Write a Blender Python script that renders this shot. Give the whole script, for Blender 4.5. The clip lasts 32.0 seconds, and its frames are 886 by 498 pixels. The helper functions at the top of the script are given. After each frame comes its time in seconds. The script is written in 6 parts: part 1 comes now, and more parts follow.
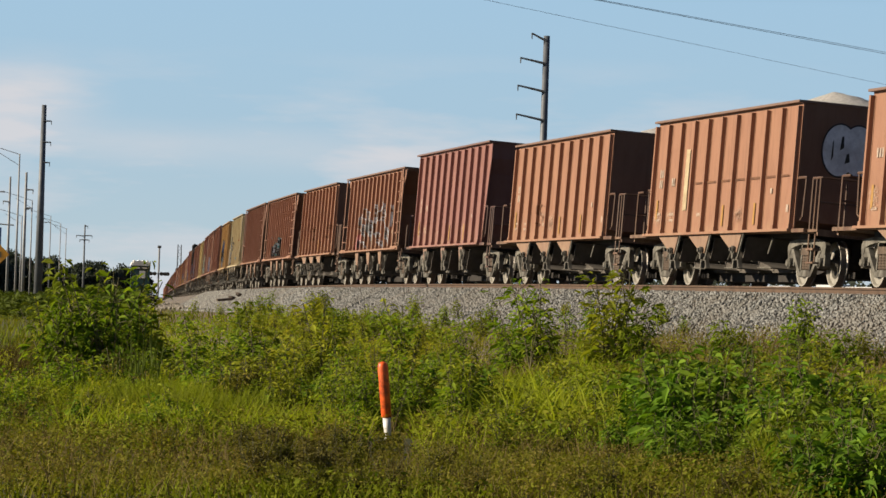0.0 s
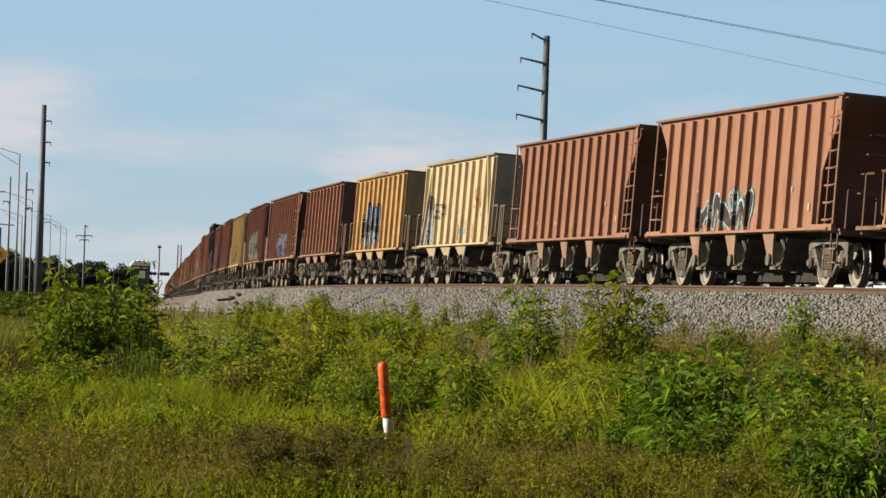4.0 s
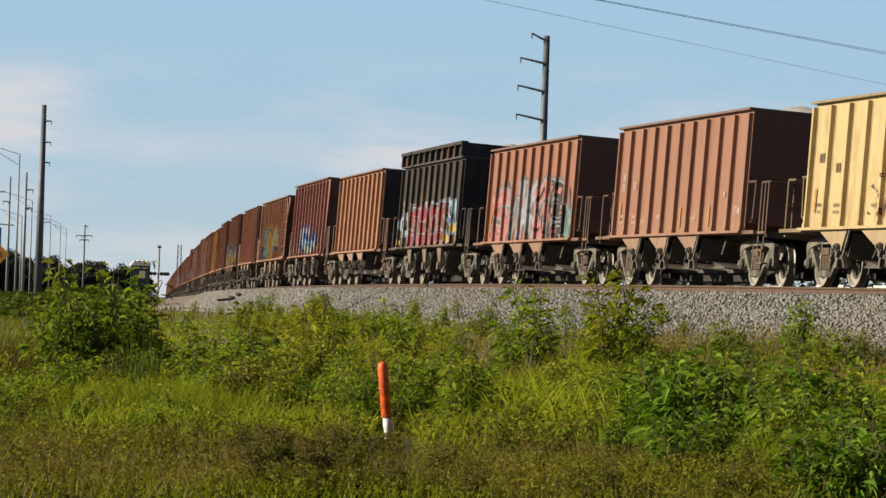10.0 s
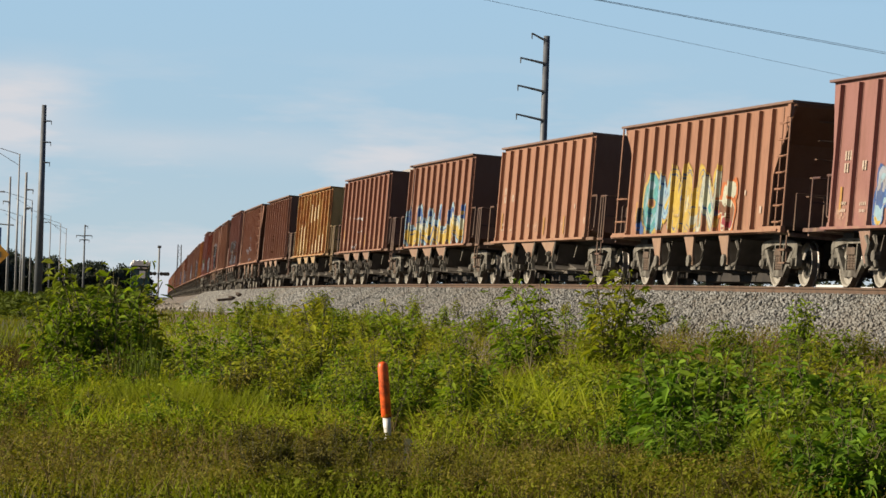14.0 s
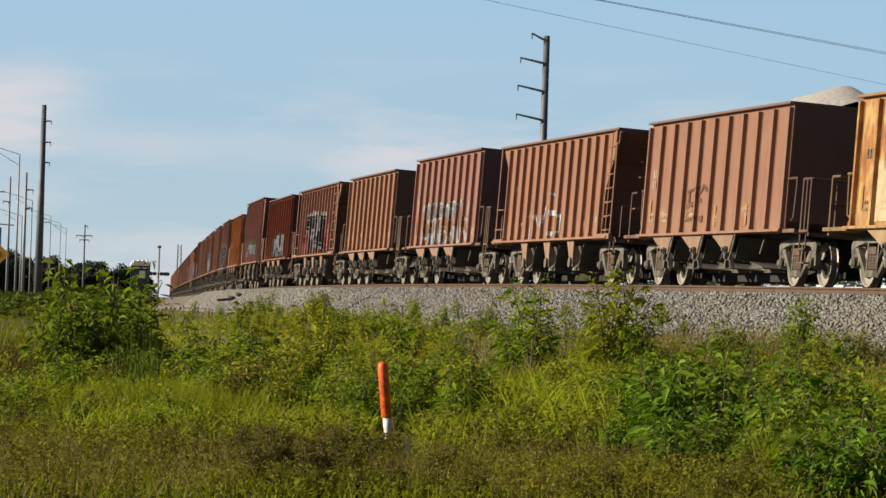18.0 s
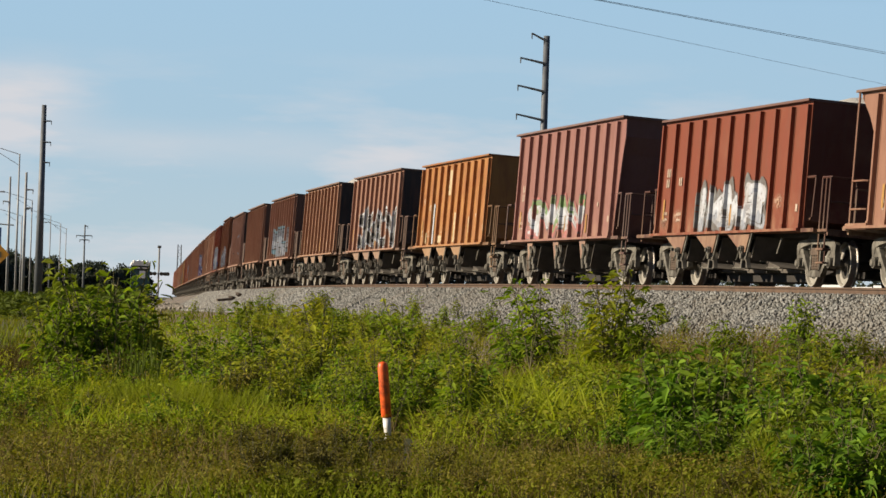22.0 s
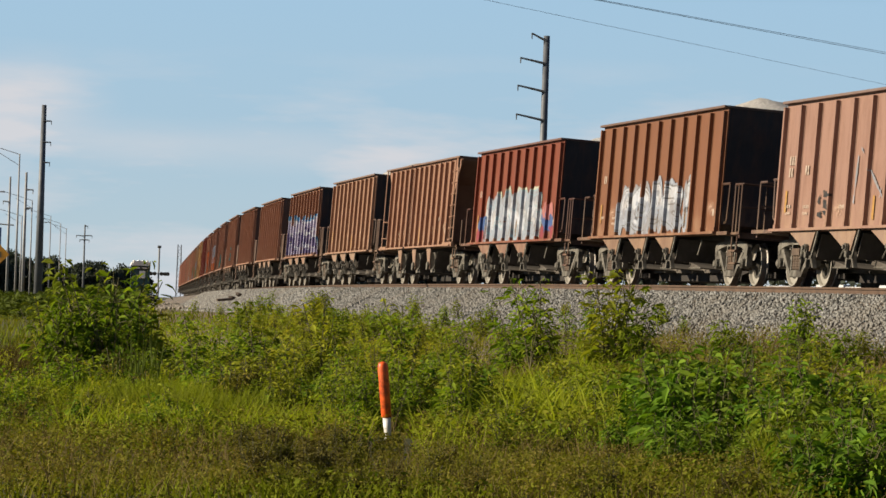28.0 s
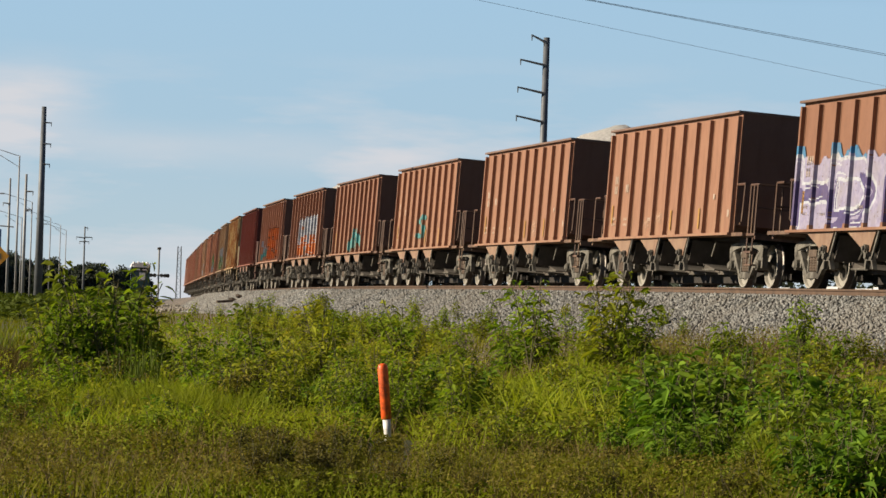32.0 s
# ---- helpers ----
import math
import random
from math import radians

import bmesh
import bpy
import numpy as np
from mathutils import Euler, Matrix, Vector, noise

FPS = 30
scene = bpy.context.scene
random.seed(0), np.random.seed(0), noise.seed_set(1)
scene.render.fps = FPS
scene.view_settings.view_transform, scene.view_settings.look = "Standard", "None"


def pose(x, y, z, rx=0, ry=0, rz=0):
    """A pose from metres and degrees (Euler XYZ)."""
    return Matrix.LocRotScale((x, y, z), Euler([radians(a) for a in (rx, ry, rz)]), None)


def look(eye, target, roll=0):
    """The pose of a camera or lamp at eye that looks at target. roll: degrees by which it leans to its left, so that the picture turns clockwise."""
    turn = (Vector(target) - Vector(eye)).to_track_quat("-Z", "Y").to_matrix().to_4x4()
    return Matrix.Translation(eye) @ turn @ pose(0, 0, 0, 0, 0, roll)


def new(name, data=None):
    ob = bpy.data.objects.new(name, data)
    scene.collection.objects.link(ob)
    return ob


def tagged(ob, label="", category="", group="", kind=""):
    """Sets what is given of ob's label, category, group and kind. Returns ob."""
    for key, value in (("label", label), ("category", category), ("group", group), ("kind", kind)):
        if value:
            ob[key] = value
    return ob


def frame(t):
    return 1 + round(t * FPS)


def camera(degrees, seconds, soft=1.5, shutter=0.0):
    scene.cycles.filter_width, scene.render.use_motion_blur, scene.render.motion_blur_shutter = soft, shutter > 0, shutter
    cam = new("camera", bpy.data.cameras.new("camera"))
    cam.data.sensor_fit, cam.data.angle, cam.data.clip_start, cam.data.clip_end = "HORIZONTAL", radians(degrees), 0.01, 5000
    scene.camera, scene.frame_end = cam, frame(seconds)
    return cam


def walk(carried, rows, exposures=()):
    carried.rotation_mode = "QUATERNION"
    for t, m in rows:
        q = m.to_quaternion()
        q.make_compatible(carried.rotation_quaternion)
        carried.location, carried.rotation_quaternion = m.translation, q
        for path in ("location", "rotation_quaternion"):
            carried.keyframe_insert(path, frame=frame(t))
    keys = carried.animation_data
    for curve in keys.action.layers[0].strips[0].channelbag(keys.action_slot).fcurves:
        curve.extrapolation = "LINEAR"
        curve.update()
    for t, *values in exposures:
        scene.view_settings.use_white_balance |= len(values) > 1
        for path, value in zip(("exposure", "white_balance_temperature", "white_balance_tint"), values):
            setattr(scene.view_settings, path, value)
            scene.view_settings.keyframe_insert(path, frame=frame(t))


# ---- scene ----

SECONDS = 32.0
cam = camera(14.526, SECONDS, soft=1.5)
EYE = (0.0, 0.0, 1.5)


def aim(pitch, turn=0.0):
    a, b = radians(pitch), radians(turn)
    return look(EYE, (math.sin(b) * math.cos(a) * 100, math.cos(b) * math.cos(a) * 100, 1.5 + math.sin(a) * 100), 1.903)


walk(cam, [(0, aim(0.879)), (31.1, aim(0.879)), (31.4, aim(0.905)), (SECONDS, aim(0.907))],
     exposures=[(0, 0.87), (1, 0.90), (3, 0.90), (5.5, 0.84), (6.5, 0.82), (8, 0.76), (9, 0.77), (10, 0.89), (14, 0.91), (18, 0.89), (24, 0.89), (25, 0.86), (29, 0.88), (SECONDS, 0.89)])

# ---- world, sun ----
SUN_ELEVATION, SUN_AZIMUTH = radians(22), radians(-96)   # azimuth from +y towards +x
world = bpy.data.worlds.new("world")
scene.world = world
world.use_nodes = True
wn, wl = world.node_tree.nodes, world.node_tree.links
sky = wn.new("ShaderNodeTexSky")
sky.sky_type, sky.sun_disc = "NISHITA", False
sky.sun_elevation, sky.sun_rotation = SUN_ELEVATION, SUN_AZIMUTH
sky.air_density, sky.dust_density, sky.ozone_density = 0.33, 0.15, 2.0
wc = wn.new("ShaderNodeTexCoord")
wm = wn.new("ShaderNodeMapping")
wm.inputs["Scale"].default_value = (9, 9, 46)
wm.inputs["Location"].default_value = (3.1, 0.4, 0.2)
cloud = wn.new("ShaderNodeTexNoise")
cloud.inputs["Scale"].default_value, cloud.inputs["Detail"].default_value, cloud.inputs["Roughness"].default_value = 1.4, 5, 0.55
ramp = wn.new("ShaderNodeValToRGB")
ramp.color_ramp.elements[0].position, ramp.color_ramp.elements[1].position = 0.46, 0.68
band = wn.new("ShaderNodeSeparateXYZ")
band_ramp = wn.new("ShaderNodeMapRange")
band_ramp.inputs["From Min"].default_value, band_ramp.inputs["From Max"].default_value = 0.072, 0.045
fade = wn.new("ShaderNodeMath")
fade.operation = "MULTIPLY"
mixc = wn.new("ShaderNodeMixRGB")
mixc.inputs["Color2"].default_value = (7.11, 7.25, 7.67, 1)
haze = wn.new("ShaderNodeValToRGB")          # the clear air low over the land
haze.color_ramp.elements[0].position, haze.color_ramp.elements[0].color = 0.0, (5.33, 6.50, 7.01, 1)
haze.color_ramp.elements[1].position, haze.color_ramp.elements[1].color = 1.0, (3.88, 6.08, 8.13, 1)
mid = haze.color_ramp.elements.new(0.45)
mid.color = (4.35, 6.17, 7.57, 1)
low = wn.new("ShaderNodeMapRange")
low.inputs["From Min"].default_value, low.inputs["From Max"].default_value = 0.0, 0.105
high = wn.new("ShaderNodeMapRange")
high.inputs["From Min"].default_value, high.inputs["From Max"].default_value = 0.088, 0.15
air = wn.new("ShaderNodeMixRGB")
wl.new(wc.outputs["Generated"], wm.inputs["Vector"])
wl.new(wm.outputs["Vector"], cloud.inputs["Vector"])
wl.new(cloud.outputs["Fac"], ramp.inputs["Fac"])
wl.new(wc.outputs["Generated"], band.inputs["Vector"])
wl.new(band.outputs["Z"], band_ramp.inputs["Value"])
wl.new(ramp.outputs["Color"], fade.inputs[0])
wl.new(band_ramp.outputs["Result"], fade.inputs[1])
total = fade.outputs["Value"]
for centre, size, weight in (((-0.1225, 0.053), (0.026, 0.014), 1.0), ((-0.05, 0.0425), (0.06, 0.008), 0.55), ((-0.095, 0.043), (0.03, 0.008), 0.5)):
    place = wn.new("ShaderNodeMapping")          # a bank of cloud low in the sky
    place.inputs["Location"].default_value = (-centre[0] / size[0], 0, -centre[1] / size[1])
    place.inputs["Scale"].default_value = (1 / size[0], 0, 1 / size[1])
    far = wn.new("ShaderNodeVectorMath")
    far.operation = "LENGTH"
    soft = wn.new("ShaderNodeMapRange")
    soft.interpolation_type = "SMOOTHSTEP"
    soft.inputs["From Min"].default_value, soft.inputs["From Max"].default_value = 1.25, 0.0
    soft.inputs["To Max"].default_value = weight * 1.6
    puff = wn.new("ShaderNodeMath")
    puff.operation = "MULTIPLY"
    both = wn.new("ShaderNodeMath")
    both.operation, both.use_clamp = "ADD", True
    wl.new(wc.outputs["Generated"], place.inputs["Vector"])
    wl.new(place.outputs["Vector"], far.inputs[0])
    wl.new(far.outputs["Value"], soft.inputs["Value"])
    wl.new(soft.outputs["Result"], puff.inputs[0])
    wl.new(cloud.outputs["Fac"], puff.inputs[1])
    wl.new(puff.outputs["Value"], both.inputs[0])
    wl.new(total, both.inputs[1])
    total = both.outputs["Value"]
wl.new(total, mixc.inputs["Fac"])
wl.new(band.outputs["Z"], low.inputs["Value"])
wl.new(band.outputs["Z"], high.inputs["Value"])
wl.new(low.outputs["Result"], haze.inputs["Fac"])
wl.new(high.outputs["Result"], air.inputs["Fac"])
wl.new(haze.outputs["Color"], air.inputs["Color1"])
wl.new(sky.outputs["Color"], air.inputs["Color2"])
wl.new(air.outputs["Color"], mixc.inputs["Color1"])
wl.new(mixc.outputs["Color"], wn["Background"].inputs["Color"])
wn["Background"].inputs["Strength"].default_value = 0.05

sun = new("sun", bpy.data.lights.new("sun", "SUN"))
sun.data.energy, sun.data.angle, sun.data.color = 4.4, radians(0.53), (1.0, 0.86, 0.66)
sun_way = Vector((math.sin(SUN_AZIMUTH) * math.cos(SUN_ELEVATION), math.cos(SUN_AZIMUTH) * math.cos(SUN_ELEVATION), math.sin(SUN_ELEVATION)))
sun.matrix_world = look(sun_way * 300, (0, 0, 0))

# ---- materials ----


def material(name, rough=0.8, metal=0.0):
    m = bpy.data.materials.new(name)
    m.use_nodes = True
    b = m.node_tree.nodes["Principled BSDF"]
    b.inputs["Roughness"].default_value, b.inputs["Metallic"].default_value = rough, metal
    return m, m.node_tree.nodes, m.node_tree.links, b


def mapped(n, l, scale, kind="Object"):
    c = n.new("ShaderNodeTexCoord")
    mp = n.new("ShaderNodeMapping")
    mp.inputs["Scale"].default_value = scale
    l.new(c.outputs[kind], mp.inputs["Vector"])
    return mp.outputs["Vector"]


def noise_tex(n, l, vec, scale, detail=5, rough=0.6):
    t = n.new("ShaderNodeTexNoise")
    t.inputs["Scale"].default_value, t.inputs["Detail"].default_value, t.inputs["Roughness"].default_value = scale, detail, rough
    l.new(vec, t.inputs["Vector"])
    return t.outputs["Fac"]


def ranged(n, l, value, a, b, c=0.0, d=1.0):
    r = n.new("ShaderNodeMapRange")
    for k, v in zip(("From Min", "From Max", "To Min", "To Max"), (a, b, c, d)):
        r.inputs[k].default_value = v
    l.new(value, r.inputs["Value"])
    return r.outputs["Result"]


def mix(n, l, fac, c1, c2, mode="MIX"):
    m = n.new("ShaderNodeMixRGB")
    m.blend_type = mode
    for k, v in (("Fac", fac), ("Color1", c1), ("Color2", c2)):
        if isinstance(v, (int, float)):
            m.inputs[k].default_value = v
        elif isinstance(v, tuple):
            m.inputs[k].default_value = (*v, 1)
        else:
            l.new(v, m.inputs[k])
    return m.outputs["Color"]


def bump(n, l, b, height, strength, distance):
    x = n.new("ShaderNodeBump")
    x.inputs["Strength"].default_value, x.inputs["Distance"].default_value = strength, distance
    l.new(height, x.inputs["Height"])
    l.new(x.outputs["Normal"], b.inputs["Normal"])


def paint_material(name, wear, eaten=0.0):
    """Old car paint: the object's own colour, streaked with rust and dust."""
    m, n, l, b = material(name, 0.72)
    info = n.new("ShaderNodeObjectInfo")
    shift = n.new("ShaderNodeVectorMath")
    shift.operation = "ADD"
    off = n.new("ShaderNodeCombineXYZ")
    mul = n.new("ShaderNodeMath")
    mul.operation, mul.inputs[1].default_value = "MULTIPLY", 77.0
    l.new(info.outputs["Random"], mul.inputs[0])
    for k in "XYZ":
        l.new(mul.outputs["Value"], off.inputs[k])
    c = n.new("ShaderNodeTexCoord")
    l.new(c.outputs["Object"], shift.inputs[0])
    l.new(off.outputs["Vector"], shift.inputs[1])

    def scaled(s):
        mp = n.new("ShaderNodeMapping")
        mp.inputs["Scale"].default_value = s
        l.new(shift.outputs["Vector"], mp.inputs["Vector"])
        return mp.outputs["Vector"]
    streak = noise_tex(n, l, scaled((2.4, 2.4, 0.8)), 1.7, 6, 0.65)
    patch = noise_tex(n, l, scaled((0.5, 0.5, 0.6)), 1.3, 5, 0.6)
    fine = noise_tex(n, l, scaled((1, 1, 1)), 26, 3, 0.6)
    col = info.outputs["Color"]
    if eaten:
        flake = noise_tex(n, l, scaled((1.8, 1.8, 0.8)), 1.9, 8, 0.72)
        col = mix(n, l, ranged(n, l, flake, 0.42, 0.53, 0, 0.88 * eaten), col, (0.27, 0.098, 0.022))
        col = mix(n, l, ranged(n, l, flake, 0.55, 0.65, 0, 0.7 * eaten), col, (0.12, 0.044, 0.017))
    col = mix(n, l, ranged(n, l, streak, 0.46, 0.72, 0, 0.42 * wear), col, (0.11, 0.042, 0.02))
    col = mix(n, l, ranged(n, l, patch, 0.55, 0.8, 0, 0.24 * wear), col, (0.28, 0.17, 0.11))
    col = mix(n, l, ranged(n, l, fine, 0.58, 0.8, 0, 0.45 * wear), col, (0.06, 0.027, 0.017))
    up = n.new("ShaderNodeSeparateXYZ")          # dust thrown up from the wheels
    l.new(c.outputs["Object"], up.inputs["Vector"])
    dust = n.new("ShaderNodeMath")
    dust.operation = "MULTIPLY"
    l.new(ranged(n, l, up.outputs["Z"], 1.75, 1.0, 0.0, 0.5 * wear), dust.inputs[0])
    l.new(ranged(n, l, noise_tex(n, l, scaled((1.3, 1.3, 0.9)), 2.2, 5, 0.65), 0.4, 0.68), dust.inputs[1])
    col = mix(n, l, dust.outputs["Value"], col, (0.30, 0.20, 0.12))
    drip = noise_tex(n, l, scaled((9.0, 9.0, 0.35)), 1.0, 4, 0.6)
    col = mix(n, l, ranged(n, l, drip, 0.55, 0.75, 0, 0.35 * wear), col, (0.10, 0.043, 0.024))
    l.new(col, b.inputs["Base Color"])
    l.new(ranged(n, l, patch, 0.3, 0.7, 0.6, 0.85), b.inputs["Roughness"])
    bump(n, l, b, patch, 0.25, 0.03)
    return m


PAINT = paint_material("faded_car_paint", 1.0)
RUSTY = paint_material("rust_eaten_car_paint", 1.1, 1.0)
STAINED = paint_material("rust_stained_car_paint", 1.1, 0.35)


def speckled(name, c1, c2, scale, rough=0.85, bump_size=0.0, metal=0.0, kind="Object", c3=None, scale3=1.0):
    m, n, l, b = material(name, rough, metal)
    v = mapped(n, l, (1, 1, 1), kind)
    f = noise_tex(n, l, v, scale, 6, 0.65)
    col = mix(n, l, ranged(n, l, f, 0.35, 0.68), c1, c2)
    if c3:
        col = mix(n, l, ranged(n, l, noise_tex(n, l, v, scale3, 4), 0.45, 0.7, 0, 0.85), col, c3)
    l.new(col, b.inputs["Base Color"])
    if bump_size:
        bump(n, l, b, f, 0.6, bump_size)
    return m


DUSTY_STEEL = speckled("dust_coated_cast_steel", (0.075, 0.069, 0.056), (0.185, 0.172, 0.145), 6, 0.9, 0.01, c3=(0.03, 0.023, 0.017), scale3=2.6)
WHEEL_STEEL = speckled("wheel_steel", (0.032, 0.028, 0.022), (0.075, 0.067, 0.054), 5, 0.8, c3=(0.022, 0.018, 0.014), scale3=3)
RIM_STEEL = speckled("dusty_wheel_rim", (0.21, 0.195, 0.165), (0.31, 0.29, 0.25), 4, 0.7)
RUSTY_STEEL = speckled("rusty_spring_steel", (0.055, 0.036, 0.024), (0.12, 0.085, 0.06), 9, 0.85)
TREAD = speckled("polished_wheel_tread", (0.14, 0.125, 0.11), (0.22, 0.20, 0.18), 6, 0.45, metal=0.5)
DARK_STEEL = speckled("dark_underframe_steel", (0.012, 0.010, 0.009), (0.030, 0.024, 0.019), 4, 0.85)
SLOPE_STEEL = speckled("dusty_slope_sheet_steel", (0.065, 0.056, 0.046), (0.125, 0.108, 0.09), 3, 0.9, c3=(0.04, 0.032, 0.025), scale3=1.2)
GRAVEL_LOAD = speckled("pale_crushed_limestone_load", (0.312, 0.300, 0.282), (0.528, 0.510, 0.480), 14, 0.95, 0.06)
RAIL_STEEL = speckled("rusty_rail_steel", (0.062, 0.036, 0.021), (0.105, 0.062, 0.037), 4, 0.8)
RAIL_TOP = speckled("worn_rail_head", (0.09, 0.058, 0.04), (0.14, 0.095, 0.07), 6, 0.6, metal=0.3)
TIE_WOOD = speckled("grey_creosoted_timber", (0.07, 0.055, 0.045), (0.16, 0.13, 0.105), 8, 0.95, 0.01)
DUST_BED = speckled("dusty_ballast_bed", (0.06, 0.056, 0.05), (0.12, 0.11, 0.10), 22, 0.95, 0.03, c3=(0.25, 0.20, 0.15), scale3=0.25)
EARTH = speckled("weedy_sandy_earth", (0.108, 0.082, 0.052), (0.180, 0.134, 0.090), 9, 0.95, 0.03, c3=(0.072, 0.066, 0.026), scale3=1.6)
FIELD = speckled("rough_grass_field", (0.05, 0.055, 0.012), (0.08, 0.08, 0.02), 2.2, 0.95, 0.05, c3=(0.09, 0.08, 0.025), scale3=0.11)
PALE_DIRT = speckled("pale_crushed_dirt", (0.27, 0.245, 0.21), (0.40, 0.365, 0.32), 2.0, 0.95, 0.02, c3=(0.12, 0.11, 0.07), scale3=0.3)
STEEL_POLE = speckled("weathered_steel_pole", (0.085, 0.095, 0.11), (0.14, 0.15, 0.165), 1.2, 0.6, metal=0.3)
GALV = speckled("galvanised_pole", (0.22, 0.225, 0.23), (0.31, 0.31, 0.31), 2, 0.6, metal=0.2)
WOOD_POLE = speckled("brown_wooden_pole", (0.10, 0.075, 0.055), (0.17, 0.13, 0.095), 3, 0.9)
CABLE = speckled("grey_cable", (0.12, 0.12, 0.13), (0.18, 0.18, 0.19), 3, 0.6)
HAZY_STEEL = speckled("hazy_far_steel", (0.10, 0.11, 0.12), (0.15, 0.16, 0.17), 2, 0.7)
TEAL = speckled("dark_teal_plastic", (0.012, 0.05, 0.055), (0.02, 0.07, 0.075), 2, 0.45)
WHITE_PLASTIC = speckled("white_plastic", (0.70, 0.70, 0.68), (0.80, 0.80, 0.78), 2, 0.5)
WHITE_SLAB = speckled("sunlit_white_concrete", (0.446, 0.461, 0.475), (0.576, 0.583, 0.590), 2, 0.85)
ORANGE = speckled("orange_marker_plastic", (0.75, 0.10, 0.012), (0.85, 0.14, 0.02), 5, 0.45, c3=(0.10, 0.02, 0.01), scale3=9)
MARK_WHITE = speckled("scuffed_white_marker_plastic", (0.7, 0.68, 0.65), (0.82, 0.81, 0.79), 9, 0.5, c3=(0.45, 0.42, 0.38), scale3=14)
SIGN_YELLOW = speckled("yellow_sign_sheet", (0.50, 0.22, 0.015), (0.58, 0.28, 0.02), 3, 0.4)
SIGN_BLUE = speckled("blue_sign_sheet", (0.03, 0.07, 0.17), (0.04, 0.09, 0.21), 3, 0.4)
MARK_PAINT = speckled("faded_white_stencil", (0.26, 0.18, 0.13), (0.42, 0.35, 0.29), 14, 0.8)
MARK_YELLOW = speckled("faded_yellow_reflective_tape", (0.27, 0.135, 0.04), (0.36, 0.20, 0.04), 12, 0.7)
MARK_BLACK = speckled("faded_black_stencil", (0.11, 0.08, 0.045), (0.19, 0.135, 0.07), 12, 0.8)


def rubbed_material(name, colour):
    """A thin spot of dust or bare primer that fades out towards its rim."""
    m, n, l, b = material(name, 0.85)
    v = mapped(n, l, (2.9, 0.0, 5.6))
    far = n.new("ShaderNodeVectorMath")
    far.operation = "LENGTH"
    l.new(v, far.inputs[0])
    spots = noise_tex(n, l, mapped(n, l, (9, 9, 9)), 1.6, 5, 0.7)
    m1 = n.new("ShaderNodeMath")
    m1.operation = "MULTIPLY"
    l.new(ranged(n, l, far.outputs["Value"], 0.95, 0.3, 0.0, 0.8), m1.inputs[0])
    l.new(ranged(n, l, spots, 0.42, 0.6), m1.inputs[1])
    b.inputs["Base Color"].default_value = (*colour, 1)
    clear = n.new("ShaderNodeBsdfTransparent")
    ms = n.new("ShaderNodeMixShader")
    l.new(m1.outputs["Value"], ms.inputs["Fac"])
    l.new(clear.outputs["BSDF"], ms.inputs[1])
    l.new(b.outputs["BSDF"], ms.inputs[2])
    l.new(ms.outputs["Shader"], n["Material Output"].inputs["Surface"])
    return m


RUBBED = rubbed_material("rubbed_pale_paint", (0.40, 0.265, 0.19))


def leaf_material(name, c1, c2, c3, glow, where=0.35):
    m, n, l, b = material(name, 0.6)
    geo = n.new("ShaderNodeNewGeometry")
    info = n.new("ShaderNodeObjectInfo")
    spot = noise_tex(n, l, geo.outputs["Position"], where, 3, 0.6)
    col = mix(n, l, geo.outputs["Random Per Island"], c1, c2)
    col = mix(n, l, ranged(n, l, spot, 0.42, 0.66), col, c3)
    hsv = n.new("ShaderNodeHueSaturation")
    l.new(ranged(n, l, info.outputs["Random"], 0, 1, 0.75, 1.2), hsv.inputs["Value"])
    l.new(col, hsv.inputs["Color"])
    col = hsv.outputs["Color"]
    l.new(col, b.inputs["Base Color"])
    b.inputs["Specular IOR Level"].default_value, b.inputs["Roughness"].default_value = 0.1, 0.75
    tr = n.new("ShaderNodeBsdfTranslucent")
    l.new(mix(n, l, 1.0, col, (1.05, 1.08, 0.45), "MULTIPLY"), tr.inputs["Color"])
    ms = n.new("ShaderNodeMixShader")
    ms.inputs["Fac"].default_value = glow
    l.new(b.outputs["BSDF"], ms.inputs[1])
    l.new(tr.outputs["BSDF"], ms.inputs[2])
    l.new(ms.outputs["Shader"], n["Material Output"].inputs["Surface"])
    return m


GRASS = leaf_material("grass_blades", (0.119, 0.157, 0.007), (0.190, 0.222, 0.012), (0.206, 0.181, 0.022), 0.35)
BRIGHT_GRASS = leaf_material("fresh_grass_blades", (0.188, 0.247, 0.014), (0.292, 0.339, 0.022), (0.229, 0.257, 0.022), 0.45)
SEED_GRASS = leaf_material("dry_seeding_grass", (0.161, 0.115, 0.052), (0.230, 0.167, 0.081), (0.115, 0.103, 0.034), 0.3, 0.8)
LEAF = leaf_material("weed_leaves", (0.105, 0.189, 0.014), (0.215, 0.294, 0.022), (0.312, 0.298, 0.030), 0.45, 0.6)
LEAF_DARK = leaf_material("dark_weed_leaves", (0.060, 0.133, 0.013), (0.147, 0.258, 0.020), (0.200, 0.251, 0.024), 0.36, 0.9)
FEATHER = leaf_material("feathery_weed_leaves", (0.117, 0.127, 0.014), (0.200, 0.196, 0.025), (0.235, 0.182, 0.041), 0.35, 0.7)
DULL_LEAF = leaf_material("dull_brown_olive_leaves", (0.070, 0.076, 0.015), (0.124, 0.119, 0.022), (0.147, 0.115, 0.031), 0.25, 0.8)
RED_GRASS = leaf_material("dry_reddish_grass", (0.11, 0.058, 0.02), (0.105, 0.08, 0.024), (0.065, 0.07, 0.018), 0.3, 0.8)
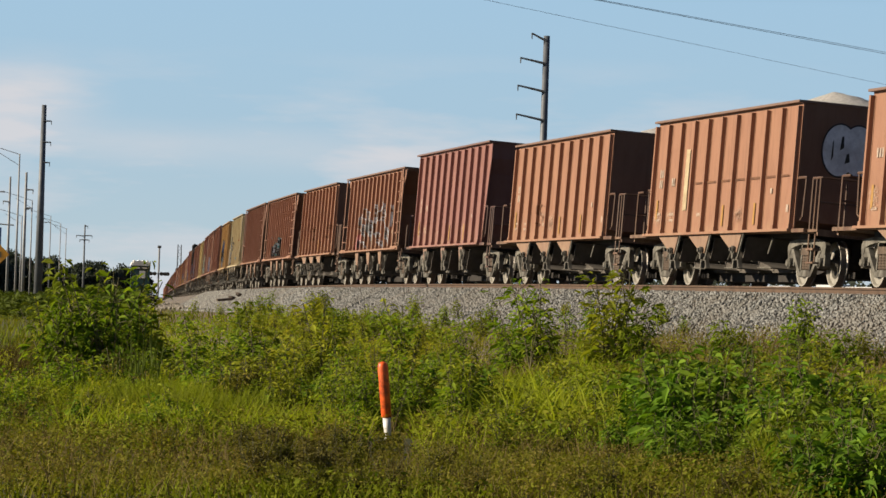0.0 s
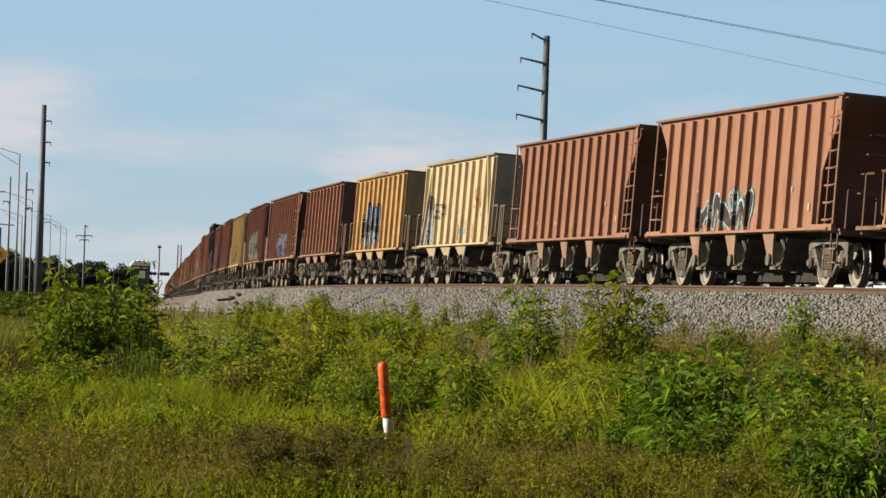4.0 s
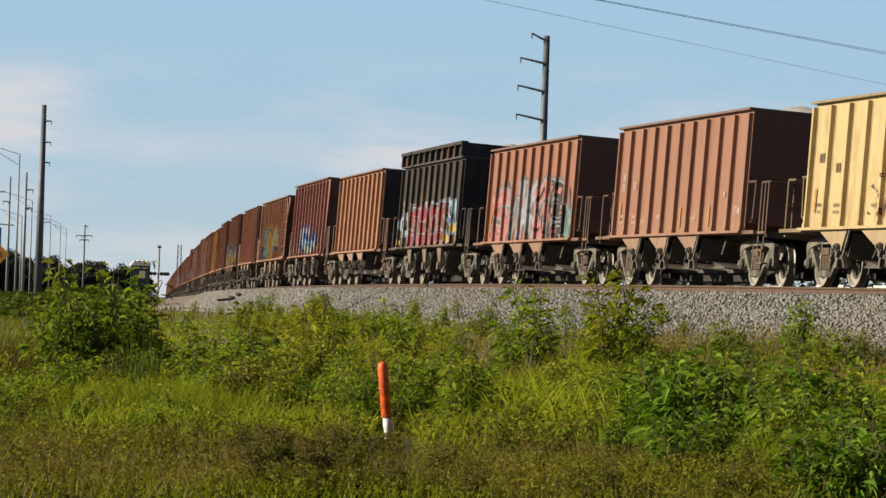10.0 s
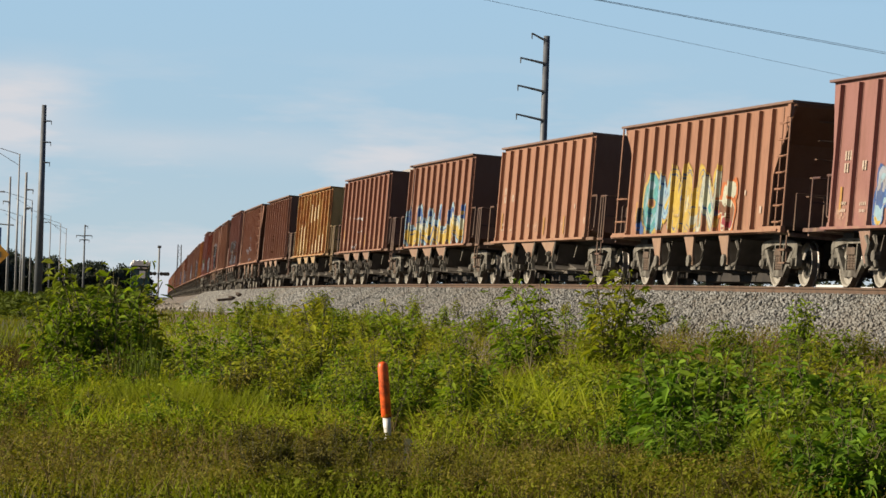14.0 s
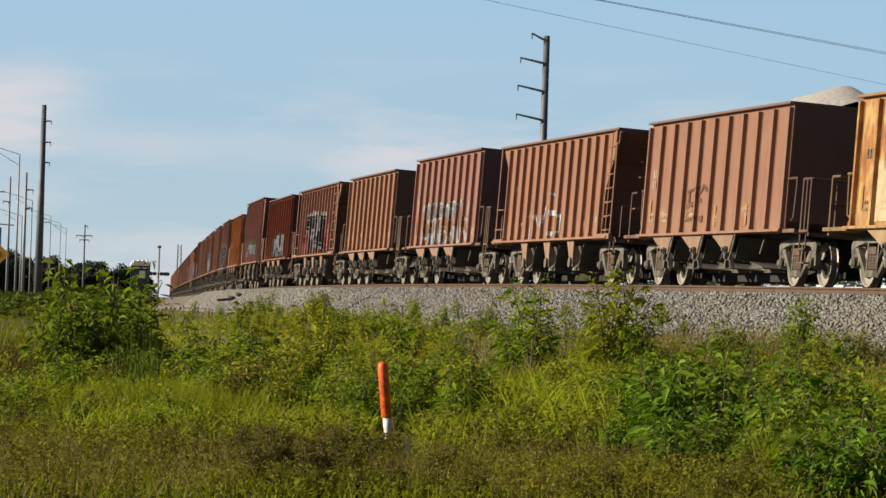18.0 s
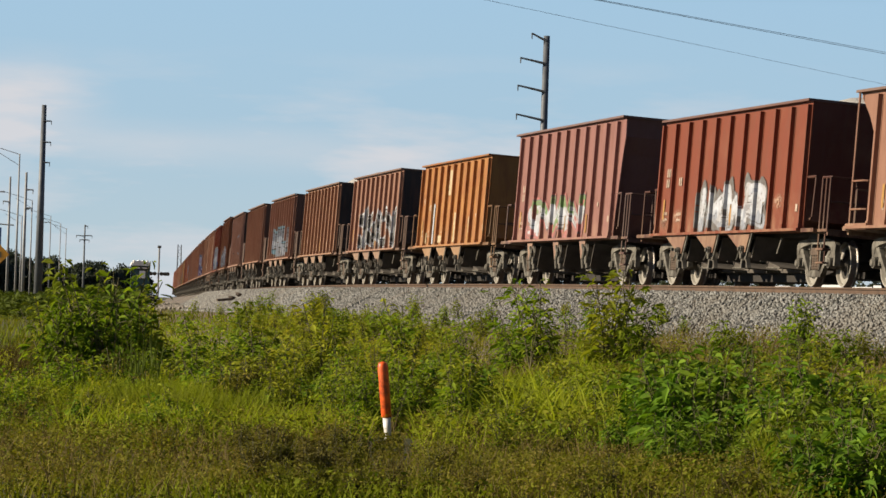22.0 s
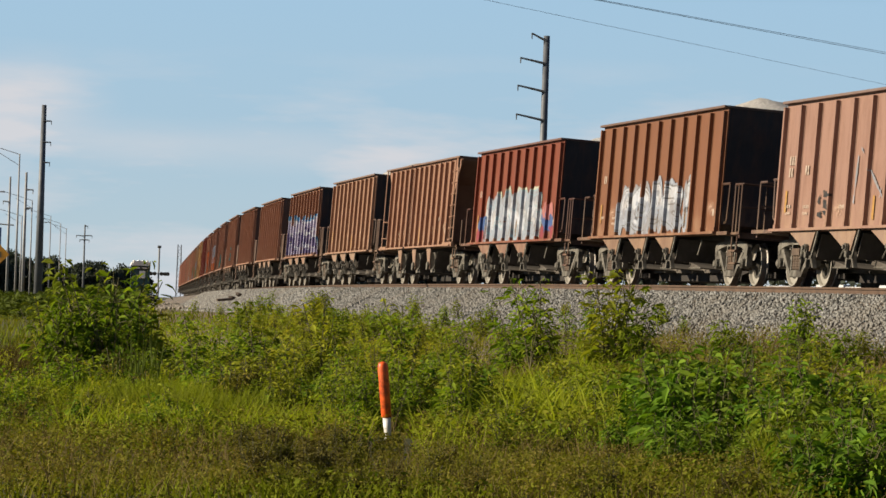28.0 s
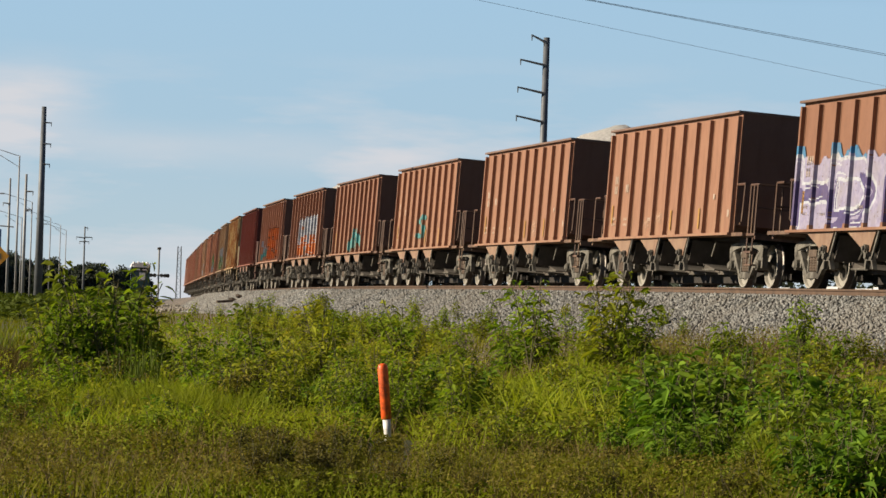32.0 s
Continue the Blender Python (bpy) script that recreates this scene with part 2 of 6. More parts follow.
SEDGE = leaf_material("sedge_blades", (0.055, 0.083, 0.013), (0.088, 0.116, 0.018), (0.077, 0.099, 0.015), 0.3)
STALK = speckled("weed_stalks", (0.065, 0.062, 0.022), (0.105, 0.095, 0.038), 6, 0.9)
# leaf colour paled and blued to carry distance haze
TREE_LEAF = leaf_material("far_tree_leaves", (0.034, 0.046, 0.036), (0.060, 0.072, 0.052), (0.052, 0.062, 0.048), 0.15, 0.05)
BARK = speckled("tree_bark", (0.06, 0.05, 0.04), (0.10, 0.085, 0.07), 4, 0.95)

# ---- mesh helpers ----


def mesh_of(name, verts, faces, mats, slots=None, smooth=False):
    me = bpy.data.meshes.new(name)
    me.from_pydata(verts, [], faces)
    for m in (mats if isinstance(mats, (list, tuple)) else [mats]):
        me.materials.append(m)
    if slots is not None:
        me.polygons.foreach_set("material_index", slots)
    if smooth:
        me.polygons.foreach_set("use_smooth", [True] * len(me.polygons))
    me.update()
    return me


class Form:
    """Collects the vertices and faces of one part."""

    def __init__(self):
        self.v, self.f, self.m = [], [], []

    def add(self, verts, faces, slot=0):
        k = len(self.v)
        self.v += [tuple(p) for p in verts]
        self.f += [tuple(i + k for i in f) for f in faces]
        self.m += [slot] * len(faces)
        return self

    def box(self, x0, x1, y0, y1, z0, z1, slot=0):
        v = [(x, y, z) for x in (x0, x1) for y in (y0, y1) for z in (z0, z1)]
        return self.add(v, [(0, 1, 3, 2), (4, 6, 7, 5), (0, 4, 5, 1), (2, 3, 7, 6), (0, 2, 6, 4), (1, 5, 7, 3)], slot)

    def prism(self, outline, y0, y1, slot=0):
        """An outline in x, z, drawn out from y0 to y1."""
        n = len(outline)
        v = [(x, y0, z) for x, z in outline] + [(x, y1, z) for x, z in outline]
        return self.add(v, [tuple(range(n)), tuple(range(2 * n - 1, n - 1, -1))] + [(i, i + n, (i + 1) % n + n, (i + 1) % n) for i in range(n)], slot)

    def tube(self, p, q, r, n=6, r2=None, slot=0):
        p, q = Vector(p), Vector(q)
        d = (q - p).normalized()
        a = d.orthogonal().normalized()
        b = d.cross(a)
        r2 = r if r2 is None else r2
        ring = [(math.cos(2 * math.pi * i / n), math.sin(2 * math.pi * i / n)) for i in range(n)]
        v = [p + (a * c + b * s) * r for c, s in ring] + [q + (a * c + b * s) * r2 for c, s in ring]
        return self.add(v, [(i, (i + 1) % n, (i + 1) % n + n, i + n) for i in range(n)] + [tuple(range(n - 1, -1, -1)), tuple(range(n, 2 * n))], slot)

    def path(self, points, r, n=6, slot=0):
        pts = [Vector(p) for p in points]
        v = []
        for i, p in enumerate(pts):
            d = (pts[min(i + 1, len(pts) - 1)] - pts[max(i - 1, 0)]).normalized()
            a = d.orthogonal().normalized() if abs(d.z) > 0.95 else d.cross(Vector((0, 0, 1))).normalized()
            c = d.cross(a)
            v += [p + (a * math.cos(2 * math.pi * k / n) + c * math.sin(2 * math.pi * k / n)) * r for k in range(n)]
        faces = [(i * n + k, i * n + (k + 1) % n, (i + 1) * n + (k + 1) % n, (i + 1) * n + k) for i in range(len(pts) - 1) for k in range(n)]
        return self.add(v, faces + [tuple(range(n - 1, -1, -1)), tuple(range((len(pts) - 1) * n, len(pts) * n))], slot)

    def mesh(self, name, mats, smooth=False):
        return mesh_of(name, self.v, self.f, mats, self.m, smooth)


def part(name, data, parent, label="", at=None, colour=None):
    ob = new(name, data)
    ob.parent = parent
    if at is not None:
        ob.matrix_basis = at
    if colour:
        ob.color = (*colour, 1)
    if label:
        ob["label"] = label
    return ob


def thing(name, label, category, group="", at=None, kind="", data=None):
    ob = new(name, data)
    if at is not None:
        ob.matrix_basis = at
    return tagged(ob, label, category, group, kind)


# ---- the line of the track: distance s away along it, from a mark near the camera ----
CURVE_S = (-110, -100, 0, 40, 80, 115, 170, 240)
CURVE_K = (0.0, -1.1, -1.14, -1.07, -1.22, -0.18, -0.08, 0.0)     # turn in 1/1000 per metre
GRADE_S = (-60, 0, 40, 80, 170, 240, 340, 900, 901)
GRADE_K = (0.0, -0.085, -0.076, -0.005, 0.024, 0.005, -0.011, -0.009, 0.0)
STEP = 1.0
S_GRID = np.arange(-660, 1420, STEP)
I0 = int(660 / STEP)


def summed(a, start):
    c = np.concatenate(([0], np.cumsum((a[1:] + a[:-1]) / 2 * STEP)))
    return c - c[I0] + start


TURN = summed(np.interp(S_GRID, CURVE_S, CURVE_K) / 1000, 0.2079)
RISE = np.interp(S_GRID, GRADE_S, GRADE_K) / 1000
RISE = summed(RISE, 0.001)
TRACK_X, TRACK_Y, TRACK_Z = summed(-np.sin(TURN), 5.825), summed(np.cos(TURN), 73.908), summed(RISE, 1.986)
CANT = radians(3.15)


def track(s, out=0.0, up=0.0):
    """A point of the track: out metres towards the field, up metres above the rails, and the heading."""
    x, y, z, a = (float(np.interp(s, S_GRID, g)) for g in (TRACK_X, TRACK_Y, TRACK_Z, TURN))
    o, u = out * math.cos(CANT) - up * math.sin(CANT), up * math.cos(CANT) + out * math.sin(CANT)
    return Vector((x - math.cos(a) * o, y - math.sin(a) * o, z + u)), a


def field_z(y):
    return np.interp(y, (-300, 300, 500, 900, 1300, 5000), (0, 0, -0.5, -3.2, -4.5, -4.5))


BANK_OUT = (1.9, 3.3, 9.5, 14.0)
BANK_Z = (-0.2, -0.93, -2.05, -2.6)


def surface_z(x, y):
    """Height of the near ground, field or bank, above any point."""
    s = np.interp(y, TRACK_Y, S_GRID)
    for _ in range(3):
        a = np.interp(s, S_GRID, TURN)
        dx, dy = x - np.interp(s, S_GRID, TRACK_X), y - np.interp(s, S_GRID, TRACK_Y)
        s = s - dx * np.sin(a) + dy * np.cos(a)
    a = np.interp(s, S_GRID, TURN)
    dx, dy = x - np.interp(s, S_GRID, TRACK_X), y - np.interp(s, S_GRID, TRACK_Y)
    out = -dx * np.cos(a) - dy * np.sin(a)
    return np.maximum(field_z(y), np.interp(s, S_GRID, TRACK_Z) + np.interp(out, BANK_OUT, BANK_Z)), out, s


def sweep(name, profile, stations, mats, close=False, lean=True, slots=None, capped=False):
    """A profile of (out, up) drawn along the track."""
    v, f, m = [], [], []
    n = len(profile)
    for s in stations:
        for o, u in profile:
            if lean:
                v.append(tuple(track(s, o, u)[0]))
            else:
                p, a = track(s)
                v.append((p.x - math.cos(a) * o, p.y - math.sin(a) * o, p.z + u))
    for i in range(len(stations) - 1):
        for j in range(n if close else n - 1):
            k = (j + 1) % n
            f.append((i * n + j, i * n + k, (i + 1) * n + k, (i + 1) * n + j))
            m.append(slots[j] if slots else 0)
    if capped:
        f.append(tuple(range(n)))
        m.append(0)
    return mesh_of(name, v, f, mats, m)


STATIONS = list(range(-640, -60, 20)) + list(range(-60, 140, 4)) + list(range(140, 1400, 15))

# ---- ground, bank, ballast, rails ----
ys = list(np.arange(-400, 120, 20)) + list(np.arange(120, 1400, 40)) + [1500, 1800, 2300, 3000, 4000, 4900]
xs = [-3000, -1800, -1000, -600, -350, -200] + list(np.arange(-120, 121, 12)) + [200, 350, 600, 1000, 1800, 3000]
verts = [(x, y, float(field_z(y))) for y in ys for x in xs]
faces = [(j * len(xs) + i, j * len(xs) + i + 1, (j + 1) * len(xs) + i + 1, (j + 1) * len(xs) + i) for j in range(len(ys) - 1) for i in range(len(xs) - 1)]
thing("ground", "flat rough grassy field of green and tan grass", "ground", kind="structure", data=mesh_of("ground", verts, faces, FIELD))
thing("embankment", "low sandy railway bank grown with weeds", "embankment", kind="structure",
      data=sweep("embankment", [(14, -2.6), (9.5, -2.05), (3.3, -0.96), (-3.0, -0.6), (-16, -0.7), (-26, -3.2)], STATIONS, EARTH, lean=False))
thing("ballast", "grey crushed stone ballast shoulder under the rails", "ballast", kind="structure",
      data=sweep("ballast", [(3.5, -1.02), (1.95, -0.14), (-1.9, -0.16), (-3.4, -0.7)], STATIONS, DUST_BED, lean=False))

RAIL = [(0.036, 0.0), (0.036, -0.035), (0.009, -0.05), (0.009, -0.14), (0.07, -0.16), (0.07, -0.175), (-0.07, -0.175), (-0.07, -0.16), (-0.009, -0.14), (-0.009, -0.05), (-0.036, -0.035), (-0.036, 0.0)]
thing("access_road", "pale dusty gravel service strip beside the track", "road", kind="structure",
      data=sweep("access_road", [(9.2, -2.1), (6.4, -1.30), (4.6, -0.80), (3.4, -0.72), (2.7, -1.1)], list(range(112, 305, 8)), PALE_DIRT, lean=False, capped=True))
railway = thing("railway_track", "curved canted railway track with rusty rails on timber ties", "railway track", kind="structure")
for side in (0.755, -0.755):
    part("rail", sweep("rail", [(o + side, u) for o, u in RAIL], STATIONS, [RAIL_STEEL, RAIL_TOP], True, slots=[0] * 11 + [1]), railway, "rust-brown steel rail with a worn head")

# ---- hopper cars: x runs forward, -y is the field side, z up from the rails ----
WHEEL_R = 0.42
CARS = []
FRONT_WHEELS, REAR_WHEELS = [], []


def wheelset_mesh():
    f = Form()
    n = 28
    for s in (-1, 1):
        prof = [(0.0, s * 0.83), (0.12, s * 0.83), (0.14, s * 0.79), (0.27, s * 0.778), (0.365, s * 0.775), (0.382, s * 0.825), (0.415, s * 0.825), (0.42, s * 0.72), (0.447, s * 0.705), (0.447, s * 0.68), (0.33, s * 0.69), (0.13, s * 0.66)]
        k = len(prof)
        v = [(r * math.cos(2 * math.pi * i / n), y, r * math.sin(2 * math.pi * i / n)) for i in range(n) for r, y in prof]
        for i in range(n):
            j = (i + 1) % n
            for a in range(k - 1):
                f.add([v[i * k + a], v[i * k + a + 1], v[j * k + a + 1], v[j * k + a]], [(0, 1, 2, 3)], 1 if a in (6, 7, 8) else 2 if a in (3, 4, 5) else 0)
    f.tube((0, -0.95, 0), (0, 0.95, 0), 0.085, 10)
    return f.mesh("wheelset", [WHEEL_STEEL, TREAD, RIM_STEEL])


def side_frame_mesh(s):
    """A cast side frame with its two open windows, pedestals and bearing caps."""
    f = Form()
    y0, y1 = (s * 1.08, s * 0.99)
    f.prism([(-1.10, 0.58), (-1.12, 0.75), (-1.02, 0.83), (-0.60, 0.87), (0.60, 0.87), (1.02, 0.83), (1.12, 0.75), (1.10, 0.58), (0.98, 0.58), (0.94, 0.67), (0.70, 0.74), (0.40, 0.77), (-0.40, 0.77), (-0.70, 0.74), (-0.94, 0.69), (-0.98, 0.58)], y0, y1)
    f.prism([(-1.05, 0.825), (-0.60, 0.865), (0.60, 0.865), (1.05, 0.825), (0.60, 0.825), (-0.60, 0.825)], s * 1.095, s * 0.955)
    for q in (-1, 1):
        f.prism([(q * 0.88, 0.66), (q * 0.78, 0.70), (q * 0.34, 0.28), (q * 0.26, 0.16), (q * 0.35, 0.16)], y0, y1)
    f.prism([(-0.30, 0.29), (0.30, 0.29), (0.30, 0.17), (-0.30, 0.17)], y0, y1)
    for q in (-1, 1):
        f.box(q * 0.26 - 0.028, q * 0.26 + 0.028, min(y0, y1), max(y0, y1), 0.27, 0.79)
        f.tube((q * 0.89, s * 0.97, WHEEL_R), (q * 0.89, s * 1.12, WHEEL_R), 0.10, 14)
        f.tube((q * 0.89, s * 1.12, WHEEL_R), (q * 0.89, s * 1.16, WHEEL_R), 0.085, 14, 0.06)
        f.box(q * 0.89 - 0.14, q * 0.89 + 0.14, min(s * 0.96, s * 1.07), max(s * 0.96, s * 1.07), 0.52, 0.69)
        f.box(q * 1.06 - 0.04, q * 1.06 + 0.04, min(s * 0.96, s * 1.07), max(s * 0.96, s * 1.07), 0.37, 0.60)
        f.box(q * 0.73 - 0.03, q * 0.73 + 0.03, min(s * 0.96, s * 1.07), max(s * 0.96, s * 1.07), 0.37, 0.60)
    return f.mesh("side_frame", DUSTY_STEEL)


def spring_mesh():
    """One coil spring, as a stack of rounded coils."""
    f = Form()
    n, v = 10, []
    rings = [(0.058 + 0.010 * (k % 2), 0.30 + k * 0.024) for k in range(12)]
    v = [(r * math.cos(2 * math.pi * i / n), r * math.sin(2 * math.pi * i / n), z) for r, z in rings for i in range(n)]
    f.add(v, [(a * n + i, a * n + (i + 1) % n, (a + 1) * n + (i + 1) % n, (a + 1) * n + i) for a in range(11) for i in range(n)])
    return f.mesh("spring", RUSTY_STEEL)


def bolster_mesh():
    f = Form()
    f.box(-0.22, 0.22, -1.10, 1.10, 0.57, 0.70)
    f.box(-0.18, 0.18, -0.4, 0.4, 0.7, 0.82)
    f.box(-0.55, -0.5, -0.9, 0.9, 0.32, 0.46)
    f.box(0.5, 0.55, -0.9, 0.9, 0.32, 0.46)
    return f.mesh("bolster", RUSTY_STEEL)


WHEELSET = wheelset_mesh()
SIDE_FRAMES = [side_frame_mesh(-1), side_frame_mesh(1)]
SPRING = spring_mesh()
BOLSTER = bolster_mesh()


def add_truck(car, x):
    truck = part("truck", None, car, "dust-coated cast steel two-axle truck", pose(x, 0, 0))
    for d in SIDE_FRAMES:
        part("side_frame", d, truck)
    for x1 in (-0.16, 0.0, 0.16):
        part("spring", SPRING, truck, "", pose(x1, -1.02, 0))
    part("bolster", BOLSTER, truck)
    FRONT_WHEELS.append(part("wheelset", WHEELSET, truck, "", pose(0.89, 0, WHEEL_R)))
    REAR_WHEELS.append(part("wheelset", WHEELSET, truck, "", pose(-0.89, 0, WHEEL_R)))


HALF = 1.423         # the side sheets
PROUD = 1.515        # the posts' faces
SILL = 1.02


def sheet_outline(kind, top):
    """The side sheet, x and z, of each kind of car."""
    if kind == "ladder":
        return [(-5.06, SILL), (5.0, SILL), (5.05, top - 1.35), (5.42, top - 0.85), (5.82, top - 0.42), (6.16, top - 0.1), (6.18, top), (-6.05, top), (-6.02, top - 0.1), (-5.55, top - 0.45), (-5.12, top - 0.95)]
    if kind == "cut":
        return [(-4.95, SILL), (4.95, SILL), (5.02, 1.6), (5.28, top - 0.85), (5.40, top - 0.45), (5.36, top - 0.1), (5.36, top), (-5.38, top), (-5.34, top - 0.3), (-5.16, 2.4), (-5.0, 1.7)]
    return [(-4.9, SILL), (4.9, SILL), (4.9, top), (-4.9, top)]


def side_sheet_mesh(kind, top, s):
    return Form().prism(sheet_outline(kind, top), s * HALF, s * (HALF - 0.03)).mesh("side_sheet", PAINT)


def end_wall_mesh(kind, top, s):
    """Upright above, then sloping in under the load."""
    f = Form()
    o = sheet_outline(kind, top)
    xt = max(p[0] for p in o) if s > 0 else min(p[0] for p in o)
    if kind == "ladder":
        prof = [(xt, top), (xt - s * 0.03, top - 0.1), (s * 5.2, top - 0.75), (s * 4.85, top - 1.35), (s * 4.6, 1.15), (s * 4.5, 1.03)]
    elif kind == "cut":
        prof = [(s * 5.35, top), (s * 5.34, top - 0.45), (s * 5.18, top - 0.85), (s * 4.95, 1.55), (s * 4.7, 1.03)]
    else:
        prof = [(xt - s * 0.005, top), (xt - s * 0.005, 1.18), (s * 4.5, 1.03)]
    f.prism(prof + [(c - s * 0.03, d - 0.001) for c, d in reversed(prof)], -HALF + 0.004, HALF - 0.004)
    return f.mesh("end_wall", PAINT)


def floor_mesh():
    return Form().box(-4.2, 4.2, -HALF + 0.04, HALF - 0.04, 1.0, 1.06).mesh("tub_floor", PAINT)


def rim_mesh(kind, top):
    f = Form()
    o = sheet_outline(kind, top)
    x0, x1 = min(p[0] for p in o) - 0.03, max(p[0] for p in o) + 0.03
    a, b, y0, y1 = x0 + 0.11, x1 - 0.11, 1.40, PROUD + 0.010
    v = []
    for z in (top - 0.035, top + 0.010):
        v += [(x0, -y1, z), (x1, -y1, z), (x1, y1, z), (x0, y1, z), (a, -y0, z), (b, -y0, z), (b, y0, z), (a, y0, z)]
    faces = []
    for i in range(4):
        j = (i + 1) % 4
        faces += [(i, j, j + 8, i + 8), (i + 4, i + 12, j + 12, j + 4), (i + 8, j + 8, j + 12, i + 12), (i, i + 4, j + 4, j)]
    return f.add(v, faces).mesh("top_rim", PAINT)


def post_mesh(z0, z1, wide=0.085):
    f = Form()
    f.prism([(-wide / 2, z0), (wide / 2, z0), (wide / 2, z1), (-wide / 2, z1)], -HALF + 0.004, -PROUD)
    f.box(-wide / 2 - 0.035, wide / 2 + 0.035, -HALF - 0.009, -HALF - 0.002, z0 + 0.01, z1 - 0.01)
    f.prism([(-wide / 2 - 0.03, z0 - 0.04), (wide / 2 + 0.03, z0 - 0.04), (wide / 2 + 0.01, z0 + 0.09), (-wide / 2 - 0.01, z0 + 0.09)], -HALF - 0.01, -PROUD - 0.012)
    return f.mesh("side_post", PAINT)


def sill_mesh(kind, s):
    """An angle: a thin flange under the posts and a web set back beneath."""
    e = {"ladder": 6.0, "cut": 5.1}.get(kind, 5.0)
    return Form().prism([(-e, SILL - 0.045), (e, SILL - 0.045), (e, SILL + 0.004), (-e, SILL + 0.004)], s * 1.585, s * 1.30).mesh("side_sill", PAINT)


def centre_sill_mesh():
    f = Form()
    f.box(-6.35, 6.35, -0.17, 0.17, 0.72, 1.0)
    f.box(-4.9, 4.9, -1.0, 1.0, 0.93, 1.015)
    for x in (-4.75, 4.75):
        f.box(x - 0.28, x + 0.28, -1.15, 1.15, 0.86, 0.96)
    f.tube((-3.5, 0.5, 0.7), (3.3, 0.5, 0.7), 0.05)
    # added near-black slab: the dark under the floor as a solid
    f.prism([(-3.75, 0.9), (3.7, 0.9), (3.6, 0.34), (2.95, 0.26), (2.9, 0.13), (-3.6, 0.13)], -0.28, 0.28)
    for s in (-1, 1):          # dark filler slabs between the wheels, added to close off the sky
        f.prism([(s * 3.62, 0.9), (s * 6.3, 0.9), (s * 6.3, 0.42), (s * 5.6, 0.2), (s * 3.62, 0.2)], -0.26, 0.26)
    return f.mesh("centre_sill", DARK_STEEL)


def chute_mesh(kind):
    f = Form()
    if kind == "plain":
        for s in (-1, 1):
            f.prism([(-0.66, SILL - 0.045), (0.86, SILL - 0.045), (0.62, 0.60), (0.36, 0.60)], s * 1.50, s * 1.46)
        f.prism([(-0.66, SILL - 0.10), (-0.58, SILL - 0.10), (0.32, 0.50), (0.26, 0.46)], -1.36, 1.36, 1)
        f.prism([(0.84, SILL - 0.10), (0.78, SILL - 0.10), (0.56, 0.50), (0.62, 0.46)], -1.36, 1.36, 1)
        for s in (-1, 1):
            f.prism([(1.05, SILL - 0.045), (1.115, SILL - 0.045), (0.81, 0.46), (0.765, 0.46)], s * 1.535, s * 1.50, 3)
            f.prism([(0.40, 0.52), (0.72, 0.52), (0.86, 0.30), (0.80, 0.30), (0.70, 0.45), (0.48, 0.45), (0.46, 0.30), (0.40, 0.30)], s * 1.50, s * 1.42, 3)
        f.prism([(0.80, 0.46), (0.86, 0.46), (1.75, 0.34), (0.9, 0.34)], -1.1, 1.1, 1)
        f.tube((0.88, -1.12, 0.335), (1.75, -1.12, 0.33), 0.018, 5, slot=3)
        f.tube((1.74, -1.2, 0.60), (1.97, -1.2, 0.90), 0.022, 5, slot=3)
        f.prism([(-0.9, SILL - 0.10), (1.3, SILL - 0.10), (1.3, 0.30), (-0.9, 0.30)], -0.40, 0.40, 2)
    else:
        w0, w1 = (0.62, 0.30) if kind == "ladder" else (0.52, 0.27)
        z1 = 0.36 if kind == "ladder" else 0.33
        for s in (-1, 1):
            o = [(-0.52, SILL - 0.05), (0.2, SILL - 0.05), (0.2, 0.62), (0.27, z1), (0.0, z1 + 0.03)] if kind == "ladder" else [(-0.44, SILL - 0.05), (0.16, SILL - 0.05), (0.14, z1 + 0.04), (-0.02, z1 + 0.04)]
            f.prism(o, s * 1.48, s * 1.44)
        f.prism([(-w0, SILL - 0.14), (-w0 + 0.04, SILL - 0.14), (-w1 + 0.04, z1), (-w1, z1)], -1.34, 1.34, 1)
        f.prism([(w0, SILL - 0.14), (w0 - 0.04, SILL - 0.14), (w1 - 0.04, z1), (w1, z1)], -1.34, 1.34, 1)
        f.prism([(-1.25, SILL - 0.16), (1.25, SILL - 0.16), (0.9, 0.30), (-0.9, 0.30)], -0.4, 0.4, 2)
    return f.mesh("chute", [PAINT, SLOPE_STEEL, SLOPE_STEEL, DUSTY_STEEL])


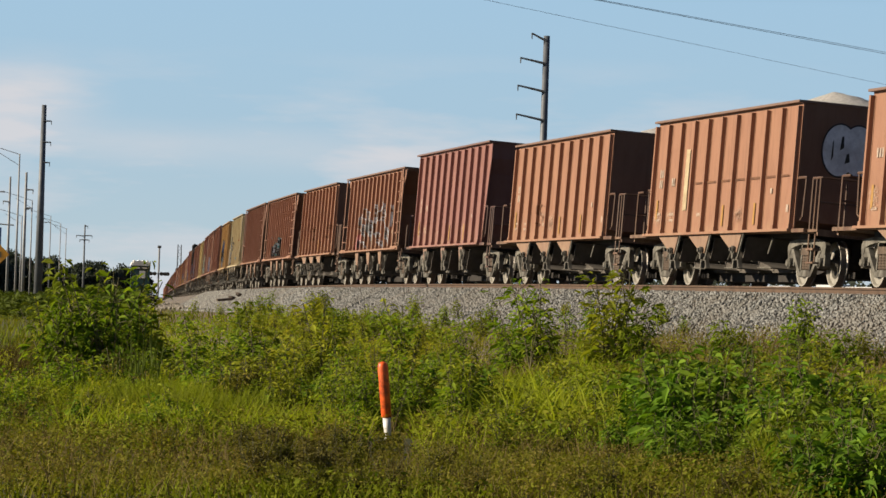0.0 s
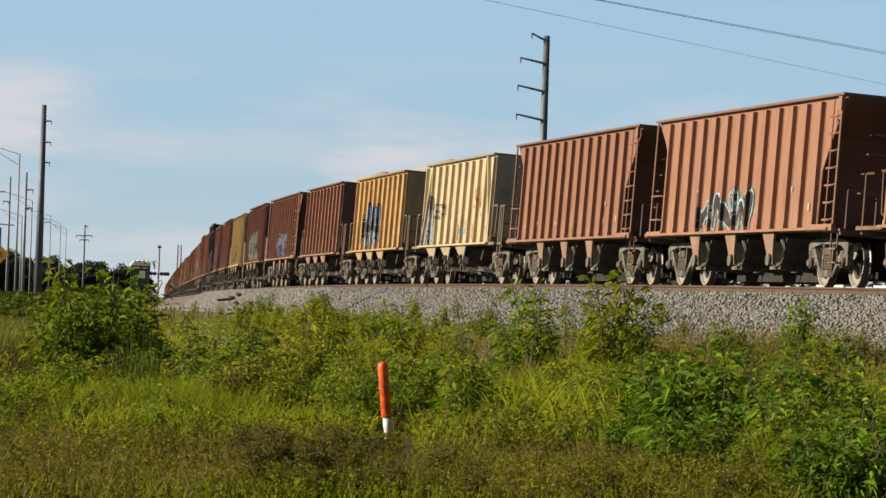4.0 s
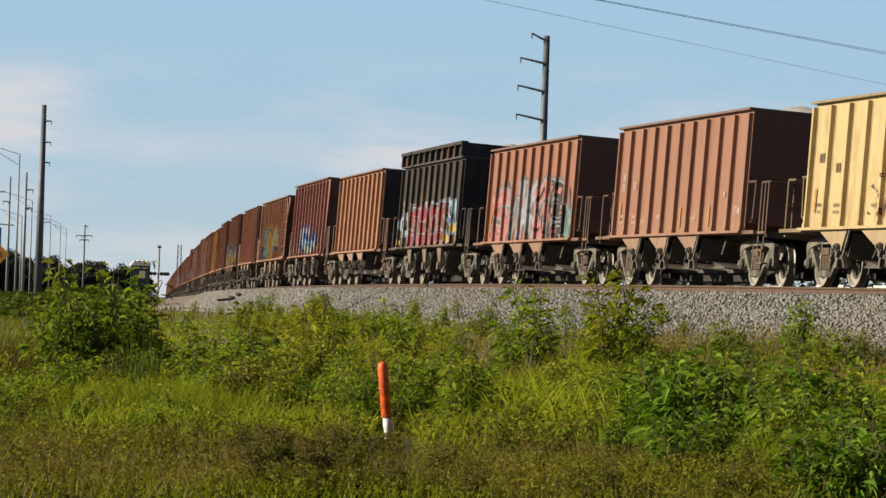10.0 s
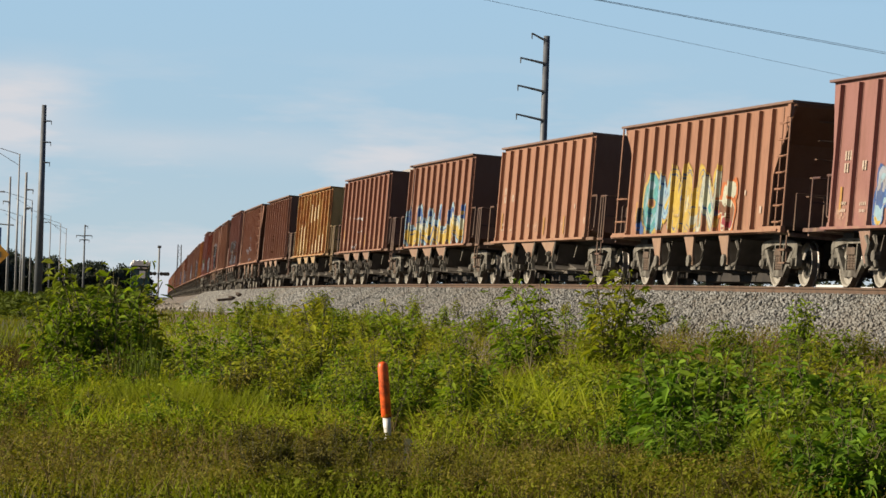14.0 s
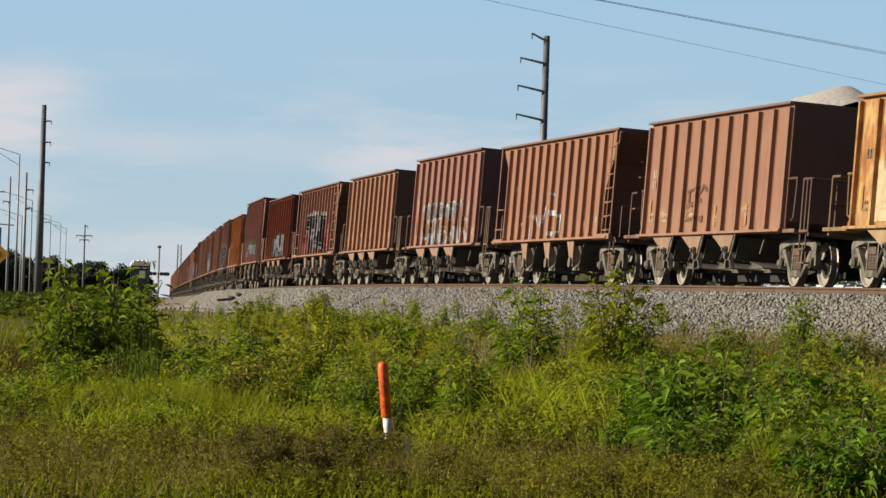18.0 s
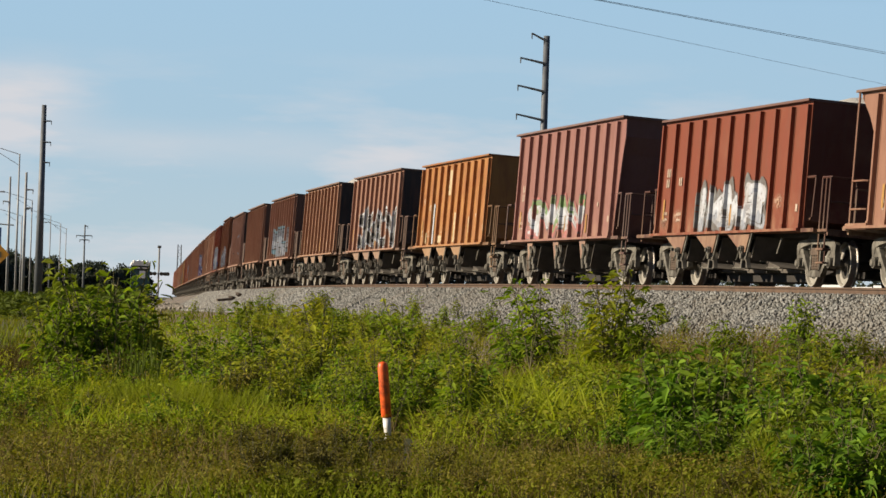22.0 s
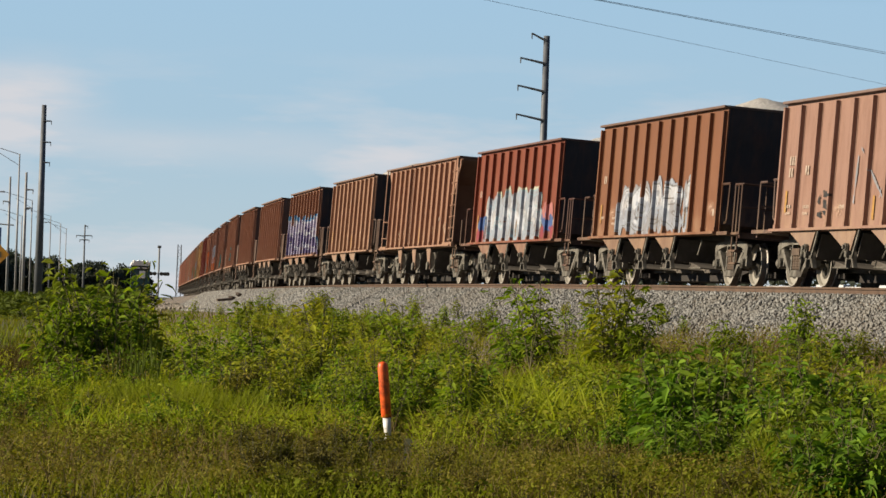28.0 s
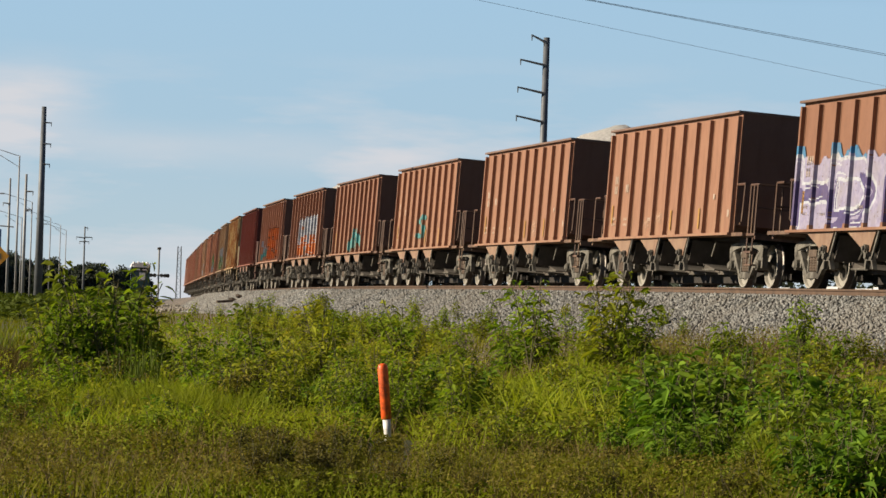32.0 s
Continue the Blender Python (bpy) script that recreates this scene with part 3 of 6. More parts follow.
def gate_mesh(kind):
    f = Form()
    if kind == "plain":
        f.box(0.34, 0.62, -1.1, 1.1, 0.46, 0.56)
        f.tube((0.50, -1.57, 0.66), (0.50, -1.46, 0.66), 0.07, 12)
        f.tube((0.50, -1.61, 0.66), (0.50, -1.57, 0.66), 0.04, 8)
        f.tube((0.54, -1.56, 0.53), (0.54, -1.46, 0.53), 0.06, 10)
        f.tube((0.10, -1.5, 0.46), (0.34, -1.5, 0.68), 0.016, 5)
        f.box(0.40, 0.58, -1.54, -1.48, 0.57, 0.70)
    elif kind == "cut":
        for q in (-0.28, 0.12):
            f.path([(q + 0.34, -1.50, 0.84), (q + 0.52, -1.50, 0.7), (q + 0.42, -1.50, 0.5), (q + 0.56, -1.50, 0.3)], 0.045, 6)
        f.tube((0.55, -1.54, 0.5), (0.55, -1.42, 0.5), 0.1, 10)
        f.box(-0.26, 0.26, -1.3, 1.3, 0.27, 0.34)
    else:
        f.tube((0.1, -1.54, 0.45), (0.1, -1.42, 0.45), 0.12, 10)
        f.box(-0.32, 0.34, -1.34, 1.34, 0.28, 0.37)
        f.path([(0.5, -1.4, 0.82), (0.72, -1.4, 0.66), (0.58, -1.4, 0.40), (0.34, -1.4, 0.36)], 0.035, 6)
    return f.mesh("chute_gate", DUSTY_STEEL)


def platform_mesh(kind):
    f = Form()
    e0, e1 = (4.98, 6.28)
    f.box(e0, e1, -1.42, 1.42, SILL - 0.06, SILL - 0.012)
    for y in (-1.5, 1.40):
        f.box(e0 + 0.02, e1 - (0.55 if y < 0 else 0), y, y + 0.10, SILL - 0.065, SILL + 0.003)
    f.box(e1 - 0.08, e1, -1.40, 1.40, SILL - 0.13, SILL - 0.014)
    f.box(e1 - 0.45, e1 - 0.05, -1.46, -1.30, 0.62, 0.66)
    for x in (e1 - 0.43, e1 - 0.08):
        f.tube((x, -1.42, 0.64), (x, -1.42, SILL - 0.1), 0.018)
    f.box(e1 - 0.45, e1 - 0.05, -1.44, -1.32, 0.38, 0.41)
    for x in (e1 - 0.43, e1 - 0.08):
        f.tube((x, -1.40, 0.4), (x, -1.40, 0.64), 0.016)
    return f.mesh("end_platform", PAINT)


RAIL_Z = 1.95
STANCHION = Form().tube((0, 0, SILL - 0.03), (0, 0, RAIL_Z), 0.023).mesh("stanchion", PAINT)
THIN_STANCHION = Form().tube((0, 0, SILL - 0.03), (0, 0, RAIL_Z), 0.021).mesh("stanchion", PAINT)
SHORT_STANCHION = Form().tube((0, 0, SILL - 0.03), (0, 0, 1.7), 0.021).mesh("stanchion", PAINT)
GRAB_IRON = Form().path([(4.89, -1.40, RAIL_Z + 0.03), (5.42, -1.40, RAIL_Z + 0.03)], 0.026).path([(5.36, -1.40, RAIL_Z + 0.03), (5.36, -1.40, RAIL_Z - 0.1), (5.30, -1.40, 1.25), (5.18, -1.40, 1.2)], 0.021).mesh("grab_iron", PAINT)
GRAB_IRON_LEFT = Form().path([(-4.89, -1.40, RAIL_Z + 0.03), (-5.42, -1.40, RAIL_Z + 0.03)], 0.026).path([(-5.36, -1.40, RAIL_Z + 0.03), (-5.36, -1.40, RAIL_Z - 0.1), (-5.30, -1.40, 1.25), (-5.18, -1.40, 1.2)], 0.021).mesh("grab_iron", PAINT)
TOP_RAIL = Form().path([(5.78, -1.4, RAIL_Z), (6.2, -1.4, RAIL_Z), (6.22, -1.38, RAIL_Z), (6.22, 1.38, RAIL_Z), (6.2, 1.4, RAIL_Z), (5.78, 1.4, RAIL_Z)], 0.024).mesh("top_rail", PAINT)
MID_RAIL = Form().tube((6.22, -1.4, 1.5), (6.22, 1.4, 1.5), 0.02).mesh("mid_rail", PAINT)
SHORT_RAIL = Form().path([(6.22, -1.3, 1.7), (6.22, 1.3, 1.7)], 0.02).mesh("top_rail", PAINT)


END_GRAB = Form().path([(4.89, -0.85, 0), (4.98, -0.83, 0), (4.98, -0.42, 0), (4.89, -0.40, 0)], 0.016).mesh("grab_iron", PAINT)


def ladder_mesh(top):
    f = Form()
    for x, r in ((5.65, 0.016), (6.1, 0.026)):
        f.tube((x, -1.50, SILL - 0.05), (x, -1.50, top - 0.1 if x > 5.6 else top - 0.75), r)
    for k in range(7):
        z = SILL + 0.16 + k * 0.31
        f.path([(5.65, -1.50, z), (5.69, -1.57, z - 0.03), (6.06, -1.57, z - 0.03), (6.1, -1.50, z)], 0.019)
    f.box(4.75, 6.18, -1.55, -1.46, SILL - 0.06, SILL + 0.06)
    f.box(5.97, 6.16, -1.54, -1.48, top - 0.30, top - 0.06)
    return f.mesh("ladder", PAINT)


def left_ladder_mesh(top):
    f = Form()
    f.tube((-5.93, -1.50, SILL - 0.05), (-5.93, -1.50, top - 0.05), 0.024)
    for z in (1.32, 1.82):
        f.path([(-5.93, -1.50, z), (-5.88, -1.53, z), (-5.3, -1.53, z), (-5.25, -1.46, z)], 0.018)
    f.box(-6.02, -4.95, -1.55, -1.46, SILL - 0.06, SILL + 0.05)
    return f.mesh("ladder", PAINT)


def coupler_mesh():
    f = Form()
    f.box(6.3, 6.62, -0.07, 0.07, 0.78, 0.93)
    f.prism([(6.55, 0.72), (6.80, 0.74), (6.80, 0.99), (6.55, 1.0)], -0.16, 0.16)
    f.path([(6.32, -0.35, 0.85), (6.5, -0.38, 0.62), (6.76, -0.36, 0.5)], 0.03)
    return f.mesh("coupler", DARK_STEEL)


def load_mesh(seed, top, half_len, heap):
    rnd = random.Random(seed)
    nx, ny = 44, 14
    peaks = [(x + rnd.uniform(-0.3, 0.3), rnd.uniform(-0.1, 0.2), heap * k) for x, k in ((-0.6 * half_len, 0.7), (0.0, 0.45), (0.56 * half_len, 1.0))]
    v = []
    for i in range(nx + 1):
        for j in range(ny + 1):
            x, y = (i / nx * 2 - 1) * (half_len - 0.05), (j / ny * 2 - 1) * (HALF - 0.05)
            z = max(h - 0.36 * math.hypot((x - px) * 0.62, (y - py) * 1.1) ** 1.25 for px, py, h in peaks)
            z = max(z, -0.42) + 0.05 * noise.noise((x * 2.1, y * 2.1, seed)) + 0.03 * noise.noise((x * 7, y * 7, seed))
            v.append((x, y, top + z))
    f = [(i * (ny + 1) + j, (i + 1) * (ny + 1) + j, (i + 1) * (ny + 1) + j + 1, i * (ny + 1) + j + 1) for i in range(nx) for j in range(ny)]
    return mesh_of("gravel_load", v, f, GRAVEL_LOAD, smooth=True)


TOPS = {"plain": 3.42, "ladder": 3.43, "cut": 3.69, "raised": 3.42, "low": 3.34, "tall": 3.54}
SHAPES = {"raised": "plain", "low": "plain", "tall": "plain"}
KITS = {}
for kind, top in TOPS.items():
    shape = SHAPES.get(kind, kind)
    lower = "ladder" if kind == "raised" else shape
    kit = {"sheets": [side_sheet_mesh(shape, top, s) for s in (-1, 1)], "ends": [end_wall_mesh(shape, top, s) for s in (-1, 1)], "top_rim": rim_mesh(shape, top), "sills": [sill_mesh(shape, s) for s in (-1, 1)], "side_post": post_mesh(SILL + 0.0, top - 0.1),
           "chute": chute_mesh(lower), "chute_gate": gate_mesh(lower), "end_platform": platform_mesh(shape)}
    kit["loads"] = [load_mesh(k * 7 + 3, top, 4.85, h) for k, h in enumerate((0.40, 0.30, 0.56, 0.14))]
    kit["ladder"] = ladder_mesh(top)
    KITS[kind] = kit
CENTRE_SILL, COUPLER, TUB_FLOOR, LEFT_LADDER = centre_sill_mesh(), coupler_mesh(), floor_mesh(), left_ladder_mesh(3.43)


def extension_mesh():
    f = Form()
    for s in (-1, 1):
        f.box(-4.8, 4.8, min(s * 1.42, s * 1.45), max(s * 1.42, s * 1.45), 3.4, 3.78)
        f.box(-4.92, 4.92, min(s * 1.40, s * 1.58), max(s * 1.40, s * 1.58), 3.74, 3.83)
        for k in range(11):
            x = -4.8 + k * 0.96
            f.prism([(x - 0.05, 3.42), (x + 0.05, 3.42), (x + 0.05, 3.74), (x - 0.05, 3.74)], s * 1.45, s * 1.56)
    for x in (-4.8, 4.77):
        f.box(x, x + 0.03, -1.42, 1.42, 3.4, 3.8)
    return f.mesh("raised_side", PAINT)


POSTS = {"plain": [-4.84 + k * 9.68 / 10 for k in range(11)],
         "cut": [-4.85 + k * 9.7 / 10 for k in range(11)], "ladder": [-5.0 + k * 9.9 / 12 for k in range(13)]}
for kind in ("raised", "low", "tall"):
    POSTS[kind] = POSTS["plain"]
CHUTES = {"low": (-3.35, -1.15, 1.05), "tall": (-3.35, -1.15, 1.05), "plain": (-3.35, -1.15, 1.05), "raised": (-2.5, 0.0, 2.4), "ladder": (-2.45, 0.0, 2.45), "cut": (-2.9, -0.15, 2.5)}
LABELS = {"low": "low ribbed hopper car heaped with gravel", "tall": "tall-sided ribbed steel hopper car", "plain": "ribbed steel hopper car full of gravel", "ladder": "ribbed steel hopper car with corner ladders", "cut": "tall ribbed hopper car with cut-back ends",
          "raised": "ribbed steel hopper car with raised top boards"}
FLIP = pose(0, 0, 0, 0, 0, 180)


def hopper_car(index, kind, tone, colour, end_colour=None, rough=False, load=0):
    kit, top = KITS[kind], TOPS[kind]
    car = thing("hopper_car", tone + " " + LABELS[kind], "freight car", "hopper cars of the train")
    car["car_index"] = index

    def put(name, data, label="", at=None, tint=None):
        return part(name, data, car, label, at, tint or colour)
    for d in kit["sheets"]:
        put("side_sheet", d)
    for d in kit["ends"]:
        # shade on the ends is put into their tint, except on low cars
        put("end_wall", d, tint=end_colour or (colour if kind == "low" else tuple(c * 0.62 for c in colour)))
    put("tub_floor", TUB_FLOOR)
    put("top_rim", kit["top_rim"], tint=tuple(c * 0.42 + k for c, k in zip(colour, (0.05, 0.045, 0.042))))
    for d in kit["sills"]:
        put("side_sill", d)
    for x in POSTS[kind]:
        put("side_post", kit["side_post"], at=pose(x, 0, 0))
    for k in range(4):
        put("side_post", kit["side_post"], at=pose(-4 + k * 2.7, 0, 0, 0, 0, 180))
    if kind == "raised":
        put("raised_side", extension_mesh(), "black raised top boards with short ribs")
    dull = tuple(c * 0.5 + k for c, k in zip(colour, (0.085, 0.068, 0.05)))
    rusted = tuple(c * 0.32 + 0.006 for c in colour)       # the bare, rusty handrails and steps
    for x in CHUTES[kind]:
        ch = put("chute", kit["chute"], at=pose(x, 0, 0), tint=dull)
        part("chute_gate", kit["chute_gate"], ch)
    # near-black to hold the shade under the car, filler slabs included
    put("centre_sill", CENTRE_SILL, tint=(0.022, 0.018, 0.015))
    for at in (None, FLIP):
        put("end_platform", kit["end_platform"], at=at, tint=rusted)
        turn = at or pose(0, 0, 0)
        if kind == "ladder":
            put("top_rail", SHORT_RAIL, at=at, tint=rusted)
            for y in (-1.3, -0.75, 0.75, 1.3):
                put("stanchion", SHORT_STANCHION, at=turn @ pose(6.22, y, 0), tint=rusted)
        else:
            put("top_rail", TOP_RAIL, at=at, tint=rusted)
            put("mid_rail", MID_RAIL, at=at, tint=rusted)
            for x, y in ((5.78, -1.4), (6.22, -1.4), (6.22, 1.4)):
                put("stanchion", STANCHION, at=turn @ pose(x, y, 0), tint=rusted)
            for x, y in ((6.0, -1.4), (6.22, -0.9), (6.22, -0.35), (6.22, 0.5)):
                put("stanchion", THIN_STANCHION, at=turn @ pose(x, y, 0), tint=rusted)
        put("coupler", COUPLER, at=at)
    if kind == "ladder" or "yellow" in tone or "amber" in tone:
        for z in (3.05, 2.62, 2.2) if kind != "ladder" else (3.1, 2.75, 2.4, 2.05, 1.7):
            put("grab_iron", END_GRAB, at=pose(0.0 if kind != "ladder" else 0.95 - max(0.0, 2.75 - z) * 0.4, 0, z), tint=rusted)
    if kind == "ladder":
        put("ladder", kit["ladder"])
        put("ladder", LEFT_LADDER)
    else:
        put("grab_iron", GRAB_IRON, tint=rusted)
        put("grab_iron", GRAB_IRON_LEFT, tint=rusted)
    put("gravel_load", kit["loads"][load % 4], "pale crushed limestone heaped above the rim")
    for x in (4.72, -4.72):
        add_truck(car, x)
    if rough:
        for o in car.children:
            if o.name.split(".")[0] in ("side_sheet", "top_rim", "side_post", "side_sill"):
                o.material_slots[0].link = "OBJECT"
                o.material_slots[0].material = RUSTY if rough > 0.6 else STAINED
    CARS.append((index, car))
    return car


SALMON, BROWN, TAN_RED, MAROON, RED, DARK_RED = (0.245, 0.121, 0.072), (0.21, 0.101, 0.062), (0.245, 0.121, 0.075), (0.20, 0.09, 0.076), (0.225, 0.048, 0.013), (0.14, 0.03, 0.018)
YELLOW, PALE, AMBER, ORANGE_RUST, BLACK, DUN = (0.40, 0.315, 0.155), (0.42, 0.355, 0.22), (0.40, 0.27, 0.10), (0.29, 0.135, 0.036), (0.016, 0.018, 0.016), (0.23, 0.155, 0.09)
# place in the train: (kind, words, colour, rust-eaten)
TRAIN = {
    -35: ("plain", "faded salmon", SALMON, 0), -34: ("plain", "brown", BROWN, 0), -33: ("plain", "faded salmon", SALMON, 0), -32: ("plain", "faded orange-brown patched", SALMON, 0), -31: ("plain", "brown", SALMON, 0),
    -30: ("cut", "maroon", MAROON, 0), -29: ("ladder", "brown", TAN_RED, 0), -28: ("plain", "faded brown", SALMON, 0), -27: ("ladder", "rust-brown", TAN_RED, 0),
    -26: ("ladder", "dark rust-brown", BROWN, 0), -25: ("low", "pale yellow", PALE, 0), -24: ("low", "rust-stained amber yellow", (0.43, 0.30, 0.125), 0.5), -23: ("plain", "reddish brown", (0.220, 0.107, 0.070), 0),
    -22: ("ladder", "reddish brown", (0.225, 0.110, 0.070), 0), -21: ("plain", "faded red-brown", (0.200, 0.092, 0.066), 0), -20: ("low", "stained yellow", YELLOW, 0), -19: ("plain", "faded salmon", (0.230, 0.115, 0.075), 0),
    -18: ("plain", "brown", (0.225, 0.105, 0.066), 0), -17: ("raised", "black", BLACK, 0), -16: ("tall", "faded orange-brown", (0.260, 0.132, 0.075), 0), -15: ("cut", "maroon", MAROON, 0),
    -14: ("ladder", "faded brown", SALMON, 0), -13: ("plain", "faded salmon", SALMON, 0), -12: ("plain", "brown", BROWN, 0), -11: ("plain", "reddish brown", (0.185, 0.085, 0.055), 0),
    -10: ("low", "rust-eaten amber", AMBER, 1), -9: ("plain", "brown", (0.215, 0.105, 0.066), 0), -8: ("ladder", "brown", (0.210, 0.100, 0.060), 0), -7: ("tall", "reddish brown", (0.200, 0.095, 0.072), 0),
    -6: ("plain", "faded salmon", (0.215, 0.107, 0.062), 0), -5: ("ladder", "faded brown", (0.195, 0.095, 0.060), 0), -4: ("plain", "brick-red", (0.140, 0.027, 0.008), 0), -3: ("cut", "maroon", MAROON, 0),
    -2: ("low", "rust-eaten orange", ORANGE_RUST, 1), -1: ("plain", "brown", (0.205, 0.105, 0.070), 0), 0: ("plain", "brown", (0.215, 0.112, 0.066), 0), 1: ("plain", "brown", (0.205, 0.102, 0.066), 0), 2: ("plain", "brown", (0.200, 0.100, 0.062), 0),
    3: ("plain", "faded salmon", (0.220, 0.125, 0.092), 0), 4: ("tall", "dark rust-red", (0.135, 0.050, 0.018), 0), 5: ("plain", "brick-red", (0.132, 0.024, 0.006), 0), 6: ("ladder", "faded salmon", (0.235, 0.122, 0.075), 0), 7: ("plain", "faded brown", (0.235, 0.130, 0.080), 0),
    8: ("plain", "brown", (0.195, 0.090, 0.050), 0), 9: ("plain", "faded salmon", SALMON, 0), 10: ("plain", "faded salmon", SALMON, 0), 11: ("plain", "faded brown", SALMON, 0), 12: ("plain", "brown", BROWN, 0),
    13: ("plain", "brown", BROWN, 0), 14: ("plain", "brown", TAN_RED, 0), 15: ("plain", "dark red", DARK_RED, 0), 16: ("plain", "stained yellow", YELLOW, 1), 17: ("plain", "drab brown", DUN, 0),
    # from car 19 on the colours are lifted for haze far off
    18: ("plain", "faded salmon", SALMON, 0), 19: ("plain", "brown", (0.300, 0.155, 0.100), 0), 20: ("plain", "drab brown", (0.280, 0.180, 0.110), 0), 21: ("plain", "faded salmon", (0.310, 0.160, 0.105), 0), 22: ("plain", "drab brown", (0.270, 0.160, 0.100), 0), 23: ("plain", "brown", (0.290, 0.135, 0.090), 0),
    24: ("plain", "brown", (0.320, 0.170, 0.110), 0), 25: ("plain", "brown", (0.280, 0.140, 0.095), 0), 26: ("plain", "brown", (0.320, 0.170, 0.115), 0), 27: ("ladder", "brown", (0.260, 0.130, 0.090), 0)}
CAR_BY_INDEX = {}
END_BLACK = (0.022, 0.018, 0.017)          # near-black colour for some cars' end walls
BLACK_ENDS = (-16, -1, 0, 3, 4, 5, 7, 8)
tint_rnd = random.Random(5)
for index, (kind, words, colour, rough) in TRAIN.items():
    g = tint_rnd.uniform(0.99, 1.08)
    if index > 14:          # tail cars lightened, distance haze put into their paint
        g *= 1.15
    CAR_BY_INDEX[index] = hopper_car(index, kind, words, tuple(min(c * g, 0.8) for c in colour), end_colour=END_BLACK if index in BLACK_ENDS else None, rough=rough, load={0: 2, 1: 0, 3: 0, 4: 0, -24: 2, -25: 1, -9: 2, -11: 0, -10: 0, -20: 2, -32: 0, 2: 2, -2: 1}.get(index, 3 if kind == "ladder" else 3 - index % 3))

# ---- spray paint, stencils and tape on the field side ----
SPRAY = {k: speckled("spray_paint_" + k, tuple(q * 0.62 for q in a), tuple(q * 0.74 for q in b2), 7, 0.75, c3=tuple(q * 0.55 + d for q, d in zip(c3, (0.03, 0.018, 0.012))), scale3=2.6) for k, a, b2, c3 in (
    ("white", (0.47, 0.50, 0.56), (0.58, 0.61, 0.67), (0.40, 0.39, 0.38)), ("azure", (0.03, 0.16, 0.34), (0.05, 0.24, 0.44), (0.12, 0.22, 0.32)), ("black", (0.012, 0.012, 0.013), (0.03, 0.03, 0.03), (0.06, 0.045, 0.035)), ("grey", (0.13, 0.13, 0.13), (0.2, 0.2, 0.2), (0.1, 0.08, 0.07)),
    ("silver", (0.27, 0.30, 0.36), (0.37, 0.40, 0.46), (0.25, 0.24, 0.24)), ("yellow", (0.50, 0.33, 0.03), (0.55, 0.40, 0.08), (0.42, 0.32, 0.14)), ("blue", (0.03, 0.08, 0.26), (0.05, 0.13, 0.34), (0.04, 0.09, 0.2)),
    ("teal", (0.05, 0.26, 0.27), (0.10, 0.36, 0.36), (0.2, 0.3, 0.25)), ("sky", (0.22, 0.38, 0.47), (0.32, 0.47, 0.55), (0.34, 0.42, 0.45)), ("cream", (0.46, 0.47, 0.34), (0.54, 0.54, 0.42), (0.40, 0.43, 0.36)),
    ("red", (0.24, 0.025, 0.04), (0.32, 0.045, 0.06), (0.2, 0.03, 0.04)), ("pink", (0.42, 0.14, 0.13), (0.5, 0.2, 0.19), (0.36, 0.12, 0.1)), ("purple", (0.07, 0.05, 0.16), (0.11, 0.085, 0.22), (0.14, 0.11, 0.22)),
    ("lilac", (0.30, 0.27, 0.42), (0.40, 0.37, 0.5), (0.36, 0.34, 0.4)), ("orange", (0.52, 0.13, 0.02), (0.58, 0.18, 0.03), (0.4, 0.1, 0.03)), ("green", (0.12, 0.22, 0.08), (0.2, 0.3, 0.12), (0.3, 0.33, 0.2)),
    ("chrome", (0.8, 0.82, 0.86), (0.95, 0.97, 1.0), (0.7, 0.7, 0.72)), ("rust", (0.10, 0.04, 0.018), (0.2, 0.075, 0.03), (0.26, 0.11, 0.04)), ("tan", (0.56, 0.45, 0.27), (0.66, 0.54, 0.34), (0.48, 0.35, 0.2)))}


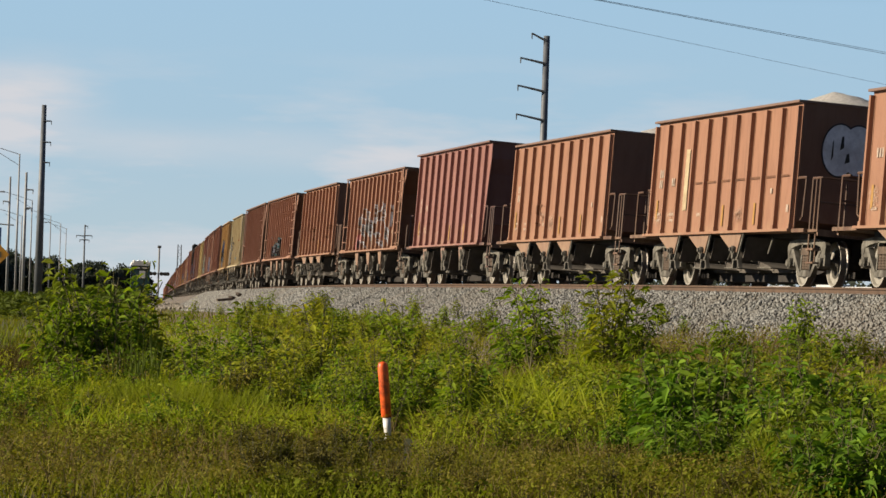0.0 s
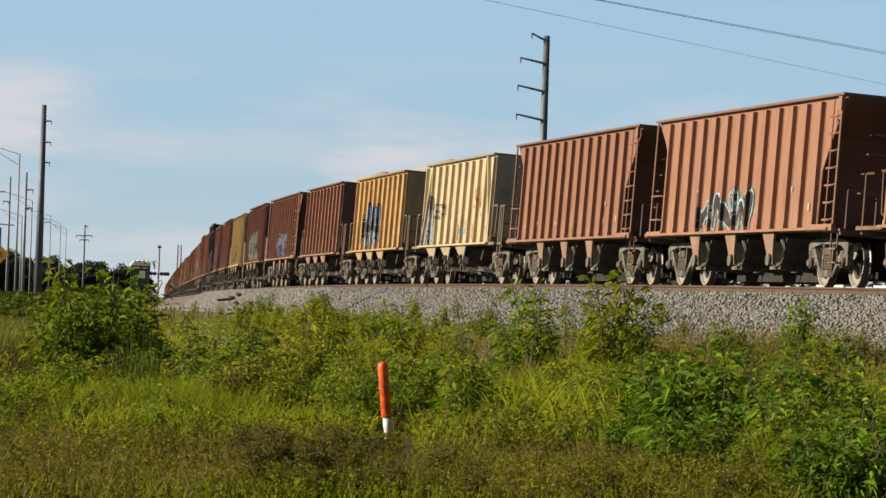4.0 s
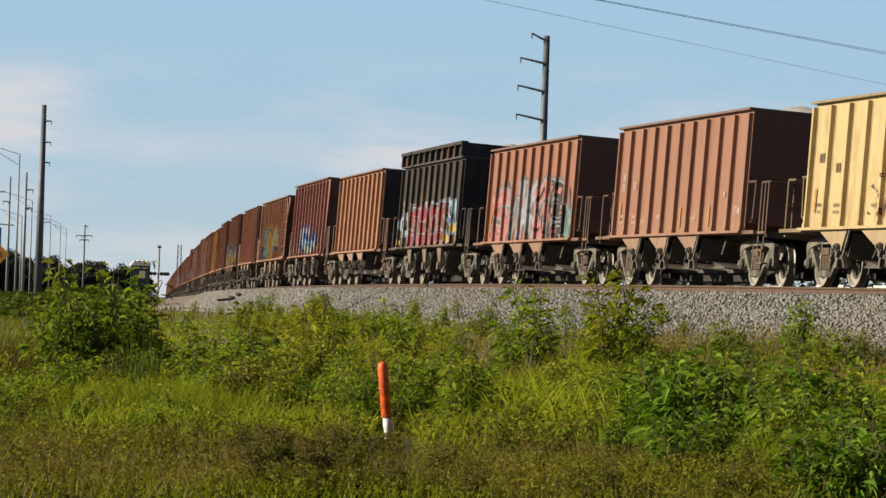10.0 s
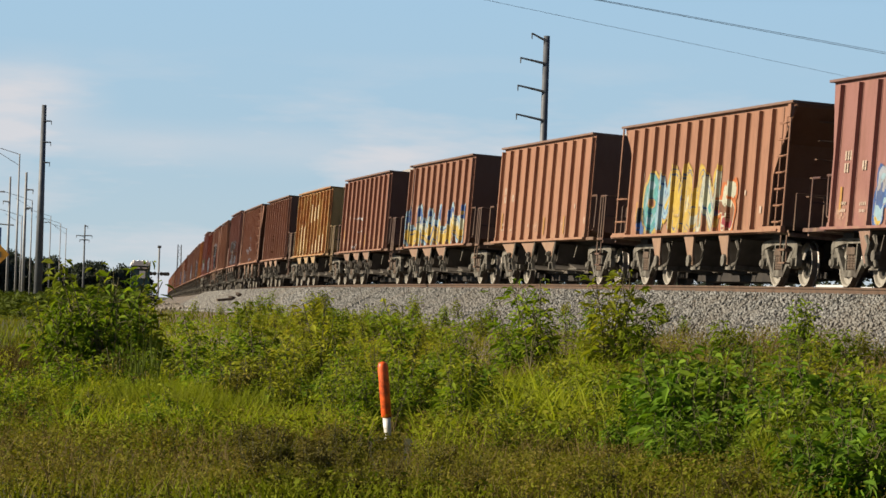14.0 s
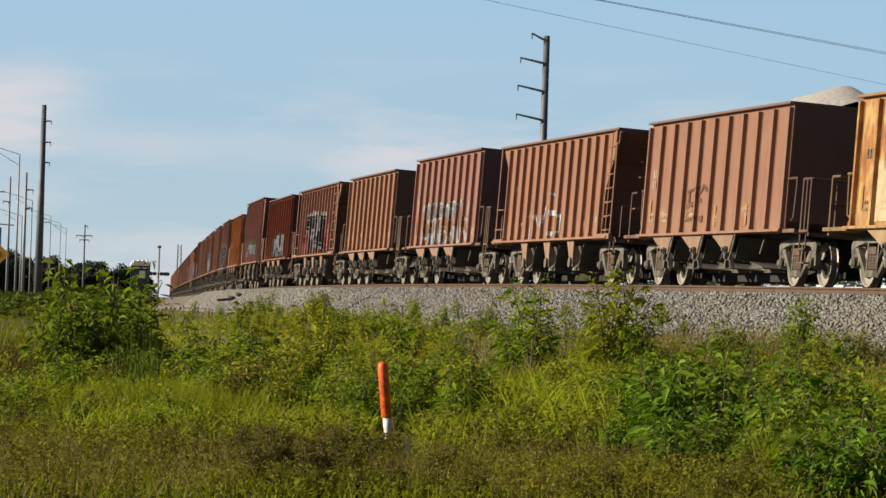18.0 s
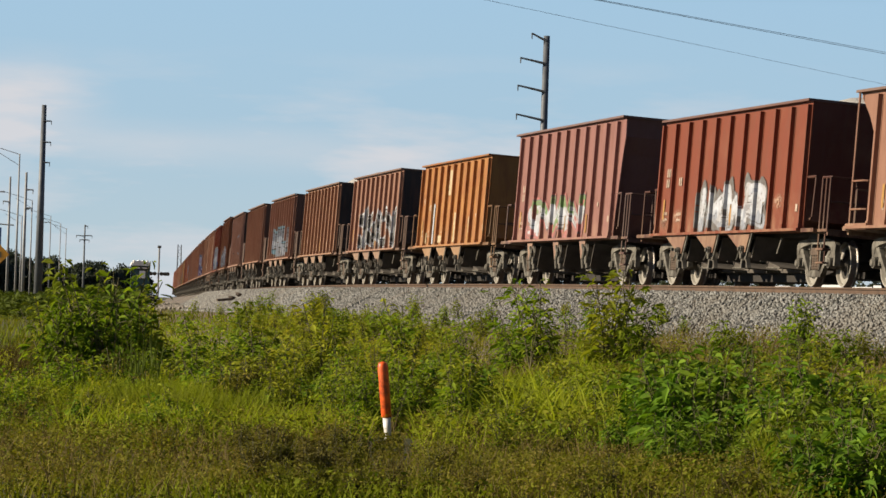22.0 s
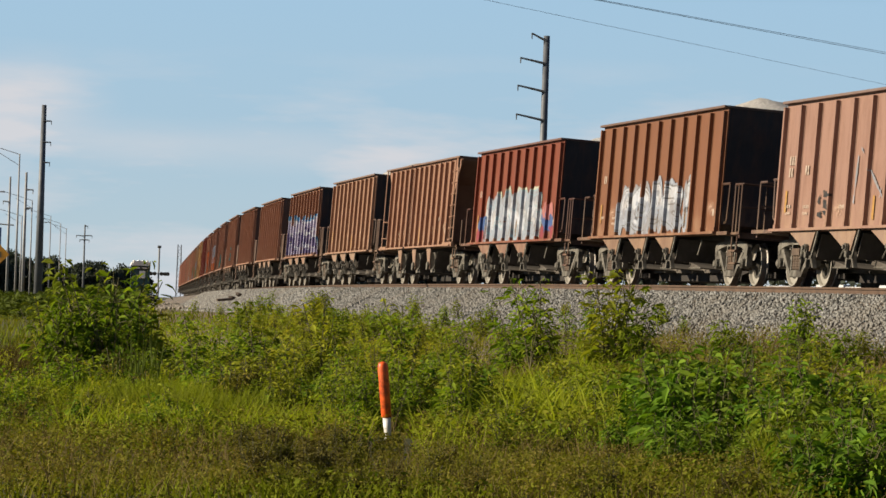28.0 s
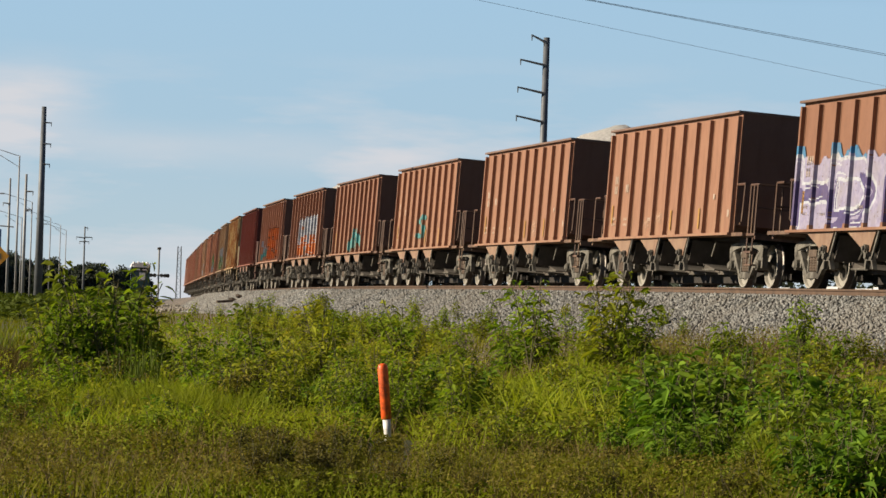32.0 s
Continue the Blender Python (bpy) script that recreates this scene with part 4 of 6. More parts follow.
# strokes of fat block capitals in the unit square
STROKES = {
    "A": [[(0, 0), (0.42, 1), (0.6, 1), (1, 0)], [(0.2, 0.36), (0.82, 0.36)]], "B": [[(0, 0), (0, 1), (0.8, 0.92), (0.8, 0.6), (0.1, 0.52), (0.95, 0.42), (0.9, 0.06), (0, 0)]],
    "C": [[(1, 0.85), (0.6, 1), (0.1, 0.8), (0, 0.3), (0.35, 0), (1, 0.12)]], "D": [[(0, 0), (0.05, 1), (0.7, 0.92), (1, 0.5), (0.75, 0.05), (0, 0)]],
    "E": [[(1, 1), (0, 0.95), (0, 0.02), (1, 0)], [(0, 0.5), (0.8, 0.5)]], "F": [[(1, 1), (0.05, 0.95), (0, 0)], [(0, 0.52), (0.8, 0.55)]], "G": [[(1, 0.9), (0.4, 1), (0, 0.6), (0.15, 0.05), (0.9, 0), (0.95, 0.45), (0.55, 0.45)]],
    "H": [[(0, 0), (0.05, 1)], [(0.95, 0), (1, 1)], [(0, 0.5), (1, 0.55)]], "I": [[(0.5, 0), (0.5, 1)]], "J": [[(0.2, 1), (0.95, 1), (0.8, 0.15), (0.4, 0), (0, 0.25)]],
    "K": [[(0, 0), (0.05, 1)], [(1, 1), (0.1, 0.45), (1, 0)]], "L": [[(0.05, 1), (0, 0.03), (1, 0)]], "M": [[(0, 0), (0.1, 1), (0.5, 0.35), (0.9, 1), (1, 0)]], "N": [[(0, 0), (0.05, 1), (0.92, 0.03), (1, 1)]],
    "O": [[(0.5, 1), (0.05, 0.75), (0, 0.25), (0.5, 0), (1, 0.28), (0.95, 0.78), (0.5, 1)]], "P": [[(0, 0), (0.05, 1), (0.9, 0.92), (0.9, 0.55), (0.05, 0.45)]], "R": [[(0, 0), (0.05, 1), (0.9, 0.9), (0.85, 0.58), (0.1, 0.48), (1, 0)]],
    "S": [[(1, 0.9), (0.4, 1), (0.05, 0.72), (0.9, 0.38), (0.75, 0.02), (0, 0.08)]], "T": [[(0, 0.98), (1, 1)], [(0.5, 1), (0.52, 0)]], "U": [[(0.03, 1), (0, 0.2), (0.4, 0), (0.9, 0.15), (1, 1)]], "V": [[(0, 1), (0.45, 0), (1, 1)]],
    "W": [[(0, 1), (0.2, 0), (0.5, 0.65), (0.8, 0), (1, 1)]], "Z": [[(0, 0.95), (1, 1), (0.05, 0.04), (1, 0)]]}


def runs_to_mesh(name, grid, xs, zs, planes, colours, posts=()):
    """Cells of one colour in a row become one strip, on the sheet, on the posts' faces and down their flanks."""
    f = Form()
    hx, hz = (xs[1] - xs[0]) / 2, (zs[1] - zs[0]) / 2
    for y, mask in planes:
        for j, z in enumerate(zs):
            i = 0
            row = np.where(mask, grid[j], -1)
            while i < len(xs):
                if row[i] < 0:
                    i += 1
                    continue
                k = i
                while k + 1 < len(xs) and row[k + 1] == row[i]:
                    k += 1
                f.add([(xs[i] - hx, y, z - hz), (xs[k] + hx, y, z - hz), (xs[k] + hx, y, z + hz), (xs[i] - hx, y, z + hz)], [(0, 1, 2, 3)], int(row[i]))
                i = k + 1
    for p in posts:
        for q in (-0.047, 0.047):
            i = int(round((p + q - xs[0]) / (2 * hx)))
            if not 0 <= i < len(xs):
                continue
            j = 0
            while j < len(zs):
                k = j
                while k + 1 < len(zs) and grid[k + 1, i] == grid[j, i]:
                    k += 1
                if grid[j, i] >= 0:
                    f.add([(p + q, -HALF - 0.022, zs[j] - hz), (p + q, -PROUD - 0.003, zs[j] - hz), (p + q, -PROUD - 0.003, zs[k] + hz), (p + q, -HALF - 0.022, zs[k] + hz)], [(0, 1, 2, 3)], int(grid[j, i]))
                j = k + 1
    return f.mesh(name, [SPRAY[c] for c in colours])


def spray(index, x0, x1, z0, z1, shapes, fills, outline=None, halo=None, fat=0.15, line=0.035, spread=0.1, worn=0.12, across=False, back=None, arch=0.0, seed=0, label=""):
    """Fat block shapes, each with its own outline, over a ragged halo or a painted field; worn is the share rubbed away."""
    car = CAR_BY_INDEX[index]
    rnd = random.Random(index * 31 + seed + 900)
    xs, zs = np.arange(x0 - 0.3, x1 + 0.3, 0.025), np.arange(max(z0 - 0.1, SILL + 0.03), z1 + 0.3 + arch, 0.025)
    X, Z = np.meshgrid(xs, zs)
    letters = len(shapes)
    step, h = (x1 - x0) / letters, z1 - z0
    rise = arch * np.sin(np.clip((X - x0) / (x1 - x0), 0, 1) * math.pi)          # the whole piece swells in the middle
    names = list(fills) + [c for c in (outline, halo, back) if c]
    wob = 0.018 * np.sin(X * 7.3 + index) + 0.015 * np.sin(Z * 9.7 + X * 2.9 + seed)
    ragged = spread * (1.0 + 0.45 * np.sin(X * 6.1 + seed) + 0.35 * np.sin(X * 13 + Z * 5))
    tone = (Z - z0) / (h + rise) + 0.10 * np.sin(X * 2.1 + seed) + 0.07 * np.sin(X * 5 + Z * 6)
    tone = tone + 0.10 * np.sin(X * 13.7 + Z * 9.1 + seed) * np.sin(Z * 15.3 - X * 6.2)
    fill = np.clip((tone * len(fills)).astype(int), 0, len(fills) - 1)
    grid = np.full(X.shape, -1)
    fields = []
    for k, key in enumerate(shapes):
        lift, tall, lean = rnd.uniform(-0.04, 0.04) * h, rnd.uniform(0.93, 1.05), rnd.uniform(-0.1, 0.14)
        swell = 1.0 + arch / h * math.sin((k + 0.5) / letters * math.pi)
        best = np.full(X.shape, 9.0)
        for pts in STROKES[key]:
            pts = [(x0 + step * (k - 0.12) + fat * 0.8 + (step * 1.24 - fat * 1.3) * a + lean * b, z0 + fat * 0.8 + lift + (h - fat * 1.5) * b * tall * swell) for a, b in pts]
            for (ax, az), (bx, bz) in zip(pts, pts[1:]):
                vx, vz = bx - ax, bz - az
                u = np.clip(((X - ax) * vx + (Z - az) * vz) / (vx * vx + vz * vz + 1e-9), 0, 1)
                best = np.minimum(best, np.hypot(X - ax - vx * u, Z - az - vz * u))
        fields.append(best + wob)
    if back:
        edge = 0.05 * np.sin(X * 5.3 + seed) + 0.05 * np.sin(X * 12.1)
        grid[(X > x0 + edge) & (X < x1 + edge) & (Z < z1 + rise + edge)] = len(names) - 1
    if halo:
        for best in fields:
            grid[(best < fat + ragged) & (grid < 0)] = len(fills) + (1 if outline else 0)
    for k, best in enumerate(fields):
        if outline:
            grid[best < fat + line] = len(fills)
        grid = np.where(best < fat, k % len(fills) if across else fill, grid)
        if outline and fat > 0.1:          # highlights along the strokes
            grid[(np.abs(best - fat * 0.6) < 0.013) & (np.sin(X * 3.1 + Z * 4.4 + seed + k) > 0.35)] = len(fills)
            grid[(best < fat * 0.3) & (np.sin(X * 5.7 - Z * 8.3 + seed + 2 * k) > 0.45)] = (k + 1) % len(fills)
    rub = sum(np.sin(X * a + Z * b + index * c) for a, b, c in ((1.9, 0.9, 1.1), (-3.1, 2.2, 0.7), (5.3, 4.1, 1.9), (9.7, -6.3, 0.4), (14.9, 3.7, 1.3))) / 5
    chips = np.random.RandomState(index + 70 + seed).uniform(0, 1, X.shape)
    grid[rub * 0.5 + 0.5 + 0.05 * (chips - 0.5) < worn * 1.6] = -1
    grid[chips < 0.012] = -1
    near = np.zeros(len(xs), bool)
    for p in POSTS[TRAIN[index][0]]:
        near |= np.abs(xs - p) < 0.044
    planes = [(-HALF - 0.022, ~near), (-PROUD - 0.004, near)]
    said = list(dict.fromkeys(list(fills) + [c for c in (outline, halo) if c]))[:3]
    part("spray_paint", runs_to_mesh("spray_paint", grid, xs, zs, planes, names, POSTS[TRAIN[index][0]]), car, label or "spray-painted block lettering in faded " + " and ".join(said))


spray_bits = random.Random(8)


def patch(index, x0, x1, z0, z1, tone, label="patch of bare primer"):
    f = Form()
    z = z0
    while z < z1:          # ragged edges, in thin courses
        a, b = x0 + spray_bits.uniform(0, 0.03), x1 - spray_bits.uniform(0, 0.03)
        f.add([(a, -HALF - 0.022, z), (b, -HALF - 0.022, z), (b, -HALF - 0.022, z + 0.02), (a, -HALF - 0.022, z + 0.02)], [(0, 1, 2, 3)])
        z += 0.02
    part("paint_patch", f.mesh("paint_patch", SPRAY[tone]), CAR_BY_INDEX[index], label)


STENCIL_LINES = ((-4.45, 2.22, 3, 0.10, 0.17), (-4.45, 2.00, 2, 0.10, 0.17), (-3.52, 2.02, 2, 0.10, 0.17), (-4.5, 1.42, 3, 0.08, 0.06), (-4.5, 1.30, 4, 0.055, 0.05), (-3.5, 1.40, 4, 0.07, 0.06), (-3.5, 1.28, 4, 0.06, 0.05),
                 (-1.5, 1.36, 4, 0.06, 0.07), (3.35, 1.72, 1, 0.12, 0.10), (4.4, 1.35, 1, 0.16, 0.14))


def stencil_mesh(spec, mat):
    """One line of unreadable lettering, as small upright bars."""
    x, z, n, w, h = spec
    f = Form()
    y = -HALF - 0.022
    for k in range(n):
        a = x + k * w * 1.3
        f.add([(a, y, z), (a + w * 0.8, y, z), (a + w * 0.8, y, z + h), (a, y, z + h)], [(0, 1, 2, 3)])
        if h > 0.15:
            f.add([(a + w * 0.2, y - 0.001, z + h * 0.4), (a + w * 0.6, y - 0.001, z + h * 0.4), (a + w * 0.6, y - 0.001, z + h * 0.55), (a + w * 0.2, y - 0.001, z + h * 0.55)], [(0, 1, 2, 3)])
    return f.mesh("stencil", mat)


STENCILS = {m: [stencil_mesh(spec, m) for spec in STENCIL_LINES] for m in (MARK_PAINT, MARK_BLACK)}
TAPE = Form().add([(-0.05, -HALF - 0.022, 1.08), (0.06, -HALF - 0.022, 1.08), (0.06, -HALF - 0.022, 1.5), (-0.05, -HALF - 0.022, 1.5)], [(0, 1, 2, 3)]).mesh("reflective_tape", MARK_YELLOW)
stencil_rnd = random.Random(77)
for index, car in CARS:
    kind, words = TRAIN[index][0], TRAIN[index][1]
    if -34 <= index <= 12:
        for me in STENCILS[MARK_BLACK if "yellow" in words or "amber" in words else MARK_PAINT]:
            if stencil_rnd.random() < 0.85:
                part("stencil", me, car, "faded stencilled lettering")
        for x in (-4.72, 0.1, 2.2):
            part("reflective_tape", TAPE, car, "faded yellow reflective tape", pose(x + 0.2, 0, 0.06 if x > 0 else 0.25))

# pale rubbed spots low on the side sheets
SCUFF = Form().add([(-0.34, -HALF - 0.021, -0.18), (0.34, -HALF - 0.021, -0.18), (0.34, -HALF - 0.021, 0.18), (-0.34, -HALF - 0.021, 0.18)], [(0, 1, 2, 3)]).mesh("paint_scuff", RUBBED)
for index, car in CARS:
    if -34 <= index <= 10 and TRAIN[index][3] == 0 and index != -17:
        for k in range(stencil_rnd.randrange(2, 6)):
            bay = stencil_rnd.randrange(0, 10)
            part("paint_scuff", SCUFF, car, "pale rubbed spot in the paint", pose(-4.45 + bay * 0.97, 0, stencil_rnd.uniform(1.25, 1.6)))

# slanting braces in the end bays of the pale car
for a, b in ((-4.9, -3.97), (4.9, 3.97)):
    w = 0.05
    part("brace", Form().prism([(a - w, SILL), (a + w, SILL), (b + w, 3.3), (b - w, 3.3)], -HALF + 0.004, -PROUD + 0.006).mesh("brace", PAINT), CAR_BY_INDEX[-25], "", None, PALE)

# silver bubble shapes on an end wall
f = Form()
for cy, cz, ry, rz in ((-0.30, 2.78, 0.25, 0.26), (-0.24, 2.36, 0.28, 0.28), (-0.66, 2.56, 0.33, 0.48)):
    ring = [(math.cos(math.pi * k / 16), math.sin(math.pi * k / 16)) for k in range(32)]
    f.add([(4.912 - cy * 0.002, cy + (ry + 0.03) * c, cz + (rz + 0.03) * q) for c, q in ring], [tuple(range(32))], 1)
    f.add([(4.914 - cy * 0.002, cy + ry * c, cz + rz * q) for c, q in ring], [tuple(range(32))], 0)
for cy, cz, w, h in ((-0.62, 2.70, 0.04, 0.14), (-0.5, 2.42, 0.05, 0.1), (-0.80, 2.55, 0.02, 0.2)):
    f.add([(4.922, cy - w, cz - h), (4.922, cy + w, cz - h * 0.6), (4.922, cy + w * 0.6, cz + h), (4.922, cy - w * 0.4, cz + h * 0.8)], [(0, 1, 2, 3)], 1)
part("spray_paint", f.mesh("spray_paint", [SPRAY["chrome"], SPRAY["black"]]), CAR_BY_INDEX[-32], "silver bubble shapes sprayed on the end wall")
patch(-32, -2.6, -2.3, 1.5, 2.75, "tan", "long bare streak of tan primer")
patch(-32, -1.8, 4.4, 2.02, 2.055, "rust", "long scraped dent line")
THIN = "thin scribbled tags"
spray(-31, -2.1, -1.5, 1.35, 1.9, "S", ("rust",), fat=0.03, worn=0.25, label=THIN)
spray(-29, -2.6, 3.9, 1.04, 2.22, "SWKN", ("rust", "grey", "rust", "rust"), "white", fat=0.13, line=0.045, worn=0.07, arch=0.25)
spray(-29, -3.1, -1.9, 1.04, 1.5, "S", ("pink",), fat=0.14, worn=0.2, seed=2)
spray(-29, 0.1, 0.5, 1.2, 1.5, "I", ("yellow",), fat=0.12, seed=3)
spray(-28, -2.3, -0.3, 1.5, 1.95, "SMS", ("rust",), fat=0.03, worn=0.25, label="faint dark scribbled tags")
spray(-28, 2.9, 4.6, 1.55, 2.05, "SS", ("rust",), fat=0.03, worn=0.25, seed=1, label="faint dark scribbled tags")
spray(-27, -2.7, 0.9, 1.06, 1.8, "WNW", ("black",), "white", "teal", fat=0.14, spread=0.06)
spray(-25, -4.85, -3.6, 1.05, 2.35, "A", ("silver", "silver", "grey"), "black", fat=0.27)
spray(-25, 2.3, 3.1, 1.95, 2.5, "SN", ("orange",), fat=0.02, worn=0.1, seed=1, label=THIN)
spray(-25, -3.1, -1.9, 1.8, 2.2, "EO", ("grey",), fat=0.025, worn=0.1, seed=2, label="dull grey stencilled marks")
spray(-25, 0.0, 1.7, 1.1, 1.7, "SH", ("sky", "silver"), fat=0.07, worn=0.34, seed=3)
spray(-24, -3.2, 0.4, 1.06, 2.35, "HHA", ("silver", "black", "black", "blue"), "sky", "black", fat=0.17, line=0.025, worn=0.12, spread=0.07)
spray(-23, 3.4, 4.5, 1.6, 2.1, "AE", ("rust",), fat=0.05, worn=0.3, label="faint dark scribbled tags")
spray(-22, -2.1, 1.8, 1.06, 1.95, "HOTE", ("lilac", "white", "white"), "purple", "white", fat=0.15, spread=0.05)
spray(-21, -2.8, 2.0, 1.06, 2.2, "OBOL", ("cream", "sky", "cream", "cream"), "grey", "cream", fat=0.2, spread=0.05, worn=0.05)
spray(-20, -1.6, 1.6, 1.2, 1.95, "SRWA", ("rust",), fat=0.02, worn=0.28, label="rubbed dark scribbles")
spray(-18, -3.9, 3.8, 1.06, 2.4, "SWKGB", ("pink", "grey", "silver", "pink", "black"), "silver", "grey", fat=0.19, line=0.035, worn=0.14, across=True)
spray(-18, 3.7, 4.7, 1.08, 2.4, "I", ("teal", "grey", "rust"), "grey", fat=0.2, seed=2, worn=0.3)
spray(-18, -4.6, -3.9, 1.08, 1.9, "S", ("pink", "orange"), fat=0.08, seed=3, worn=0.2)
spray(-17, -3.2, 2.8, 1.06, 2.15, "SHVS", ("red", "rust", "red"), "silver", None, fat=0.16, line=0.05, worn=0.03, back="red")
spray(-17, -3.3, 2.9, 2.1, 2.3, "ZWZWZ", ("silver",), fat=0.022, seed=4, worn=0.12, label=THIN)
spray(-17, -4.8, -3.4, 1.08, 2.0, "SA", ("yellow", "sky", "silver"), "silver", fat=0.05, seed=2, worn=0.14)
spray(-17, 2.9, 4.4, 1.08, 2.2, "SA", ("yellow", "blue", "sky"), "silver", "sky", fat=0.07, seed=3, worn=0.14, spread=0.06)
spray(-15, -2.5, 2.7, 1.05, 1.95, "FRUN", ("yellow", "sky", "blue", "silver"), "silver", "blue", fat=0.17, line=0.03, spread=0.09, worn=0.08)
spray(-15, 2.9, 3.7, 1.2, 2.2, "SR", ("pink",), fat=0.03, seed=2, worn=0.2, label=THIN)
spray(-15, 3.9, 4.5, 1.1, 2.0, "A", ("cream", "yellow"), fat=0.06, seed=3, worn=0.3)
spray(-14, -3.8, 1.4, 1.05, 2.25, "OMWUN", ("teal", "sky", "yellow", "yellow", "cream"), "blue", "yellow", fat=0.24, line=0.02, worn=0.05, across=True, spread=0.1)
spray(-14, 1.4, 2.7, 1.08, 1.95, "HS", ("red", "rust", "cream"), "cream", "orange", fat=0.1, seed=3, worn=0.1)
spray(-14, -4.3, -3.7, 1.06, 1.6, "I", ("blue", "black"), fat=0.2, seed=4)
spray(-12, -4.6, 3.8, 1.06, 2.0, "UNWUN", ("yellow", "yellow", "cream", "blue"), "blue", "sky", fat=0.21, worn=0.05)
spray(-11, -2.4, 0.0, 1.15, 2.1, "JP", ("white",), fat=0.035, worn=0.06, label="thin white scribbled tags")
spray(-9, -2.2, -0.5, 1.25, 1.95, "SES", ("rust",), fat=0.03, worn=0.25, label="faint dark scribbled tags")
spray(-8, -2.2, 0.9, 1.08, 2.15, "NWB", ("white", "white", "silver"), fat=0.026, worn=0.1, label="thin white scribbled tags")
spray(-7, -3.2, 3.6, 1.06, 2.1, "ATSRN", ("silver", "rust", "rust", "grey"), "silver", "cream", fat=0.18, line=0.04, worn=0.18, spread=0.05)
spray(-5, -2.5, 2.7, 1.06, 2.4, "TAR", ("black", "grey", "black"), "white", "white", fat=0.25, line=0.07, worn=0.03, spread=0.1, across=True)
spray(-5, -3.4, -2.4, 1.08, 1.75, "S", ("pink", "red"), None, "pink", fat=0.08, seed=4, worn=0.2)
spray(-5, 2.7, 3.8, 1.08, 2.0, "B", ("red", "pink"), "rust", "pink", fat=0.11, seed=5, worn=0.14)
spray(-5, 0.6, 1.6, 1.06, 1.5, "II", ("yellow",), fat=0.07, seed=6)
spray(-4, -2.3, 2.4, 1.08, 1.9, "IKWR", ("silver", "white", "white", "white"), "grey", "grey", fat=0.17, worn=0.14, spread=0.1)
spray(-3, -3.5, 1.9, 1.05, 2.0, "SMAN", ("pink", "white", "white", "green"), "grey", "pink", fat=0.16, worn=0.12, spread=0.07)
patch(-2, -3.1, -2.65, 1.08, 2.2, "white", "white painted lettering panel")
for q in ((-4.2, -3.7, 1.1, 1.4), (-1.9, -1.4, 1.1, 1.3), (0.3, 0.6, 1.1, 1.9), (2.4, 2.8, 1.3, 1.75), (3.6, 3.85, 1.15, 1.7), (-0.8, 0.0, 2.4, 3.1), (0.6, 1.0, 2.5, 3.1)):
    patch(-2, *q, "tan")
for bay, z0, z1 in ((1, 1.1, 2.15), (2, 1.12, 2.1), (2, 1.06, 1.3), (4, 2.2, 2.85), (5, 2.25, 2.75), (6, 2.3, 2.8), (5, 1.08, 1.4), (6, 1.1, 1.55), (7, 1.08, 1.7), (8, 1.15, 1.72)):
    patch(-10, -4.76 + bay * 0.968, -4.76 + bay * 0.968 + (0.62 + 0.07 * (bay % 3)), z0, z1, "tan")
spray(-1, -3.1, 4.1, 1.06, 2.05, "JKACN", ("black", "grey", "black"), "white", "silver", fat=0.16, line=0.06, worn=0.06, spread=0.05, arch=0.4)
spray(1, -3.4, 2.7, 1.06, 2.1, "MEU", ("white", "white", "white", "silver"), "grey", "sky", fat=0.27, worn=0.03, spread=0.12)
spray(3, -0.6, 3.4, 1.5, 2.6, "NMS", ("silver",), fat=0.016, worn=0.2, label="thin white scribbled tags")
spray(3, -2.6, -1.9, 1.2, 1.7, "S", ("black",), fat=0.05, seed=4, worn=0.25, label="faint dark scribbled tags")
spray(4, -2.9, 3.0, 1.06, 2.0, "AOARI", ("silver", "silver", "white"), "grey", "silver", fat=0.17, line=0.025, worn=0.13, spread=0.1)
spray(5, -3.4, 2.9, 1.06, 2.2, "MUNIB", ("silver", "white", "silver"), "sky", "cream", fat=0.22, line=0.03, worn=0.04, spread=0.07, back="silver")
spray(5, -4.4, -3.4, 1.06, 1.7, "S", ("red", "blue"), fat=0.15, seed=5)
spray(5, 3.0, 4.4, 1.06, 1.9, "SA", ("red", "blue", "pink"), fat=0.13, seed=6)
spray(8, -4.75, 4.75, 1.05, 2.3, "HDIEA", ("purple", "purple", "lilac"), "white", "azure", fat=0.16, line=0.06, worn=0.02, spread=0.17, back="lilac")
spray(11, -0.8, 0.2, 1.3, 2.0, "S", ("teal",), fat=0.05)
spray(12, -0.9, 1.8, 1.08, 1.8, "AN", ("teal", "teal"), "rust", fat=0.15)
spray(13, -2.2, 3.2, 1.1, 2.3, "SABE", ("orange", "orange", "silver", "silver"), "white", "silver", fat=0.2)
spray(14, -1.6, 3.4, 1.1, 2.3, "SER", ("orange", "orange"), "rust", fat=0.17)
spray(14, -4.2, -1.8, 1.08, 1.9, "OA", ("teal", "silver"), fat=0.1, seed=3)
spray(17, -2.5, 3.0, 1.08, 2.2, "OBA", ("green", "silver"), "grey", fat=0.2)
spray(18, -3.0, 1.0, 1.08, 2.0, "SAB", ("silver", "green"), "grey", fat=0.18)
spray(20, -1.0, 2.6, 1.08, 1.8, "ANO", ("white",), fat=0.12)

PITCH = 13.6
SPEED = 17.33


DRIFT_T = (0, 3, 6, 8, 12, 14, 17, 20, 22, 25, 32)          # slow changes of speed, as metres gained
DRIFT = (-0.30, -0.50, -0.28, 0.05, 0.22, 0.29, 0.24, 0.15, 0.14, 0.04, 0.03)


def travelled(t):
    return SPEED * (t - 23) - 0.0016 * (t - 6) ** 2 + 0.45 + float(np.interp(t, DRIFT_T, DRIFT))


